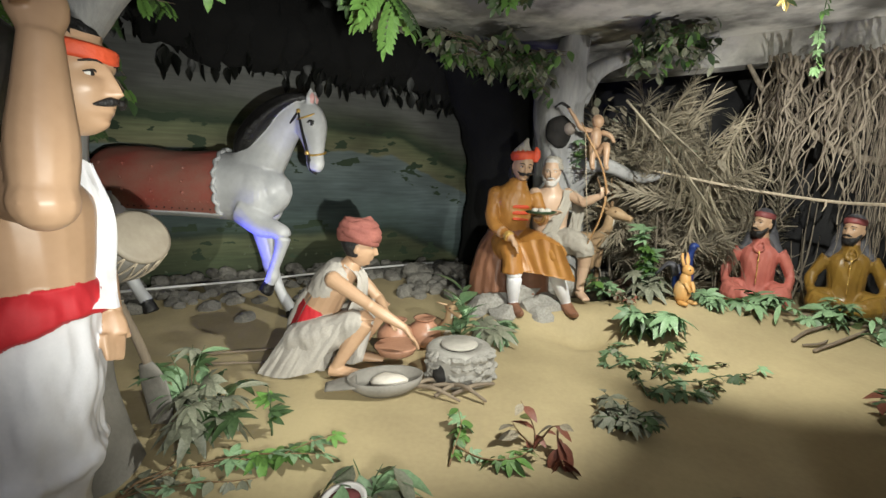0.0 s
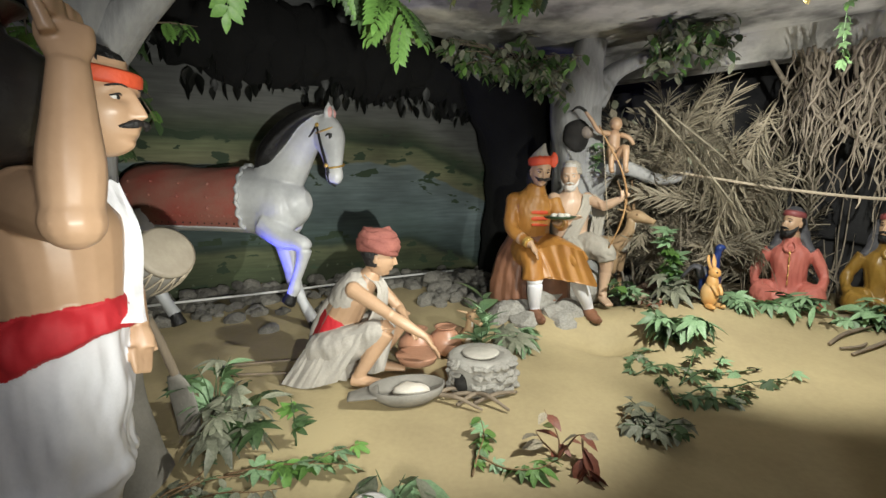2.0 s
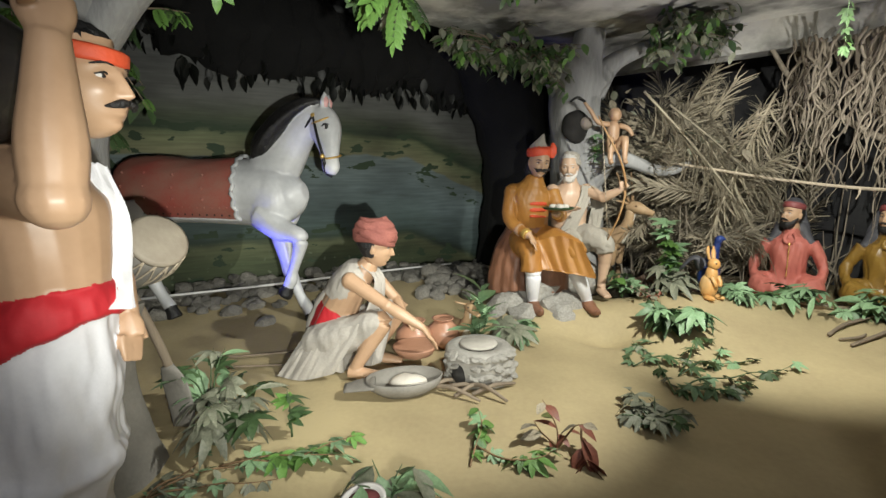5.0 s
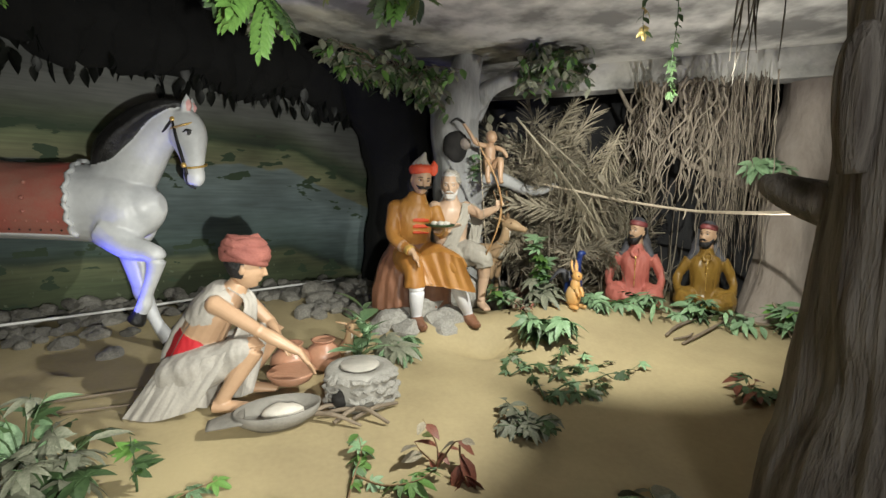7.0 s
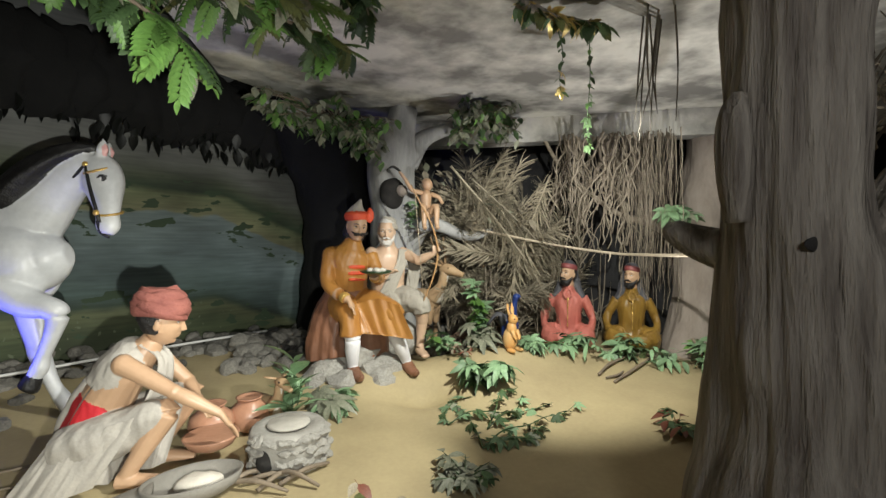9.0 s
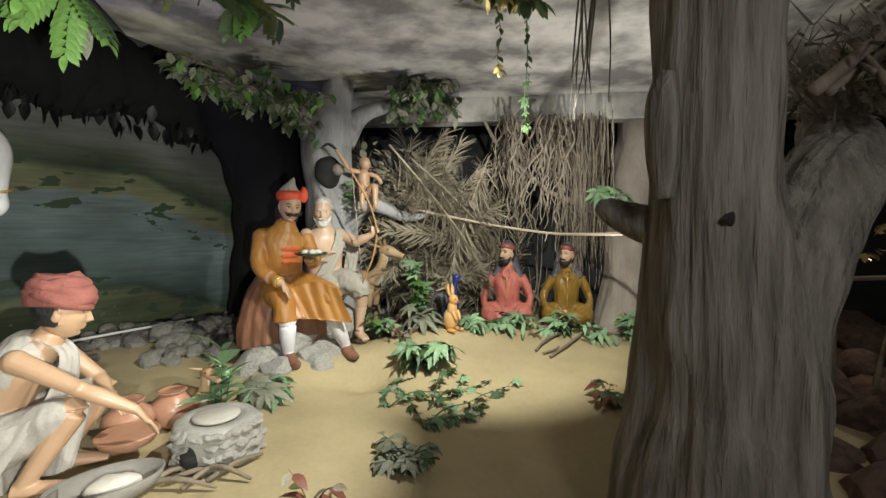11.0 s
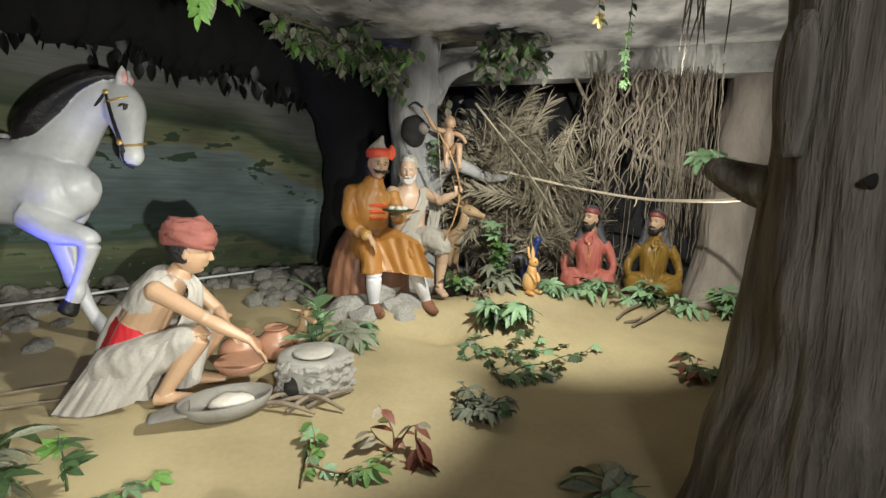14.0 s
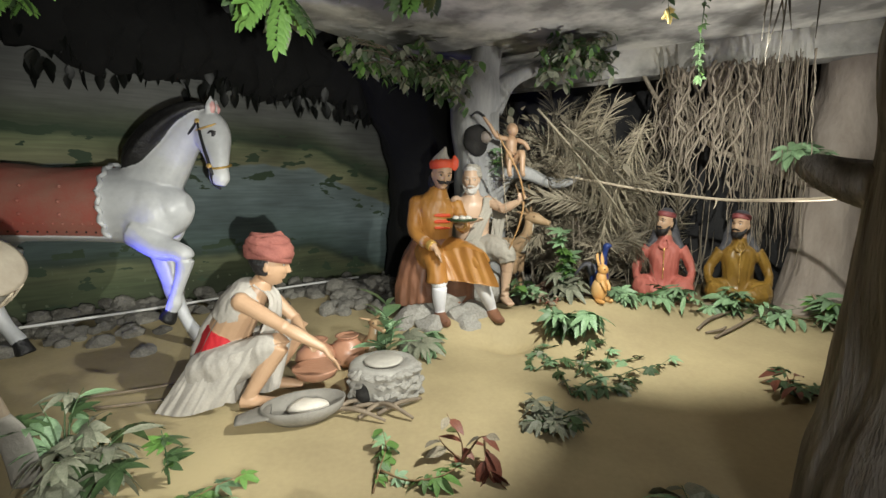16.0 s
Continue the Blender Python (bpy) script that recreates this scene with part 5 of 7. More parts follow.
    tube(bm, [(-2.86, 3.88, 1.58, 0.05), (-2.98, 3.9, 1.52, 0.08), (-3.05, 3.92, 1.25, 0.1), (-3.02, 3.94, 0.9, 0.08), (-2.98, 3.94, 0.65, 0.02)], Bk, 16, 6, 6, 0.12)
    # legs: one foreleg raised
    tube(bm, [(-1.58, 3.62, 1.26, 0.13), (-1.44, 3.55, 1.15, 0.09), (-1.31, 3.50, 1.12, 0.066), (-1.272, 3.50, 1.08, 0.062), (-1.30, 3.50, 0.96, 0.044), (-1.345, 3.50, 0.83, 0.037), (-1.36, 3.50, 0.77, 0.047), (-1.39, 3.50, 0.71, 0.038)], Wh, 14, 6)
    tube(bm, [(-1.385, 3.50, 0.72, 0.042), (-1.415, 3.50, 0.66, 0.058), (-1.425, 3.50, 0.645, 0.05)], Bk, 14, 3)
    tube(bm, [(-1.55, 3.78, 1.30, 0.13), (-1.52, 3.76, 1.10, 0.085), (-1.47, 3.74, 0.88, 0.062), (-1.45, 3.72, 0.80, 0.058), (-1.37, 3.68, 0.62, 0.040), (-1.31, 3.66, 0.52, 0.047), (-1.27, 3.64, 0.46, 0.045)], Wh, 14, 6)
    tube(bm, [(-1.275, 3.645, 0.47, 0.048), (-1.245, 3.63, 0.40, 0.062)], Bk, 14, 2)
    for dy, hx in ((-0.10, -2.42), (0.10, -2.92)):
        tube(bm, [(-2.70, 3.86 + dy, 1.36, 0.19), (-2.66, 3.85 + dy, 1.12, 0.13), (-2.72, 3.84 + dy, 0.92, 0.075), (hx * 0.35 - 2.76 * 0.65, 3.84 + dy, 0.82, 0.062), (hx - 0.12, 3.83 + dy, 0.62, 0.045), (hx - 0.04, 3.82 + dy, 0.50, 0.05)], Wh, 14, 6)
        tube(bm, [(hx - 0.04, 3.82 + dy, 0.50, 0.045), (hx, 3.81 + dy, 0.405, 0.062)], Bk, 14, 3)
    # red leather blanket with a scalloped hem
    mark = len(bm.faces)
    rows = smooth_path([(-2.86, 3.88, 1.42, 0.13, 0.15), (-2.76, 3.88, 1.45, 0.24, 0.262), (-2.5, 3.87, 1.45, 0.27, 0.28), (-2.15, 3.84, 1.43, 0.265, 0.265), (-1.78, 3.79, 1.43, 0.26, 0.28)], 6)
    prev = None
    for i, r in enumerate(rows):
        ring = []
        for k in range(29):
            an = radians(-48 + 276 * k / 28)
            wave = 0.006 * math.cos(k * 2.1 + i)
            ring.append(bm.verts.new((r[0], r[1] + (r[3] + wave) * math.cos(an), r[2] + (r[4] + wave) * math.sin(an))))
        if prev:
            for k in range(28):
                f = bm.faces.new((prev[k], prev[k + 1], ring[k + 1], ring[k]))
                f.material_index, f.smooth = Bl, True
        prev = ring
    r = rows[-1]
    tube(bm, [(r[0] + 0.012 * math.cos(k * 2.2), r[1] + (r[3] + 0.004) * math.cos(radians(-48 + 276 * k / 40)), r[2] + (r[4] + 0.004) * math.sin(radians(-48 + 276 * k / 40)), 0.016) for k in range(41)], Wh, 6, 2)
    for sy in (-48, 228):
        tube(bm, [(q[0], q[1] + (q[3] + 0.004) * math.cos(radians(sy)), q[2] + (q[4] + 0.004) * math.sin(radians(sy)), 0.009) for q in rows], Wh, 6, 2)
    for q in smooth_path([tuple(r) for r in rows], 2)[6::2]:
        for an in (204, 218):
            ball(bm, (q[0], q[1] + (q[3] + 0.004) * math.cos(radians(an)), q[2] + (q[4] + 0.004) * math.sin(radians(an))), 0.007, Bk if an == 218 else Bl, 6, 4)
    for i in range(4, len(rows) - 1, 4):
        for an in (150, 172, 190):
            q = rows[i]
            ball(bm, (q[0], q[1] + (q[3] + 0.006) * math.cos(radians(an)), q[2] + (q[4] + 0.006) * math.sin(radians(an))), 0.013, Bl, 8, 5)
    # bridle
    def strap(c, r1, r2, tilt_m, mi=Bk, w=0.011):
        pts = [Vector(c) + tilt_m @ Vector((r1 * math.cos(2 * math.pi * k / 18), r2 * math.sin(2 * math.pi * k / 18), 0)) for k in range(19)]
        tube(bm, [(*p, w) for p in pts], mi, 6, 2)
    strap((-1.025, 3.562, 1.69), 0.066, 0.070, Euler((radians(12), radians(-6), 0)).to_matrix(), G, 0.008)
    strap((-1.085, 3.615, 1.965), 0.095, 0.092, Euler((radians(10), radians(-18), 0)).to_matrix(), G, 0.008)
    tube(bm, [(-1.15, 3.565, 1.99, 0.011), (-1.12, 3.525, 1.86, 0.011), (-1.075, 3.495, 1.70, 0.011), (-1.06, 3.49, 1.63, 0.011)], Bk, 6, 4)
    tube(bm, [(-1.15, 3.565, 1.99, 0.010), (-1.21, 3.585, 1.92, 0.010), (-1.25, 3.60, 1.88, 0.008)], Bk, 6, 4)
    tube(bm, [(-1.07, 3.49, 1.64, 0.010), (-1.06, 3.52, 1.57, 0.010), (-1.02, 3.53, 1.54, 0.009)], Bk, 6, 4)
    for p in ((-1.15, 3.56, 1.99), (-1.075, 3.488, 1.69)):
        ball(bm, p, (0.018, 0.012, 0.018), G, 10, 6)
    apart = kept_apart(bm)
    bm.faces.ensure_lookup_table()
    for f in bm.faces[mark:]:
        f[apart] = 1
    bmesh.ops.translate(bm, verts=bm.verts, vec=(0.06, 0, 0.0))
    statue("horse_statue", bm, [HORSEWHITE, BLACKPAINT, BLANKET, GOLD, PINK, EYEWHITE], (-2.0, 3.8, 0.4), "white horse statue with black mane and red blanket", 0.009, 4)


horse()


# ---- rocks and rubble ----
def stone_mesh(name, mat, seed, flat=0.7):
    bm = bmesh.new()
    noise.seed_set(seed)
    bmesh.ops.create_icosphere(bm, subdivisions=2, radius=1)
    for v in bm.verts:
        p = v.co.copy()
        k = 1 + 0.55 * noise.noise(p * 0.9 + Vector((seed, 0, 0))) + 0.18 * noise.noise(p * 2.3)
        v.co = Vector((p.x * k, p.y * k * 0.9, p.z * k * flat))
    for f in bm.faces:
        f.smooth = False
    return mesh_from(name, bm, mat)


STONES = [stone_mesh("stone", STONE, k + 1) for k in range(6)]
ROCKS = [stone_mesh("rock", WARMSTONE, k + 11) for k in range(5)]
SEATSTONES = [stone_mesh("rock", PLASTER, k + 31, 0.8) for k in range(4)]
HEARTHSTONES = [stone_mesh("stone", PLASTER, k + 21, 0.55) for k in range(4)]
noise.seed_set(1)


def put_stone(parent, meshes, at, size, rng, name="stone"):
    m = Matrix.Translation(at) @ Euler((rng.uniform(-0.4, 0.4), rng.uniform(-0.4, 0.4), rng.uniform(0, 6.28))).to_matrix().to_4x4() @ Matrix.Scale(size * rng.uniform(0.75, 1.25), 4)
    return piece(name, rng.choice(meshes), parent, m)


def rubble_bank():
    rng = random.Random(21)
    t = thing("rubble_bank", (-0.9, 4.9, 0.4), "bank of loose grey stones along the mural", "rubble")
    for k in range(290):
        s = rng.uniform(-2.6, 2.0)
        off = 0.12 + abs(rng.gauss(0, 0.36))
        p = wall_point(s, 0, off)
        z = ground_height(p.x, p.y) + max(0.0, 0.16 - 0.3 * off) * rng.random()
        put_stone(t, STONES, (p.x, p.y, z + 0.015), rng.uniform(0.045, 0.09), rng)
    for k in range(60):
        x, y = rng.uniform(-0.35, 0.35), rng.uniform(4.1, 5.0)
        put_stone(t, STONES, (x, y, ground_height(x, y) + 0.02 + 0.12 * max(0, y - 4.2) * rng.random()), rng.uniform(0.05, 0.11), rng)
    return t


rubble_bank()


def seat_rocks():
    rng = random.Random(22)
    for x, y, z, s in ((0.34, 3.70, 0.48, 0.17), (0.48, 3.58, 0.46, 0.14), (0.74, 3.60, 0.47, 0.17), (0.86, 3.66, 0.50, 0.15), (0.60, 3.9, 0.62, 0.30), (0.92, 4.0, 0.68, 0.28), (1.0, 3.62, 0.45, 0.11), (0.76, 3.5, 0.44, 0.12), (0.28, 3.6, 0.43, 0.10)):
        ob = new("rock", rng.choice(SEATSTONES))
        ob.matrix_basis = pose(x, y, z, rng.uniform(-15, 15), rng.uniform(-15, 15), rng.uniform(0, 360)) @ Matrix.Scale(s, 4)
        tagged(ob, "grey boulder under the king's seat", "rock", "boulders under the seat")
    t = thing("rock_heap", (1.6, 4.2, 0.5), "heap of dusty brown stones beside the deer", "rock")
    for k in range(46):
        x, y = rng.uniform(1.15, 2.1), rng.uniform(3.85, 4.7)
        put_stone(t, STONES + ROCKS[:2], (x, y, ground_height(x, y) + 0.05 + 0.3 * max(0, y - 4.0) * rng.random()), rng.uniform(0.06, 0.13), rng)


seat_rocks()


def pipe():
    bm = bmesh.new()
    tube(bm, [(*wall_point(s, 0.55 + 0.02 * (s + 1.2) + 0.004 * math.sin(3 * s), 0.55), 0.011) for s in np.linspace(-2.2, 1.3, 12)], 0, 8, 3)
    solid("pipe", bm, WHITEROPE, wall_point(0, 0.5, 0.3), "thin white pipe running along the rubble", "pipe")


pipe()


# ---- hearth ----
def hearth():
    rng = random.Random(31)
    g = 0.40
    s = thing("hearth", (0.07, 2.62, g), "round clay and stone hearth with a bread plate", "hearth")
    bm = bmesh.new()
    lathe(bm, [(0.185, 0.0), (0.195, 0.08), (0.19, 0.165), (0.175, 0.185), (0.12, 0.19), (0.10, 0.17)], (0.07, 2.63, g), 0, 36, wob=0.02)
    body = part("body", bm, PLASTER, s)
    bm = bmesh.new()
    lathe(bm, [(0.0005, 0.0), (0.10, 0.0), (0.108, 0.008), (0.10, 0.016), (0.0005, 0.014)], (0.07, 2.63, g + 0.186), 0, 32)
    part("griddle", bm, ASH, s, "pale round griddle plate")
    for row in range(4):
        for k in range(13):
            an = -2.75 + 2.6 * (k + 0.5 * (row % 2)) / 12
            if row < 3 and -2.25 < an < -1.80:
                continue
            c = Vector((0.07 + 0.192 * math.cos(an), 2.63 + 0.192 * math.sin(an), g + 0.025 + 0.045 * row))
            put_stone(s, HEARTHSTONES, c - 0.012 * Vector((math.cos(an), math.sin(an), 0)), 0.034, rng)
    # The opening's dark inside is a black ball set into the body.
    bm = bmesh.new()
    ball(bm, (-0.028, 2.492, g + 0.075), (0.055, 0.045, 0.065), 0, 12, 8, rough=0.2)
    part("fire_hole", bm, HOLLOWSHADE, s, "black ball for the dark inside of the fire hole")
    for k in range(6):
        bm = bmesh.new()
        a, r = rng.uniform(-2.5, -0.9), rng.uniform(0.2, 0.36)
        x, y = 0.0 + r * math.cos(a), 2.56 + r * 0.6 * math.sin(a)
        d = rng.uniform(-0.7, 0.7)
        l = rng.uniform(0.08, 0.17)
        tube(bm, [(x - l * math.cos(d), y - l * math.sin(d), g + 0.02, 0.010), (x, y, g + 0.035 + rng.uniform(0, 0.02), 0.012), (x + l * math.cos(d), y + l * math.sin(d), g + 0.018, 0.007)], 0, 7, 4, rough=0.3)
        solid("firewood_stick", bm, WOOD, (x, y, g), "grey dry firewood stick beside the hearth", "stick", "firewood")


def kneading_pan():
    c, g = Vector((-0.33, 2.42, 0.405)), 0.405
    t = thing("kneading_dish", c, "grey wooden kneading dish with flour dough", "dish")
    bm = bmesh.new()
    seg, rings = 36, []
    for r, z in ((0.62, 0.0), (0.92, 0.045), (1.0, 0.095), (0.955, 0.098), (0.85, 0.05), (0.5, 0.018)):
        rings.append([bm.verts.new(c + Vector((0.205 * r * math.cos(2 * math.pi * k / seg), 0.13 * r * math.sin(2 * math.pi * k / seg), z * 0.92))) for k in range(seg)])
    for a, b in zip(rings, rings[1:]):
        for k in range(seg):
            bm.faces.new((a[k], a[(k + 1) % seg], b[(k + 1) % seg], b[k])).smooth = True
    bm.faces.new(rings[0][::-1]), bm.faces.new(rings[-1])
    bmesh.ops.rotate(bm, verts=bm.verts, cent=c, matrix=Matrix.Rotation(radians(14), 3, "Z"))
    part("bowl", bm, GREYWOOD, t)
    bm = bmesh.new()
    tube(bm, [(-0.48, 2.385, 0.472, 0.085, 0.014), (-0.56, 2.375, 0.462, 0.07, 0.016), (-0.635, 2.365, 0.45, 0.05, 0.012)], 0, 14, 4)
    part("handle", bm, GREYWOOD, t, "flat grey lip of the dish")
    bm = bmesh.new()
    ball(bm, (-0.31, 2.43, 0.455), (0.10, 0.065, 0.04), 0, 16, 10, rough=0.2, freq=20)
    part("dough", bm, FLOUR, t)


def clay_bowl(at, r, label, deep=0.07):
    t = thing("clay_bowl", at, label, "bowl", "terracotta vessels")
    bm = bmesh.new()
    lathe(bm, [(r * 0.45, 0), (r * 0.85, deep * 0.35), (r, deep * 0.8), (r * 1.04, deep), (r * 0.97, deep), (r * 0.85, deep * 0.6), (r * 0.3, deep * 0.22)], at, 0, 32)
    part("body", bm, TERRACOTTA, t)
    bm = bmesh.new()
    lathe(bm, [(r * 1.0, deep * 0.86), (r * 1.055, deep * 0.93), (r * 1.055, deep * 1.02), (r * 0.98, deep * 1.04)], at, 0, 32)
    part("rim", bm, TERRACOTTA, t)


def clay_pot(at, r, label):
    t = thing("clay_pot", at, label, "pot", "terracotta vessels")
    bm = bmesh.new()
    lathe(bm, [(r * 0.4, 0), (r * 0.85, r * 0.35), (r, r * 0.8), (r * 0.9, r * 1.2), (r * 0.55, r * 1.5), (r * 0.48, r * 1.62)], at, 0, 32)
    part("body", bm, TERRACOTTA, t)
    bm = bmesh.new()
    lathe(bm, [(r * 0.48, r * 1.58), (r * 0.62, r * 1.68), (r * 0.66, r * 1.74), (r * 0.55, r * 1.74), (r * 0.42, r * 1.6)], at, 0, 32)
    part("rim", bm, TERRACOTTA, t)


hearth(), kneading_pan()
clay_bowl((-0.30, 2.74, 0.47), 0.125, "shallow terracotta bowl beside the cook")
clay_pot((-0.33, 2.98, 0.41), 0.12, "round terracotta pot behind the bowl")
clay_pot((-0.14, 3.06, 0.41), 0.115, "round terracotta pot near the fawn")


def animal(name, at, s, yaw, mats, label, ears=0.09, antlers=False, sit=False):
    """A small plain animal statue that looks along its own +x."""
    bm = bmesh.new()
    if sit:
        ball(bm, (0, 0, 0.11), (0.075, 0.07, 0.11), 0, 16, 10)
        ball(bm, (0.02, 0, 0.21), (0.05, 0.048, 0.09), 0, 14, 9)
        ball(bm, (0.035, 0, 0.305), (0.052, 0.044, 0.05), 0, 14, 9)
        for sg in (-1, 1):
            tube(bm, [(0.01, sg * 0.022, 0.34, 0.014), (-0.005, sg * 0.03, 0.40, 0.02, 0.012), (-0.01, sg * 0.03, 0.455, 0.006)], 0, 10, 4)
            ball(bm, (0.075, sg * 0.022, 0.315), 0.008, 1, 8, 5)
            tube(bm, [(0.05, sg * 0.035, 0.2, 0.02), (0.085, sg * 0.03, 0.15, 0.016), (0.09, sg * 0.02, 0.12, 0.014)], 0, 8, 3)
            ball(bm, (0.06, sg * 0.055, 0.02), (0.06, 0.025, 0.022), 0, 10, 6)
    else:
        tube(bm, [(-0.26, 0, 0.50, 0.09), (-0.1, 0, 0.49, 0.11), (0.10, 0, 0.50, 0.11), (0.2, 0, 0.52, 0.07)], 0, 16, 5)
        tube(bm, [(0.16, 0, 0.52, 0.085), (0.25, 0, 0.64, 0.05), (0.29, 0, 0.78, 0.042)], 0, 14, 5)
        tube(bm, [(0.25, 0, 0.80, 0.04), (0.33, 0, 0.80, 0.052), (0.42, 0, 0.77, 0.032), (0.48, 0, 0.755, 0.022)], 0, 14, 5)
        tube(bm, [(0.20, 0, 0.50, 0.05), (0.28, 0, 0.66, 0.025), (0.31, 0, 0.75, 0.02)], 2, 10, 4)
        for sg in (-1, 1):
            ball(bm, (0.35, sg * 0.045, 0.815), 0.010, 1, 8, 5)
            tube(bm, [(0.27, sg * 0.03, 0.83, 0.014), (0.24, sg * 0.09, 0.85, 0.024, 0.01), (0.22, sg * 0.13, 0.86, 0.005)], 0, 8, 3)
            for x in (-0.22, 0.15):
                tube(bm, [(x, sg * 0.06, 0.45, 0.055), (x + 0.01, sg * 0.06, 0.25, 0.025), (x, sg * 0.06, 0.03, 0.02), (x + 0.015, sg * 0.06, 0.0, 0.024)], 0, 10, 4)
            if antlers:
                tube(bm, [(0.28, sg * 0.025, 0.84, 0.014), (0.24, sg * 0.08, 0.96, 0.012), (0.20, sg * 0.12, 1.10, 0.006)], 1, 7, 4)
                tube(bm, [(0.24, sg * 0.08, 0.96, 0.010), (0.30, sg * 0.11, 1.04, 0.005)], 1, 7, 3)
        tube(bm, [(-0.27, 0, 0.54, 0.03), (-0.33, 0, 0.48, 0.02), (-0.34, 0, 0.42, 0.006)], 0, 8, 3)
    bmesh.ops.scale(bm, verts=bm.verts, vec=(s, s, s))
    ob = new(name, mesh_from(name, bm, mats))
    ob.matrix_basis = pose(*at, 0, 0, yaw)
    return tagged(ob, label, "statue")


animal("deer_statue", (1.27, 4.27, ground_height(1.27, 4.27)), 1.0, -50, [DEERHIDE, OLDWOOD, FLOUR], "small fawn-brown deer statue with short antlers", antlers=True)
animal("fawn_statue", (-0.06, 3.16, 0.20), 0.62, -60, [DEERHIDE, HAIR, FLOUR], "little brown fawn statue behind the clay pots")
animal("rabbit_statue", (1.82, 3.47, 0.625), 0.86, -70, [RABBIT, HAIR], "upright orange rabbit statue on the sandy mound", sit=True)


def bird():
    bm = bmesh.new()
    tube(bm, [(1.88, 3.62, 0.62, 0.05), (1.90, 3.62, 0.78, 0.075), (1.92, 3.62, 0.90, 0.045), (1.94, 3.61, 1.00, 0.024), (1.95, 3.60, 1.05, 0.03), (1.985, 3.585, 1.05, 0.006)], 0, 12, 5)
    tube(bm, [(1.88, 3.64, 0.82, 0.06), (1.80, 3.66, 0.90, 0.05, 0.02), (1.72, 3.7, 0.80, 0.01)], 1, 10, 4)
    solid("bird_statue", bm, [BLUE, SLATE], (1.9, 3.62, 0.6), "small deep blue bird statue behind the rabbit", "statue")


def doll():
    bm = bmesh.new()
    tube(bm, [(1.31, 4.18, 1.74, 0.06), (1.31, 4.18, 1.86, 0.055), (1.31, 4.17, 1.95, 0.05), (1.315, 4.17, 2.0, 0.025)], 0, 12, 4)
    ball(bm, (1.32, 4.16, 2.045), (0.05, 0.05, 0.055), 0, 14, 9)
    ball(bm, (1.32, 4.175, 2.055), (0.052, 0.05, 0.055), 0, 14, 9)
    tube(bm, [(1.27, 4.17, 1.97, 0.024), (1.17, 4.15, 1.99, 0.02), (1.10, 4.13, 2.08, 0.017), (1.04, 4.12, 2.15, 0.012)], 0, 10, 4)
    tube(bm, [(1.36, 4.17, 1.96, 0.024), (1.42, 4.13, 1.93, 0.02), (1.46, 4.12, 1.87, 0.015)], 0, 10, 4)
    for dx in (-0.035, 0.04):
        tube(bm, [(1.31 + dx, 4.16, 1.78, 0.04), (1.31 + dx * 1.6, 4.07, 1.84, 0.032), (1.31 + dx * 1.6, 4.05, 1.68, 0.022), (1.31 + dx * 1.6, 4.02, 1.64, 0.02)], 0, 10, 4)
    tube(bm, [(0.92, 4.10, 2.15, 0.006), (0.98, 4.11, 2.185, 0.02, 0.012), (1.05, 4.12, 2.15, 0.012)], 1, 8, 4)
    solid("doll_statue", bm, [SKIN, BLACKPAINT], (1.31, 4.18, 1.72), "small brown doll statue perched on the tree limb", "statue")


bird(), doll()


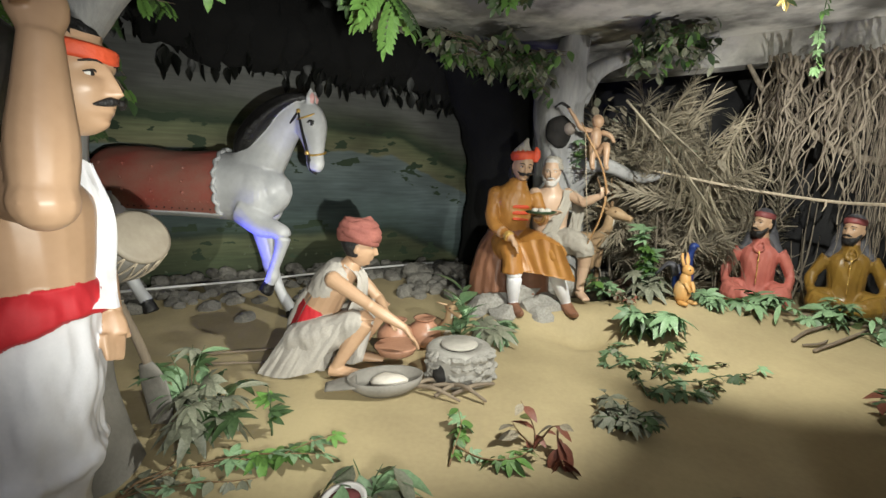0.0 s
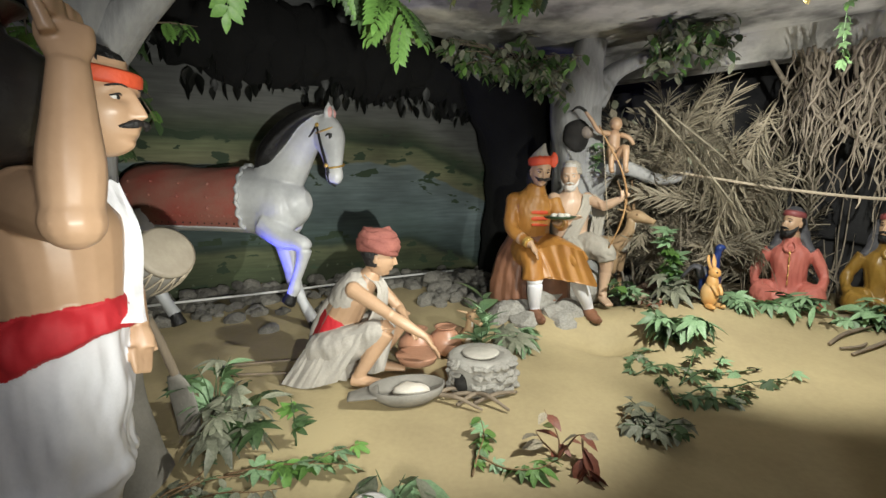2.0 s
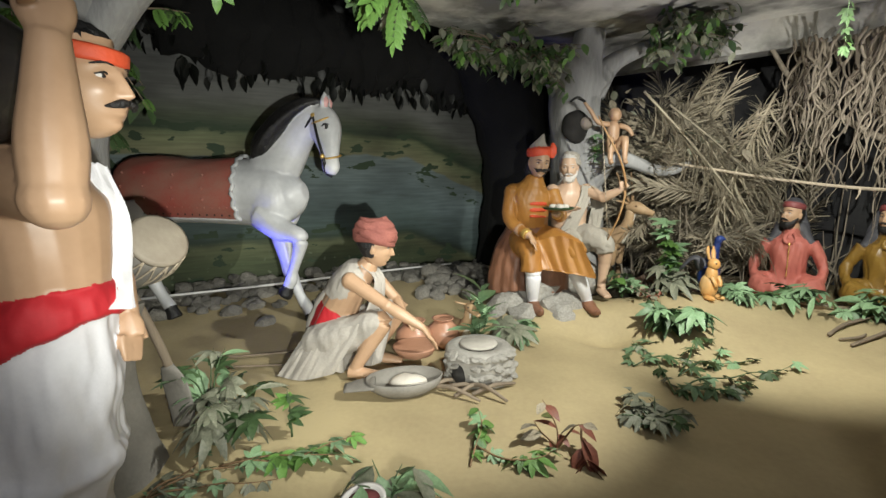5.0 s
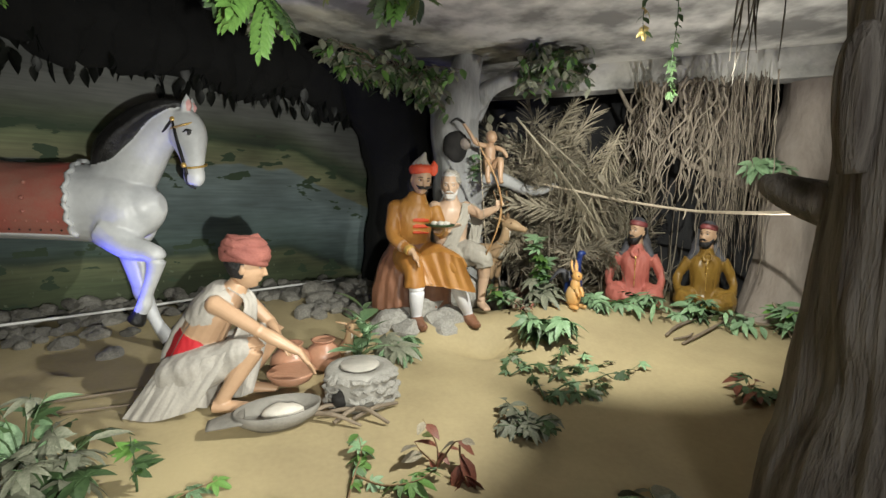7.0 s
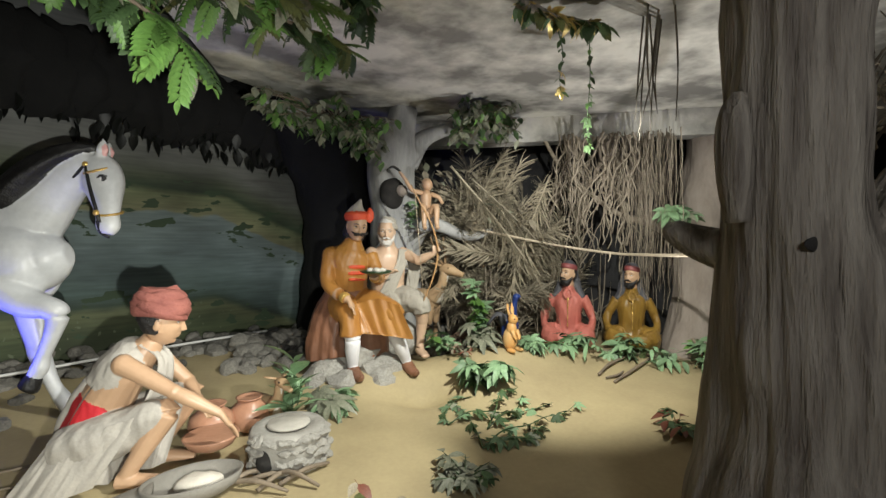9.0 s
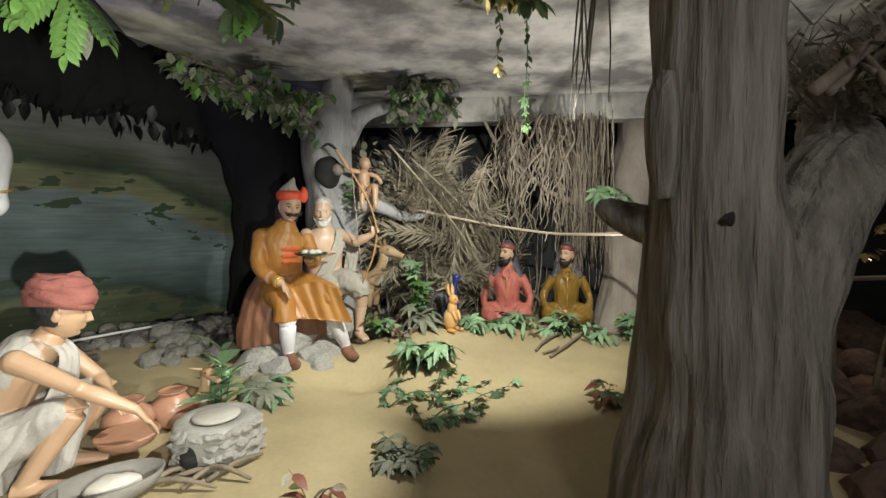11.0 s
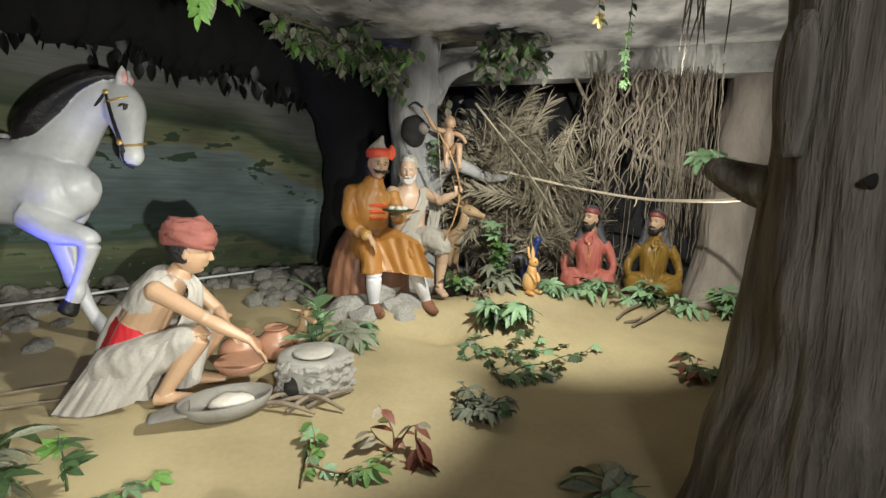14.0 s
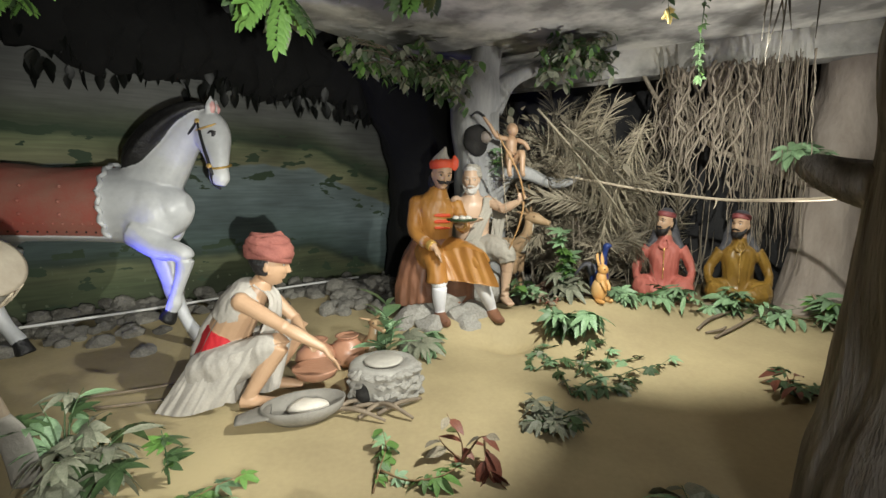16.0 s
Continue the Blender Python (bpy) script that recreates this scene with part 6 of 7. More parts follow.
# ---- drum, spade ----
def drum():
    t = thing("drum", (-1.32, 1.93, 0.98), "laced wooden drum with pale hide heads", "drum")
    m = Vector((0.78, -0.42, 0.46)).to_track_quat("Z", "Y").to_matrix()
    c = Vector((-1.31, 1.95, 1.225))
    bm = bmesh.new()
    lathe(bm, [(0.075, -0.20), (0.098, -0.14), (0.115, -0.06), (0.118, 0.0), (0.112, 0.06), (0.096, 0.13)], c, 0, 28, m)
    part("shell", bm, GREYWOOD, t)
    bm = bmesh.new()
    lathe(bm, [(0.096, 0.112), (0.108, 0.116), (0.108, 0.136), (0.094, 0.144), (0.0005, 0.138)], c, 0, 28, m)
    part("drumhead", bm, HIDE, t)
    for k in range(32):
        bm = bmesh.new()
        a = 2 * math.pi * (k // 2) / 16
        b = a + (0.32 if k % 2 else -0.32)
        tube(bm, [(*(c + m @ Vector((0.109 * math.cos(a), 0.109 * math.sin(a), 0.122))), 0.004), (*(c + m @ Vector((0.121 * math.cos((a + b) / 2), 0.121 * math.sin((a + b) / 2), 0.0))), 0.004), (*(c + m @ Vector((0.080 * math.cos(b), 0.080 * math.sin(b), -0.195))), 0.004)], 0, 5, 4)
        part("lace", bm, ROPE, t)
    s = thing("stump", (-1.42, 1.82, 0.3), "grey weathered stump under the drum", "stump")
    bm = bmesh.new()
    bark_tube(bm, [(-1.40, 1.80, 0.25, 0.23), (-1.42, 1.81, 0.5, 0.14), (-1.44, 1.83, 0.75, 0.105), (-1.42, 1.86, 0.95, 0.10), (-1.39, 1.88, 1.06, 0.09)], seg=24)
    part("trunk", bm, GREYWOOD, s)
    sp = thing("spade", (-1.27, 2.02, 0.45), "old spade with a wooden handle stuck in leaves", "spade")
    bm = bmesh.new()
    tube(bm, [(-1.36, 1.93, 1.06, 0.017), (-1.32, 1.98, 0.86, 0.018), (-1.29, 2.01, 0.70, 0.018)], 0, 10, 4)
    part("handle", bm, WOOD, sp)
    bm = bmesh.new()
    tube(bm, [(-1.30, 2.0, 0.73, 0.03, 0.015), (-1.285, 2.01, 0.66, 0.055, 0.012), (-1.27, 2.02, 0.54, 0.058, 0.008), (-1.265, 2.02, 0.44, 0.05, 0.004)], 0, 14, 4, up=(0, 1, 0.3))
    part("blade", bm, GREYWOOD, sp)


drum()


# ---- left entrance timber ----
for k, (x, y, r) in enumerate(((-2.02, 1.6, 0.08), (-1.84, 1.68, 0.07), (-1.66, 0.88, 0.09))):
    bm = bmesh.new()
    bark_tube(bm, [(x, y, 0.25, r * 1.1), (x + 0.01, y, 0.9, r), (x, y, 1.5, r * 1.05), (x - 0.01, y, 2.0 if k < 2 else 2.81, r)], seg=18, rib=0.10, freq=5)
    solid("timber_post", bm, OLDWOOD, (x, y, 0.25), "split brown timber post beside the carrier", "post", "timber posts")


# ---- right-hand thicket ----
def frond_mesh(seed):
    """A dry palm frond, two units long: midrib and drooping leaflets."""
    rng = random.Random(seed)
    bm = bmesh.new()
    tube(bm, [(0, 0, 0, 0.0085), (0, 0.5, 0.02, 0.007), (0, 1.0, 0.0, 0.0045), (0, 1.35, -0.08, 0.002)], 0, 6, 5)
    for k in range(80):
        t = 0.10 + 1.22 * k / 80
        sg = -1 if k % 2 else 1
        l = 0.34 * (1 - abs(t - 0.6) * 0.6) * rng.uniform(0.6, 1.1)
        d = Vector((sg * rng.uniform(0.15, 0.75), rng.uniform(0.6, 1.0), rng.uniform(-0.6, 0.2))).normalized()
        base, side = Vector((0, t, 0.0 if t < 1 else -0.2 * (t - 1))), d.cross(Vector((0, 0, 1))).normalized()
        rows = []
        for u, w in ((0, 0.003), (0.35, 0.0075), (0.75, 0.005), (1.0, 0.001)):
            p = base + d * (l * u) + Vector((0, 0, -0.25 * l * u * u))
            rows.append((bm.verts.new(p - side * w + Vector((0, 0, w * 0.5))), bm.verts.new(p), bm.verts.new(p + side * w + Vector((0, 0, w * 0.5)))))
        for a, b in zip(rows, rows[1:]):
            for q in (0, 1):
                bm.faces.new((a[q], a[q + 1], b[q + 1], b[q]))
    return mesh_from("palm_frond", bm, STRAW)


FRONDS = [frond_mesh(k) for k in range(4)]


def thicket():
    rng = random.Random(41)
    for k in range(165):
        s = rng.random()
        x = max(1.75, 1.66 + 1.54 * s + rng.gauss(0, 0.12))
        y = 4.85 - 0.45 * s + rng.gauss(0, 0.12)
        z = 0.55 + rng.uniform(0.0, 1.02) * (1.0 - 0.3 * s)
        ob = new("palm_frond", rng.choice(FRONDS))
        d = Vector((max(-0.9, rng.gauss(-0.5, 0.4)) if x > 2.1 else rng.uniform(-0.3, 0.5), rng.uniform(-0.5, 0.1) if x < 2.5 else rng.uniform(-0.05, 0.35), rng.uniform(-0.1, 0.9)))
        q = d.to_track_quat("Y", "Z").to_matrix().to_4x4()
        ob.matrix_basis = Matrix.Translation((x, y, z)) @ q @ Matrix.Rotation(rng.uniform(-1.5, 1.5), 4, "Y") @ Matrix.Scale(rng.uniform(0.6, 0.95), 4)
        tagged(ob, "dry grey-brown palm frond in a tangled thicket", "palm frond", "dry palm thicket")
    for x, y, z, dx, dz, k in ((1.52, 4.08, 2.22, 1.1, -1.3, 1.28), (1.75, 4.12, 2.12, 1.0, -0.9, 1.1), (2.0, 4.15, 1.95, 0.75, -1.3, 1.0), (2.62, 4.12, 2.2, -0.55, -1.2, 1.1)):
        ob = new("palm_frond", FRONDS[int(x * 7) % 4])
        q = Vector((dx, -0.12, dz)).to_track_quat("Y", "Z").to_matrix().to_4x4()
        ob.matrix_basis = Matrix.Translation((x, y, z)) @ q @ Matrix.Scale(k, 4)
        tagged(ob, "long tan palm frond leaning down across the thicket", "palm frond", "dry palm thicket")
    t = thing("dry_bush", (2.0, 4.7, 0.55), "tangled dry brown brushwood behind the soldiers", "bush")
    for k in range(55):
        bm = bmesh.new()
        x, y = rng.uniform(1.5, 3.6), rng.uniform(4.2, 4.7) - 0.0
        x, y = x, y - 0.28 * max(0, x - 2.6)
        z = ground_height(x, y)
        h = rng.uniform(0.4, 1.2)
        lean = rng.uniform(-0.5, 0.5)
        tube(bm, [(x, y, z, 0.009), (x + lean * 0.4, y + rng.uniform(-0.1, 0.1), z + h * 0.5, 0.007), (x + lean, y + rng.uniform(-0.2, 0.2), z + h, 0.003)], 0, 5, 4)
        part("branch", bm, ROOT, t)
    for k in range(230):
        x = rng.uniform(1.4, 2.4)
        put_leaf(t, rng.choice(("ovate_straw", "ovate_dust", "ovate_straw")), (x, 4.45 + rng.gauss(0, 0.15), rng.uniform(1.3, 2.25)), (rng.uniform(-1, 1), rng.uniform(-1, 0.2), rng.uniform(-1, 0.5)), 0.11, rng)


def hanging_roots():
    rng = random.Random(42)
    t = thing("hanging_roots", (3.2, 3.95, 2.6), "curtain of pale tangled roots hanging from the beam", "roots")
    # thick crooked roots in loose bunches, then a matted veil of thin ones
    bunches = [(rng.uniform(0.0, 0.62), rng.uniform(0.6, 1.6)) for _ in range(15)]
    for k in range(215):
        thin = k >= 95
        if thin:
            s, l = min(1.05, max(0.5, rng.gauss(0.80, 0.10))), rng.uniform(0.7, 1.75)
            r = rng.uniform(0.002, 0.0055)
        else:
            c, lc = bunches[k % 15]
            s, l = max(-0.03, c + rng.gauss(0, 0.022)), lc * rng.uniform(0.55, 1.1)
            r = rng.uniform(0.005, 0.014)
        off = rng.gauss(0, 0.07)
        x, y = 2.72 + 0.90 * s + off * 0.3, 4.16 - 0.62 * s + off - 0.04
        z0 = 2.57 + rng.uniform(-0.04, 0.05)
        pts, wx, wy = [], 0.0, 0.0
        n = 4 + int(l * 9)
        ph, am = rng.uniform(0, 6.28), 0.006 if thin else rng.uniform(0.01, 0.035)
        lean = 0.0 if thin else rng.gauss(0, 0.012)
        for i in range(n + 1):
            wx += rng.gauss(lean, 0.007 if thin else 0.022)
            wy += rng.gauss(0, 0.008 if thin else 0.020)
            pts.append((x + wx + am * math.sin(ph + i * 0.9), y + wy, z0 - l * i / n, r * (1 - 0.55 * i / n) * rng.uniform(0.85, 1.15)))
        bm = bmesh.new()
        tube(bm, pts, 0, 6, 3)
        part("root", bm, ROOT if rng.random() < 0.7 else ROOTDARK, t)
        if not thin and rng.random() < 0.45:
            a = pts[len(pts) // 2]
            d = rng.choice((-1, 1)) * rng.uniform(0.04, 0.12)
            bm = bmesh.new()
            tube(bm, [(*a[:3], r * 0.7), (a[0] + d * 0.7, a[1], a[2] - 0.08, r * 0.6), (a[0] + d, a[1] + 0.02, a[2] - rng.uniform(0.18, 0.4), r * 0.3)], 0, 6, 4)
            part("root", bm, ROOT, t)
    # a crooked root across the curtain
    bm = bmesh.new()
    bark_tube(bm, [(2.62, 4.24, 2.6, 0.016), (2.78, 4.16, 2.3, 0.02), (3.0, 4.02, 2.05, 0.022), (3.3, 3.85, 1.8, 0.026), (3.7, 3.7, 1.7, 0.035)], seg=12)
    part("thick_root", bm, ROOT, t)


def pale_tree():
    t = thing("tree", (4.0, 3.5, 0.45), "pale pinkish cement tree with aerial roots", "tree")
    bm = bmesh.new()
    bark_tube(bm, [(3.95, 3.45, 0.3, 0.40), (3.98, 3.48, 0.8, 0.28), (4.0, 3.5, 1.3, 0.25), (4.05, 3.52, 1.8, 0.25), (4.15, 3.55, 2.3, 0.24), (4.25, 3.5, 2.82, 0.30)])
    part("trunk", bm, PALEBARK, t)
    bm = bmesh.new()
    bark_tube(bm, [(3.95, 3.45, 1.55, 0.16), (3.72, 3.6, 1.66, 0.10), (3.5, 3.75, 1.78, 0.07)], seg=16)
    part("limb", bm, PALEBARK, t)
    rng = random.Random(44)
    cloud_of_leaves(t, [(3.62, 3.4, 1.83, 0.16, 0.15, 0.1)], ["palmate_dust", "lobed_mint", "palmate_mint"], 14, 0.17, rng, root=(3.75, 3.5, 1.75))
    cloud_of_leaves(t, [(4.2, 3.1, 2.2, 0.12, 0.12, 0.2)], ["lobed_dark"], 10, 0.15, rng, root=(4.2, 3.3, 2.4))


def barrier_rope():
    t = thing("rope", (2.6, 3.6, 1.45), "slack natural rope strung between the trees", "rope")
    bm = bmesh.new()
    tube(bm, [(1.72, 4.18, 1.66, 0.010), (2.1, 4.02, 1.58, 0.011), (2.55, 3.86, 1.49, 0.011), (3.0, 3.62, 1.42, 0.012), (3.0, 3.2, 1.42, 0.012), (2.75, 2.6, 1.44, 0.012), (2.34, 2.09, 1.465, 0.012), (1.72, 1.36, 1.50, 0.012)], 0, 8, 8)
    part("line", bm, ROPE, t)
    bm = bmesh.new()
    tube(bm, [(2.98, 3.64, 1.42, 0.01), (2.96, 3.62, 1.38, 0.006), (2.94, 3.62, 1.34, 0.003)], 0, 6, 3)
    part("knot", bm, ROPE, t)


thicket(), hanging_roots(), pale_tree(), barrier_rope()


# ---- sticks on the mound ----
def stick(pts, label, r=0.0125, mat=WOOD, name="stick", group="sticks on the mound"):
    bm = bmesh.new()
    rows = [(x, y, ground_height(x, y) + dz, r * k) for x, y, dz, k in pts]
    tube(bm, rows, 0, 8, 5, rough=0.25)
    solid(name, bm, mat, rows[0][:3], label, "stick", group)


stick([(2.05, 3.55, 0.02, 0.8), (2.8, 3.42, 0.03, 1.1), (3.6, 3.20, 0.03, 1.0), (3.95, 3.05, 0.02, 0.8)], "long grey wooden pole lying on the sand")
stick([(2.42, 3.10, 0.02, 0.9), (2.6, 3.2, 0.03, 1.0), (2.95, 3.34, 0.03, 0.8)], "forked grey branch lying on the sand")
stick([(2.47, 2.98, 0.02, 0.9), (2.75, 3.1, 0.03, 1.0), (3.1, 3.26, 0.03, 0.8)], "grey branch lying beside the pole")
stick([(2.45, 3.05, 0.02, 0.6), (2.58, 3.06, 0.03, 0.8), (2.68, 3.12, 0.02, 0.5)], "short grey twig on the sand")
stick([(3.52, 3.0, 0.01, 0.9), (3.50, 3.06, 0.13, 1.0), (3.46, 3.14, 0.26, 0.8)], "short stake standing in the sand")
stick([(-1.55, 2.85, 0.015, 0.5), (-1.2, 2.92, 0.02, 0.6), (-0.98, 3.0, 0.015, 0.4)], "thin dry stick lying on the sand", 0.012)
stick([(-1.5, 2.72, 0.012, 0.5), (-1.3, 2.71, 0.02, 0.6), (-1.05, 2.75, 0.012, 0.4)], "thin dry twig lying on the sand", 0.012)


# ---- plants on the ground ----
def plant(name, at, label, stems, kinds, size, seed, stem=LEAFDARK, category="plant", group="", r=0.005, droop=0.4, per=6, tip=0.25):
    """Stems: rows of points relative to the plant's base."""
    rng = random.Random(seed)
    at = Vector((at[0], at[1], ground_height(at[0], at[1])))
    t = thing(name, at, label, category, group)
    for pts in stems:
        sprig(t, [tuple(at + Vector(p)) for p in pts], kinds, per, size, rng, stem, r, droop, tip=tip)
    return t


def rosette(at, n, height, spread, seed, lean=(0, 0)):
    rng = random.Random(seed)
    out = []
    for k in range(n):
        a = 2 * math.pi * (k + rng.random() * 0.6) / n
        s, h = spread * rng.uniform(0.6, 1.1), height * rng.uniform(0.6, 1.1)
        out.append([(0, 0, 0), (s * 0.4 * math.cos(a) + lean[0] * 0.4, s * 0.4 * math.sin(a) + lean[1] * 0.4, h * 0.7), (s * math.cos(a) + lean[0], s * math.sin(a) + lean[1], h)])
    return out


def creeper(length, yaw, seed, wander=0.35, lift=0.05):
    rng = random.Random(seed)
    out, x, y, a = [(0, 0, 0.01)], 0.0, 0.0, radians(yaw)
    for k in range(5):
        a += rng.uniform(-wander, wander)
        x, y = x + length / 5 * math.cos(a), y + length / 5 * math.sin(a)
        out.append((x, y, lift * rng.uniform(0.4, 1.2)))
    return [out]


plant("tall_plant", (0.10, 3.02), "upright mint green artificial plant beside the hearth", [[(0, 0, 0), (0.0, 0, 0.22), (0.02, 0, 0.42)], [(0, 0, 0), (0.03, -0.02, 0.15), (0.05, -0.03, 0.3)], [(0, 0, 0), (-0.03, -0.02, 0.12), (-0.05, -0.03, 0.24)]], ["broad_mint", "lance_mint"], 0.18, 51, per=9, droop=-0.4)
plant("leafy_plant", (0.36, 3.2), "low dusty green palm-leaved plant on the sand", rosette(0, 6, 0.10, 0.16, 52), ["palmate_dust", "palmate_mint", "lance_mint"], 0.16, 52, per=3)
plant("leafy_plant", (1.36, 3.18), "drooping dark green plant on the sandy slope", rosette(0, 7, 0.20, 0.14, 53), ["palmate_dark", "lance_dust", "palmate_mint", "lance_mint"], 0.16, 53, per=3, droop=0.9)
plant("leafy_plant", (1.52, 3.12), "dusty mint green plant on the sandy slope", rosette(0, 5, 0.20, 0.10, 54), ["palmate_mint", "broad_mint"], 0.16, 54, per=3, droop=0.8)
plant("creeper", (1.08, 2.42), "dark green ivy creeper trailing over the sand", creeper(0.9, 40, 55) + creeper(0.75, 62, 56) + creeper(0.5, 25, 57), ["lobed_dark", "lobed_dust", "lobed_mint", "lobed_dark"], 0.085, 55, per=11, tip=0.05)
plant("creeper", (1.2, 2.62), "ivy creeper with star-shaped leaves on the mound", creeper(0.95, 45, 58, 0.3, 0.10) + creeper(0.8, 30, 59, 0.3, 0.06), ["lobed_dark", "lobed_mint", "lobed_dark"], 0.085, 58, per=10, tip=0.1)
plant("creeper", (1.0, 2.75), "trailing ivy with scattered star-shaped leaves", creeper(0.8, 15, 156, 0.5, 0.05) + creeper(0.6, 75, 157, 0.5, 0.05), ["lobed_dark", "lobed_mint", "lobed_dust"], 0.08, 155, per=9, tip=0.05)
plant("leafy_plant", (0.86, 2.16), "grey-green plant lying at the edge of the path", rosette(0, 8, 0.10, 0.16, 60), ["broad_dust", "ovate_dust", "lance_dust", "lobed_dust", "ovate_dark"], 0.085, 60, per=9)
plant("red_leaved_branch", (0.36, 1.92), "fallen branch with wine red and olive leaves", [[(0, 0, 0.01), (0.0, 0.05, 0.08), (-0.05, 0.10, 0.17)], [(0, 0, 0.01), (0.06, 0.0, 0.10), (0.09, -0.03, 0.13)], [(0, 0, 0.01), (-0.06, 0.04, 0.05), (-0.09, 0.06, 0.09)]], ["broad_red", "broad_olive", "broad_red", "ovate_straw"], 0.085, 61, stem=OLDWOOD, per=5)
plant("red_leaved_branch", (0.41, 1.83), "drooping cluster of wine red leaves on sand", [[(0.02, 0.02, 0.14), (0.02, 0, 0.08), (0.03, -0.06, 0.03)]], ["broad_red", "ovate_red"], 0.125, 62, stem=OLDWOOD, per=12, droop=0.9)
plant("creeper", (0.02, 1.92), "bright green vine curled on the sand", [[(-0.03, -0.12, 0.01), (0.0, 0.0, 0.03), (0.03, 0.10, 0.05), (0.02, 0.2, 0.08)], [(0.0, 0.0, 0.02), (0.10, -0.10, 0.03), (0.22, -0.13, 0.05), (0.32, -0.08, 0.06)]], ["lobed_bright", "lobed_mint", "ovate_bright"], 0.085, 63, stem=OLDWOOD, per=13, tip=0.15)
plant("leafy_plant", (-1.20, 2.12), "leafy mint and dark green plant beside the spade", rosette(0, 8, 0.30, 0.18, 64), ["broad_mint", "lance_mint", "lobed_dark", "palmate_dust"], 0.12, 64, per=5)
plant("leafy_plant", (-1.02, 1.95), "broad drooping palm-leaved plant near the stump", rosette(0, 7, 0.24, 0.16, 65), ["palmate_dust", "lance_dust", "palmate_dust", "palmate_dark"], 0.135, 65, per=3, droop=0.6)
plant("creeper", (-1.22, 1.62), "dusty green cut branch lying on the sand", creeper(0.5, 40, 66) + creeper(0.45, 62, 67) + creeper(0.6, 20, 68), ["ovate_dust", "lobed_mint", "ovate_dust"], 0.075, 66, stem=OLDWOOD, per=18, tip=0.1)
plant("creeper", (-1.0, 1.80), "ivy with dark star-shaped leaves on the sand", creeper(0.5, 5, 69) + creeper(0.55, -12, 70), ["lobed_dark", "lobed_mint", "lobed_bright"], 0.10, 69, stem=OLDWOOD, per=11, tip=0.2)
plant("sprout", (-0.78, 2.0), "single upright green ivy sprig on the sand", [[(0, 0, 0), (0.0, 0, 0.1), (-0.01, 0.0, 0.22)]], ["lobed_bright", "lobed_dark"], 0.10, 71, per=6, tip=0.3)
plant("leafy_plant", (-0.30, 1.56), "grey-green broad-leaved plant near the front edge", rosette(0, 7, 0.16, 0.11, 72), ["broad_mint", "broad_dust"], 0.17, 72, per=3, droop=0.7)
plant("leafy_plant", (1.06, 1.46), "grey broad-leaved plant beside the big trunk", rosette(0, 6, 0.12, 0.12, 73), ["broad_dust", "broad_mint"], 0.17, 73, per=3)
plant("red_leaved_branch", (2.28, 2.22), "small plant with wine red leaves on the sand", rosette(0, 5, 0.12, 0.14, 74), ["broad_red", "lobed_dark"], 0.11, 74, stem=OLDWOOD, per=4)
plant("leafy_plant", (3.62, 3.05), "bright green leafy plant beside the pale tree", rosette(0, 7, 0.24, 0.16, 75), ["palmate_mint", "lobed_bright", "broad_mint"], 0.19, 75, per=4)
plant("creeper", (2.02, 3.48), "mint green leaves in front of the red soldier", creeper(0.6, -6, 76) + rosette(0, 3, 0.1, 0.1, 77), ["lobed_mint", "palmate_mint", "lance_mint"], 0.13, 76, per=7, tip=0.1)
plant("creeper", (2.62, 3.36), "scattered green leaves in front of the soldiers", creeper(0.75, -12, 78) + creeper(0.5, 10, 79), ["broad_mint", "lobed_dark", "palmate_mint"], 0.13, 78, per=7, tip=0.1)
plant("creeper", (2.95, 3.22), "leafy twig lying over the poles", creeper(0.5, -15, 80), ["broad_mint", "lance_dark"], 0.14, 80, per=10, tip=0.1)
plant("climbing_vine", (1.66, 3.80), "bright green vine climbing beside the deer", [[(0, 0, 0.0), (0.02, 0, 0.3), (-0.02, 0.02, 0.62)], [(0.03, 0, 0.0), (0.06, 0, 0.2), (0.05, 0.02, 0.4)]], ["lobed_bright", "lobed_mint", "lobed_bright"], 0.13, 81, per=24, tip=0.1)
plant("leafy_plant", (1.66, 3.68), "dusty green plant in front of the stones", rosette(0, 6, 0.18, 0.16, 82), ["lobed_mint", "palmate_dust"], 0.15, 82, per=3)
plant("leafy_plant", (1.3, 3.78), "green leaves at the old man's feet", rosette(0, 7, 0.22, 0.16, 83), ["lobed_mint", "lance_dark", "ovate_bright"], 0.12, 83, per=4)
plant("climbing_vine", (1.16, 4.2), "green ivy leaves on the trunk", [[(0.0, 0, 1.18), (0.03, 0, 1.3), (0.0, 0.0, 1.42)]], ["lobed_bright", "lobed_mint"], 0.10, 84, per=9, tip=0.0)
plant("flowering_plant", (1.42, 3.56), "small pale pink flowers at the mound's edge", rosette(0, 7, 0.08, 0.14, 85), ["ovate_straw", "ovate_dust", "broad_red"], 0.05, 85, per=8)

bowl = thing("dish", (-0.36, 1.50, 0.44), "pale plastic dish with a red-brown hollow under the plant", "dish")
tilt = Euler((radians(30), radians(-16), 0)).to_matrix()
bm = bmesh.new()
lathe(bm, [(0.03, 0.0), (0.06, 0.012), (0.074, 0.034), (0.078, 0.037), (0.066, 0.036), (0.052, 0.020)], (-0.36, 1.50, 0.465), 0, 32, tilt @ Matrix.Diagonal((1.1, 0.8, 1)))
part("shell", bm, EYEWHITE, bowl)
bm = bmesh.new()
lathe(bm, [(0.0005, 0.0215), (0.054, 0.0215), (0.060, 0.026), (0.0005, 0.0255)], (-0.36, 1.50, 0.465), 0, 28, tilt @ Matrix.Diagonal((1.1, 0.8, 1)))
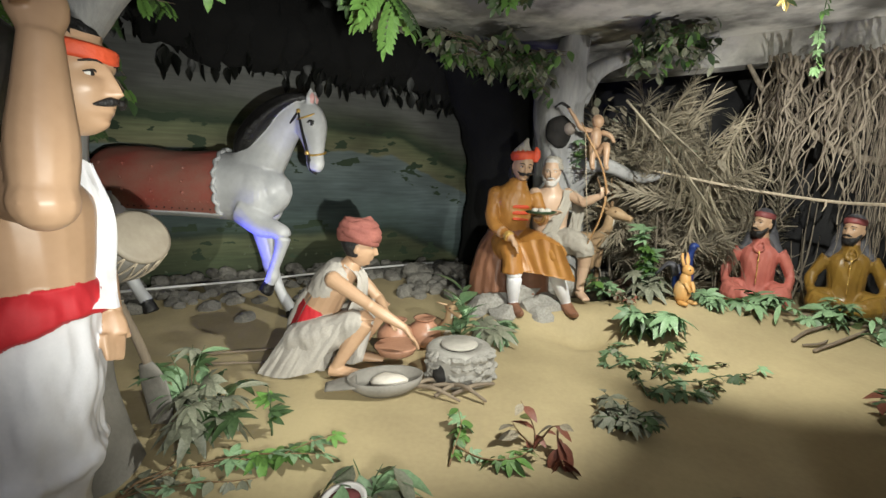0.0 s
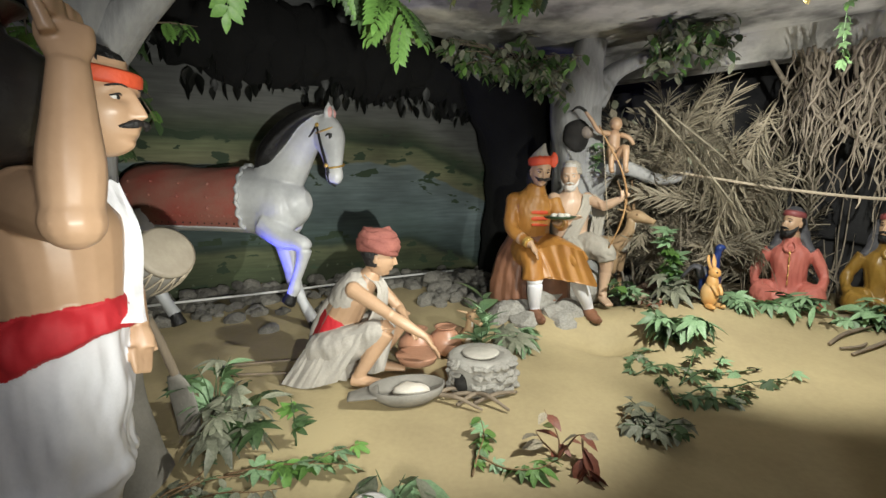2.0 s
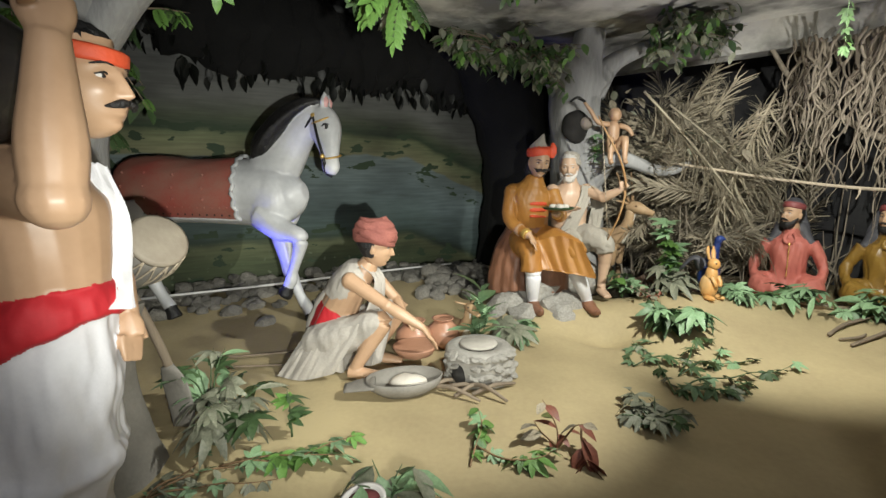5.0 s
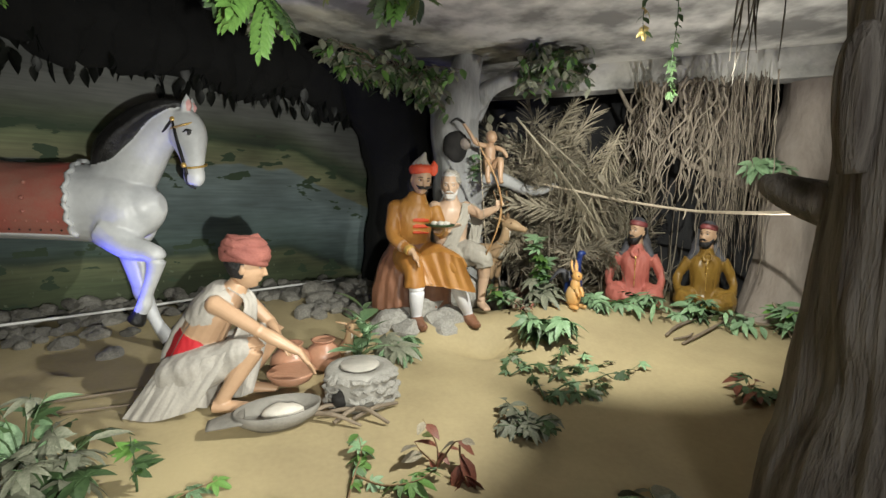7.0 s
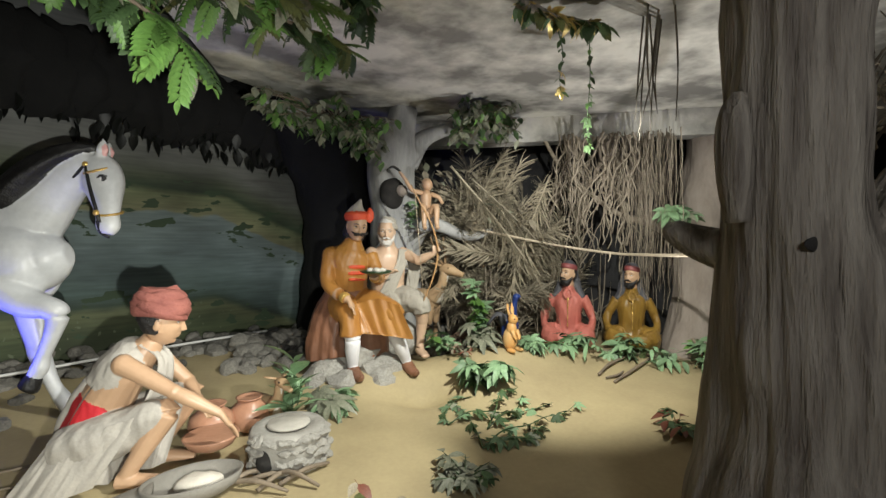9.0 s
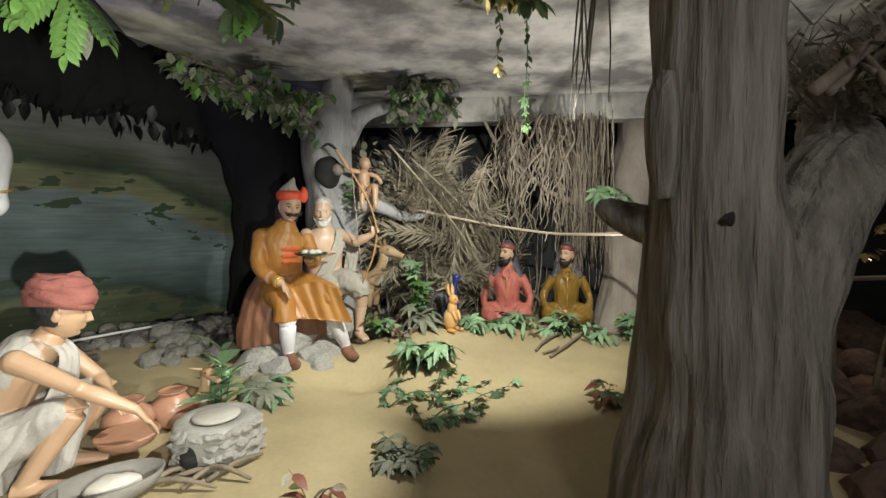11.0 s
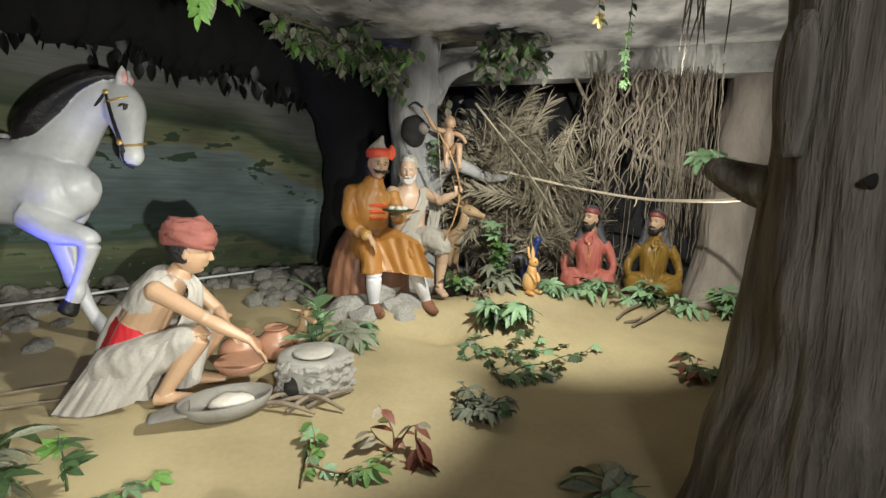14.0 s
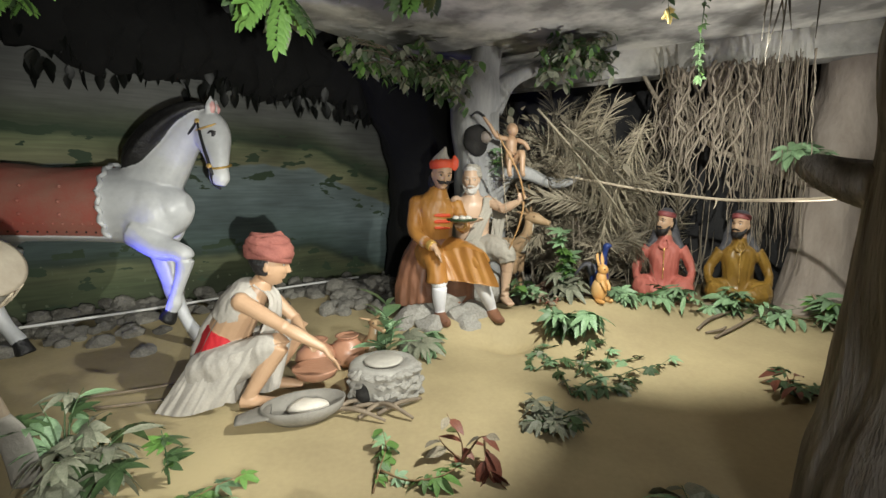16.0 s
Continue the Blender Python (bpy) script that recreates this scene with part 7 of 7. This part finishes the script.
part("filling", bm, MAROON, bowl, "dry red-brown paint in the dish")


# ---- foliage overhead ----
def overhead_branch():
    rng = random.Random(91)
    t = thing("leafy_branch", (-0.4, 1.9, 2.5), "overhanging branch of bright pinnate leaves", "branch")
    sprig(t, [(-1.2, 2.1, 2.62), (-0.7, 1.95, 2.42), (-0.4, 1.82, 2.26), (-0.22, 1.8, 2.12)], ["pinnate_bright", "pinnate_bright", "pinnate_dark"], 34, 0.15, rng, r=0.014, tip=0.15)
    sprig(t, [(-0.7, 1.95, 2.42), (-0.2, 1.95, 2.38), (0.1, 2.0, 2.34), (0.28, 2.1, 2.32)], ["pinnate_bright", "pinnate_dust", "pinnate_dark"], 34, 0.13, rng, r=0.012, tip=0.1)
    sprig(t, [(-0.9, 1.7, 2.5), (-0.8, 1.65, 2.35), (-0.72, 1.6, 2.25)], ["pinnate_bright"], 8, 0.18, rng, r=0.010)
    sprig(t, [(-0.5, 2.3, 2.6), (0.0, 2.5, 2.58), (0.4, 2.7, 2.56)], ["pinnate_dust", "pinnate_dark"], 30, 0.14, rng, r=0.010)
    sprig(t, [(0.2, 1.9, 2.6), (0.3, 1.9, 2.5), (0.34, 1.9, 2.38)], ["pinnate_dark"], 8, 0.15, rng, r=0.010)
    sprig(t, [(-1.3, 1.9, 2.72), (-0.95, 1.75, 2.62), (-0.6, 1.62, 2.50), (-0.35, 1.55, 2.42)], ["pinnate_bright", "pinnate_dust"], 26, 0.15, rng, r=0.012, tip=0.1)
    sprig(t, [(-0.6, 1.7, 2.62), (-0.25, 1.75, 2.56), (0.1, 1.85, 2.50), (0.35, 2.0, 2.46)], ["pinnate_dust", "pinnate_bright", "lobed_dust"], 30, 0.12, rng, r=0.010, tip=0.1)
    sprig(t, [(-1.1, 1.85, 2.62), (-0.8, 1.72, 2.44), (-0.55, 1.68, 2.33), (-0.38, 1.66, 2.26)], ["pinnate_bright", "pinnate_bright", "lobed_dust"], 28, 0.16, rng, r=0.010, tip=0.2)
    sprig(t, [(-0.7, 1.75, 2.5), (-0.4, 1.72, 2.40), (-0.1, 1.75, 2.36), (0.12, 1.8, 2.34)], ["pinnate_bright", "pinnate_dust", "lobed_dust"], 28, 0.14, rng, r=0.010, tip=0.1)
    sprig(t, [(-0.7, 2.1, 2.5), (-0.45, 2.15, 2.36), (-0.3, 2.2, 2.2)], ["lobed_mint", "pinnate_dark", "lobed_dust"], 16, 0.12, rng, r=0.008, tip=0.2)


def hanging_vines():
    rng = random.Random(92)
    v = thing("hanging_vine", (1.85, 2.55, 2.8), "green artificial vine hanging from the ceiling", "vine")
    sprig(v, [(1.85, 2.55, 2.81), (1.86, 2.55, 2.55), (1.85, 2.56, 2.3), (1.86, 2.56, 2.12)], ["ovate_dark", "lobed_dark", "ovate_bright"], 26, 0.05, rng, LEAFDARK, 0.004)
    v = thing("gold_vine", (1.6, 2.5, 2.8), "glittering gold foil vine hanging from the ceiling", "vine")
    sprig(v, [(1.58, 2.5, 2.81), (1.62, 2.5, 2.66), (1.60, 2.5, 2.5), (1.62, 2.5, 2.4)], ["gold", "ovate_dark"], 14, 0.055, rng, LEAFDARK, 0.004)
    v = thing("hanging_vine", (1.5, 2.2, 2.78), "dark broad-leaved vine clump under the ceiling", "vine")
    sprig(v, [(1.2, 2.3, 2.79), (1.4, 2.25, 2.72), (1.7, 2.2, 2.70)], ["ovate_dark", "gold", "ovate_dark", "ovate_dark", "broad_olive"], 54, 0.11, rng, BROWNBARK, 0.03)
    v = thing("hanging_roots", (2.05, 2.2, 2.8), "thin dark aerial roots hanging by the trunk", "roots")
    for k in range(9):
        bm = bmesh.new()
        x, y = 2.0 + rng.uniform(-0.1, 0.12), 2.15 + rng.uniform(-0.1, 0.1)
        tube(bm, [(x, y, 2.82, 0.006), (x + rng.uniform(-0.05, 0.05), y, 2.5, 0.005), (x + rng.uniform(-0.08, 0.05), y, 2.1 + rng.uniform(0, 0.3), 0.002)], 0, 5, 4)
        part("root", bm, BROWNBARK, v)


overhead_branch(), hanging_vines()


# ---- dark grotto beyond the big trunk ----
def grotto():
    rng = random.Random(95)
    t = thing("rock_heap", (3.6, 1.1, 0.3), "heap of dim brown rocks in the grotto", "rock")
    for k in range(120):
        x, y = rng.uniform(2.6, 5.0), rng.uniform(-0.4, 2.0)
        put_stone(t, ROCKS, (x, y, 0.35 + 0.22 * max(0, x - 2.8) * rng.random()), rng.uniform(0.10, 0.26), rng, "rock")
    f = thing("twig_fence", (3.4, 1.3, 0.6), "rough fence of dry twigs in the grotto", "fence")
    for k in range(7):
        bm = bmesh.new()
        x, y = 3.0 + 0.14 * k + rng.uniform(-0.08, 0.08), 1.5 - 0.10 * k
        lean = rng.uniform(-0.25, 0.3)
        tube(bm, [(x, y, 0.6, 0.017), (x + lean * 0.5, y, 0.9, 0.015), (x + lean, y, 1.2 + rng.uniform(-0.15, 0.1), 0.010)], 0, 7, 4, rough=0.4)
        part("stake", bm, WOOD, f)
    for z in (1.2,):
        bm = bmesh.new()
        tube(bm, [(2.85, 1.6, z, 0.013), (3.5, 1.2, z + 0.03, 0.013), (4.4, 0.7, z + 0.08, 0.01)], 0, 7, 4)
        part("rail", bm, WOOD, f)
    d = thing("dry_bush", (3.3, 1.35, 1.3), "dry glittering leaves lit from behind in the grotto", "bush")
    for k in range(60):
        put_leaf(d, rng.choice(("ovate_straw", "gold", "ovate_straw")), (2.98 + rng.gauss(0, 0.16), 1.42 + rng.gauss(0, 0.15), 1.42 + rng.gauss(0, 0.13)), (rng.uniform(-1, 1), rng.uniform(-1, 1), rng.uniform(-1, 1)), 0.09, rng)
    r = thing("thatch_roof", (2.7, 1.0, 2.3), "dark straw thatch and bamboo poles overhead", "roof")
    for k in range(26):
        bm = bmesh.new()
        o, q = 0.035 * k + rng.uniform(-0.03, 0.03), rng.uniform(0.006, 0.014)
        y0 = rng.uniform(0.6, 1.0)
        tube(bm, [(1.74 + o, y0 - 0.2 * o, 1.94 + 0.10 * o + rng.uniform(-0.05, 0.05), q), (2.3 + o, y0 + 0.28 - 0.2 * o, 2.2 + 0.10 * o, q), (3.0 + o, y0 + 0.6 - 0.2 * o, 2.5 + 0.08 * o, q)], 0, 6, 3)
        part("stem", bm, WOOD if k % 3 == 0 else THATCH, r)
    for a, b, q in (((1.72, 0.97, 1.93), (3.45, 1.06, 2.80), 0.022), ((1.82, 0.97, 1.94), (3.6, 1.06, 2.80), 0.015), ((1.98, 1.0, 1.99), (3.7, 1.1, 2.80), 0.018)):
        bm = bmesh.new()
        mid = [(u + v) / 2 for u, v in zip(a, b)]
        tube(bm, [(*a, q), (mid[0], mid[1] + 0.02, mid[2] - 0.01, q * 1.05), (*b, q)], 0, 9, 5, rough=0.15)
        part("pole", bm, WOOD, r, "grey split bamboo pole")
    bm = bmesh.new()
    for k in range(1500):
        x, y = rng.uniform(1.85, 4.2), rng.uniform(0.2, 1.6)
        z = 1.92 + 0.22 * (x - 1.9) + rng.uniform(-0.12, 0.3)
        d = Vector((rng.uniform(0.5, 1), rng.uniform(0.1, 0.6), rng.uniform(0.15, 0.6))).normalized() * rng.uniform(0.2, 0.5)
        s = d.cross(Vector((rng.gauss(0, 1), rng.gauss(0, 1), rng.gauss(0, 1)))).normalized() * 0.008
        p = Vector((x, y, min(z, 2.75)))
        vs = [bm.verts.new(q) for q in (p - s, p + s, p + d + s * 0.3, p + d - s * 0.3)]
        vs[2].co.z, vs[3].co.z = min(vs[2].co.z, 2.8), min(vs[3].co.z, 2.8)
        bm.faces.new(vs)
    tagged(part("straw", bm, THATCH, r), kind="stuff")


grotto()


def bank_rocks():
    rng = random.Random(131)
    for k in range(9):
        x = 1.42 + 0.11 * k
        y = 3.98 + rng.uniform(-0.06, 0.10)
        r = rng.uniform(0.09, 0.15)
        ob = new("bank_rock", rng.choice(ROCKS))
        ob.matrix_basis = Matrix.Translation((x, y, ground_height(x, y) + r * 0.35)) @ Euler((0, 0, rng.uniform(0, 6))).to_matrix().to_4x4() @ Matrix.Scale(r, 4)
        tagged(ob, "dusty grey-brown rock at the thicket's foot", "rock", "rocks along the bank")


bank_rocks()
plant("creeper", (2.50, 3.50), "mint green sprigs before the red soldier's knees", rosette(0, 6, 0.16, 0.13, 141), ["palmate_mint", "lance_mint", "lobed_dark"], 0.13, 141, per=4)
plant("creeper", (2.92, 3.36), "mint green sprigs between the seated soldiers", rosette(0, 6, 0.17, 0.13, 142), ["broad_mint", "palmate_mint", "lobed_mint"], 0.13, 142, per=4)
plant("creeper", (3.20, 3.20), "dusty green sprigs before the brown soldier's knees", rosette(0, 5, 0.15, 0.14, 143), ["lance_mint", "broad_mint", "lobed_dust"], 0.13, 143, per=4)
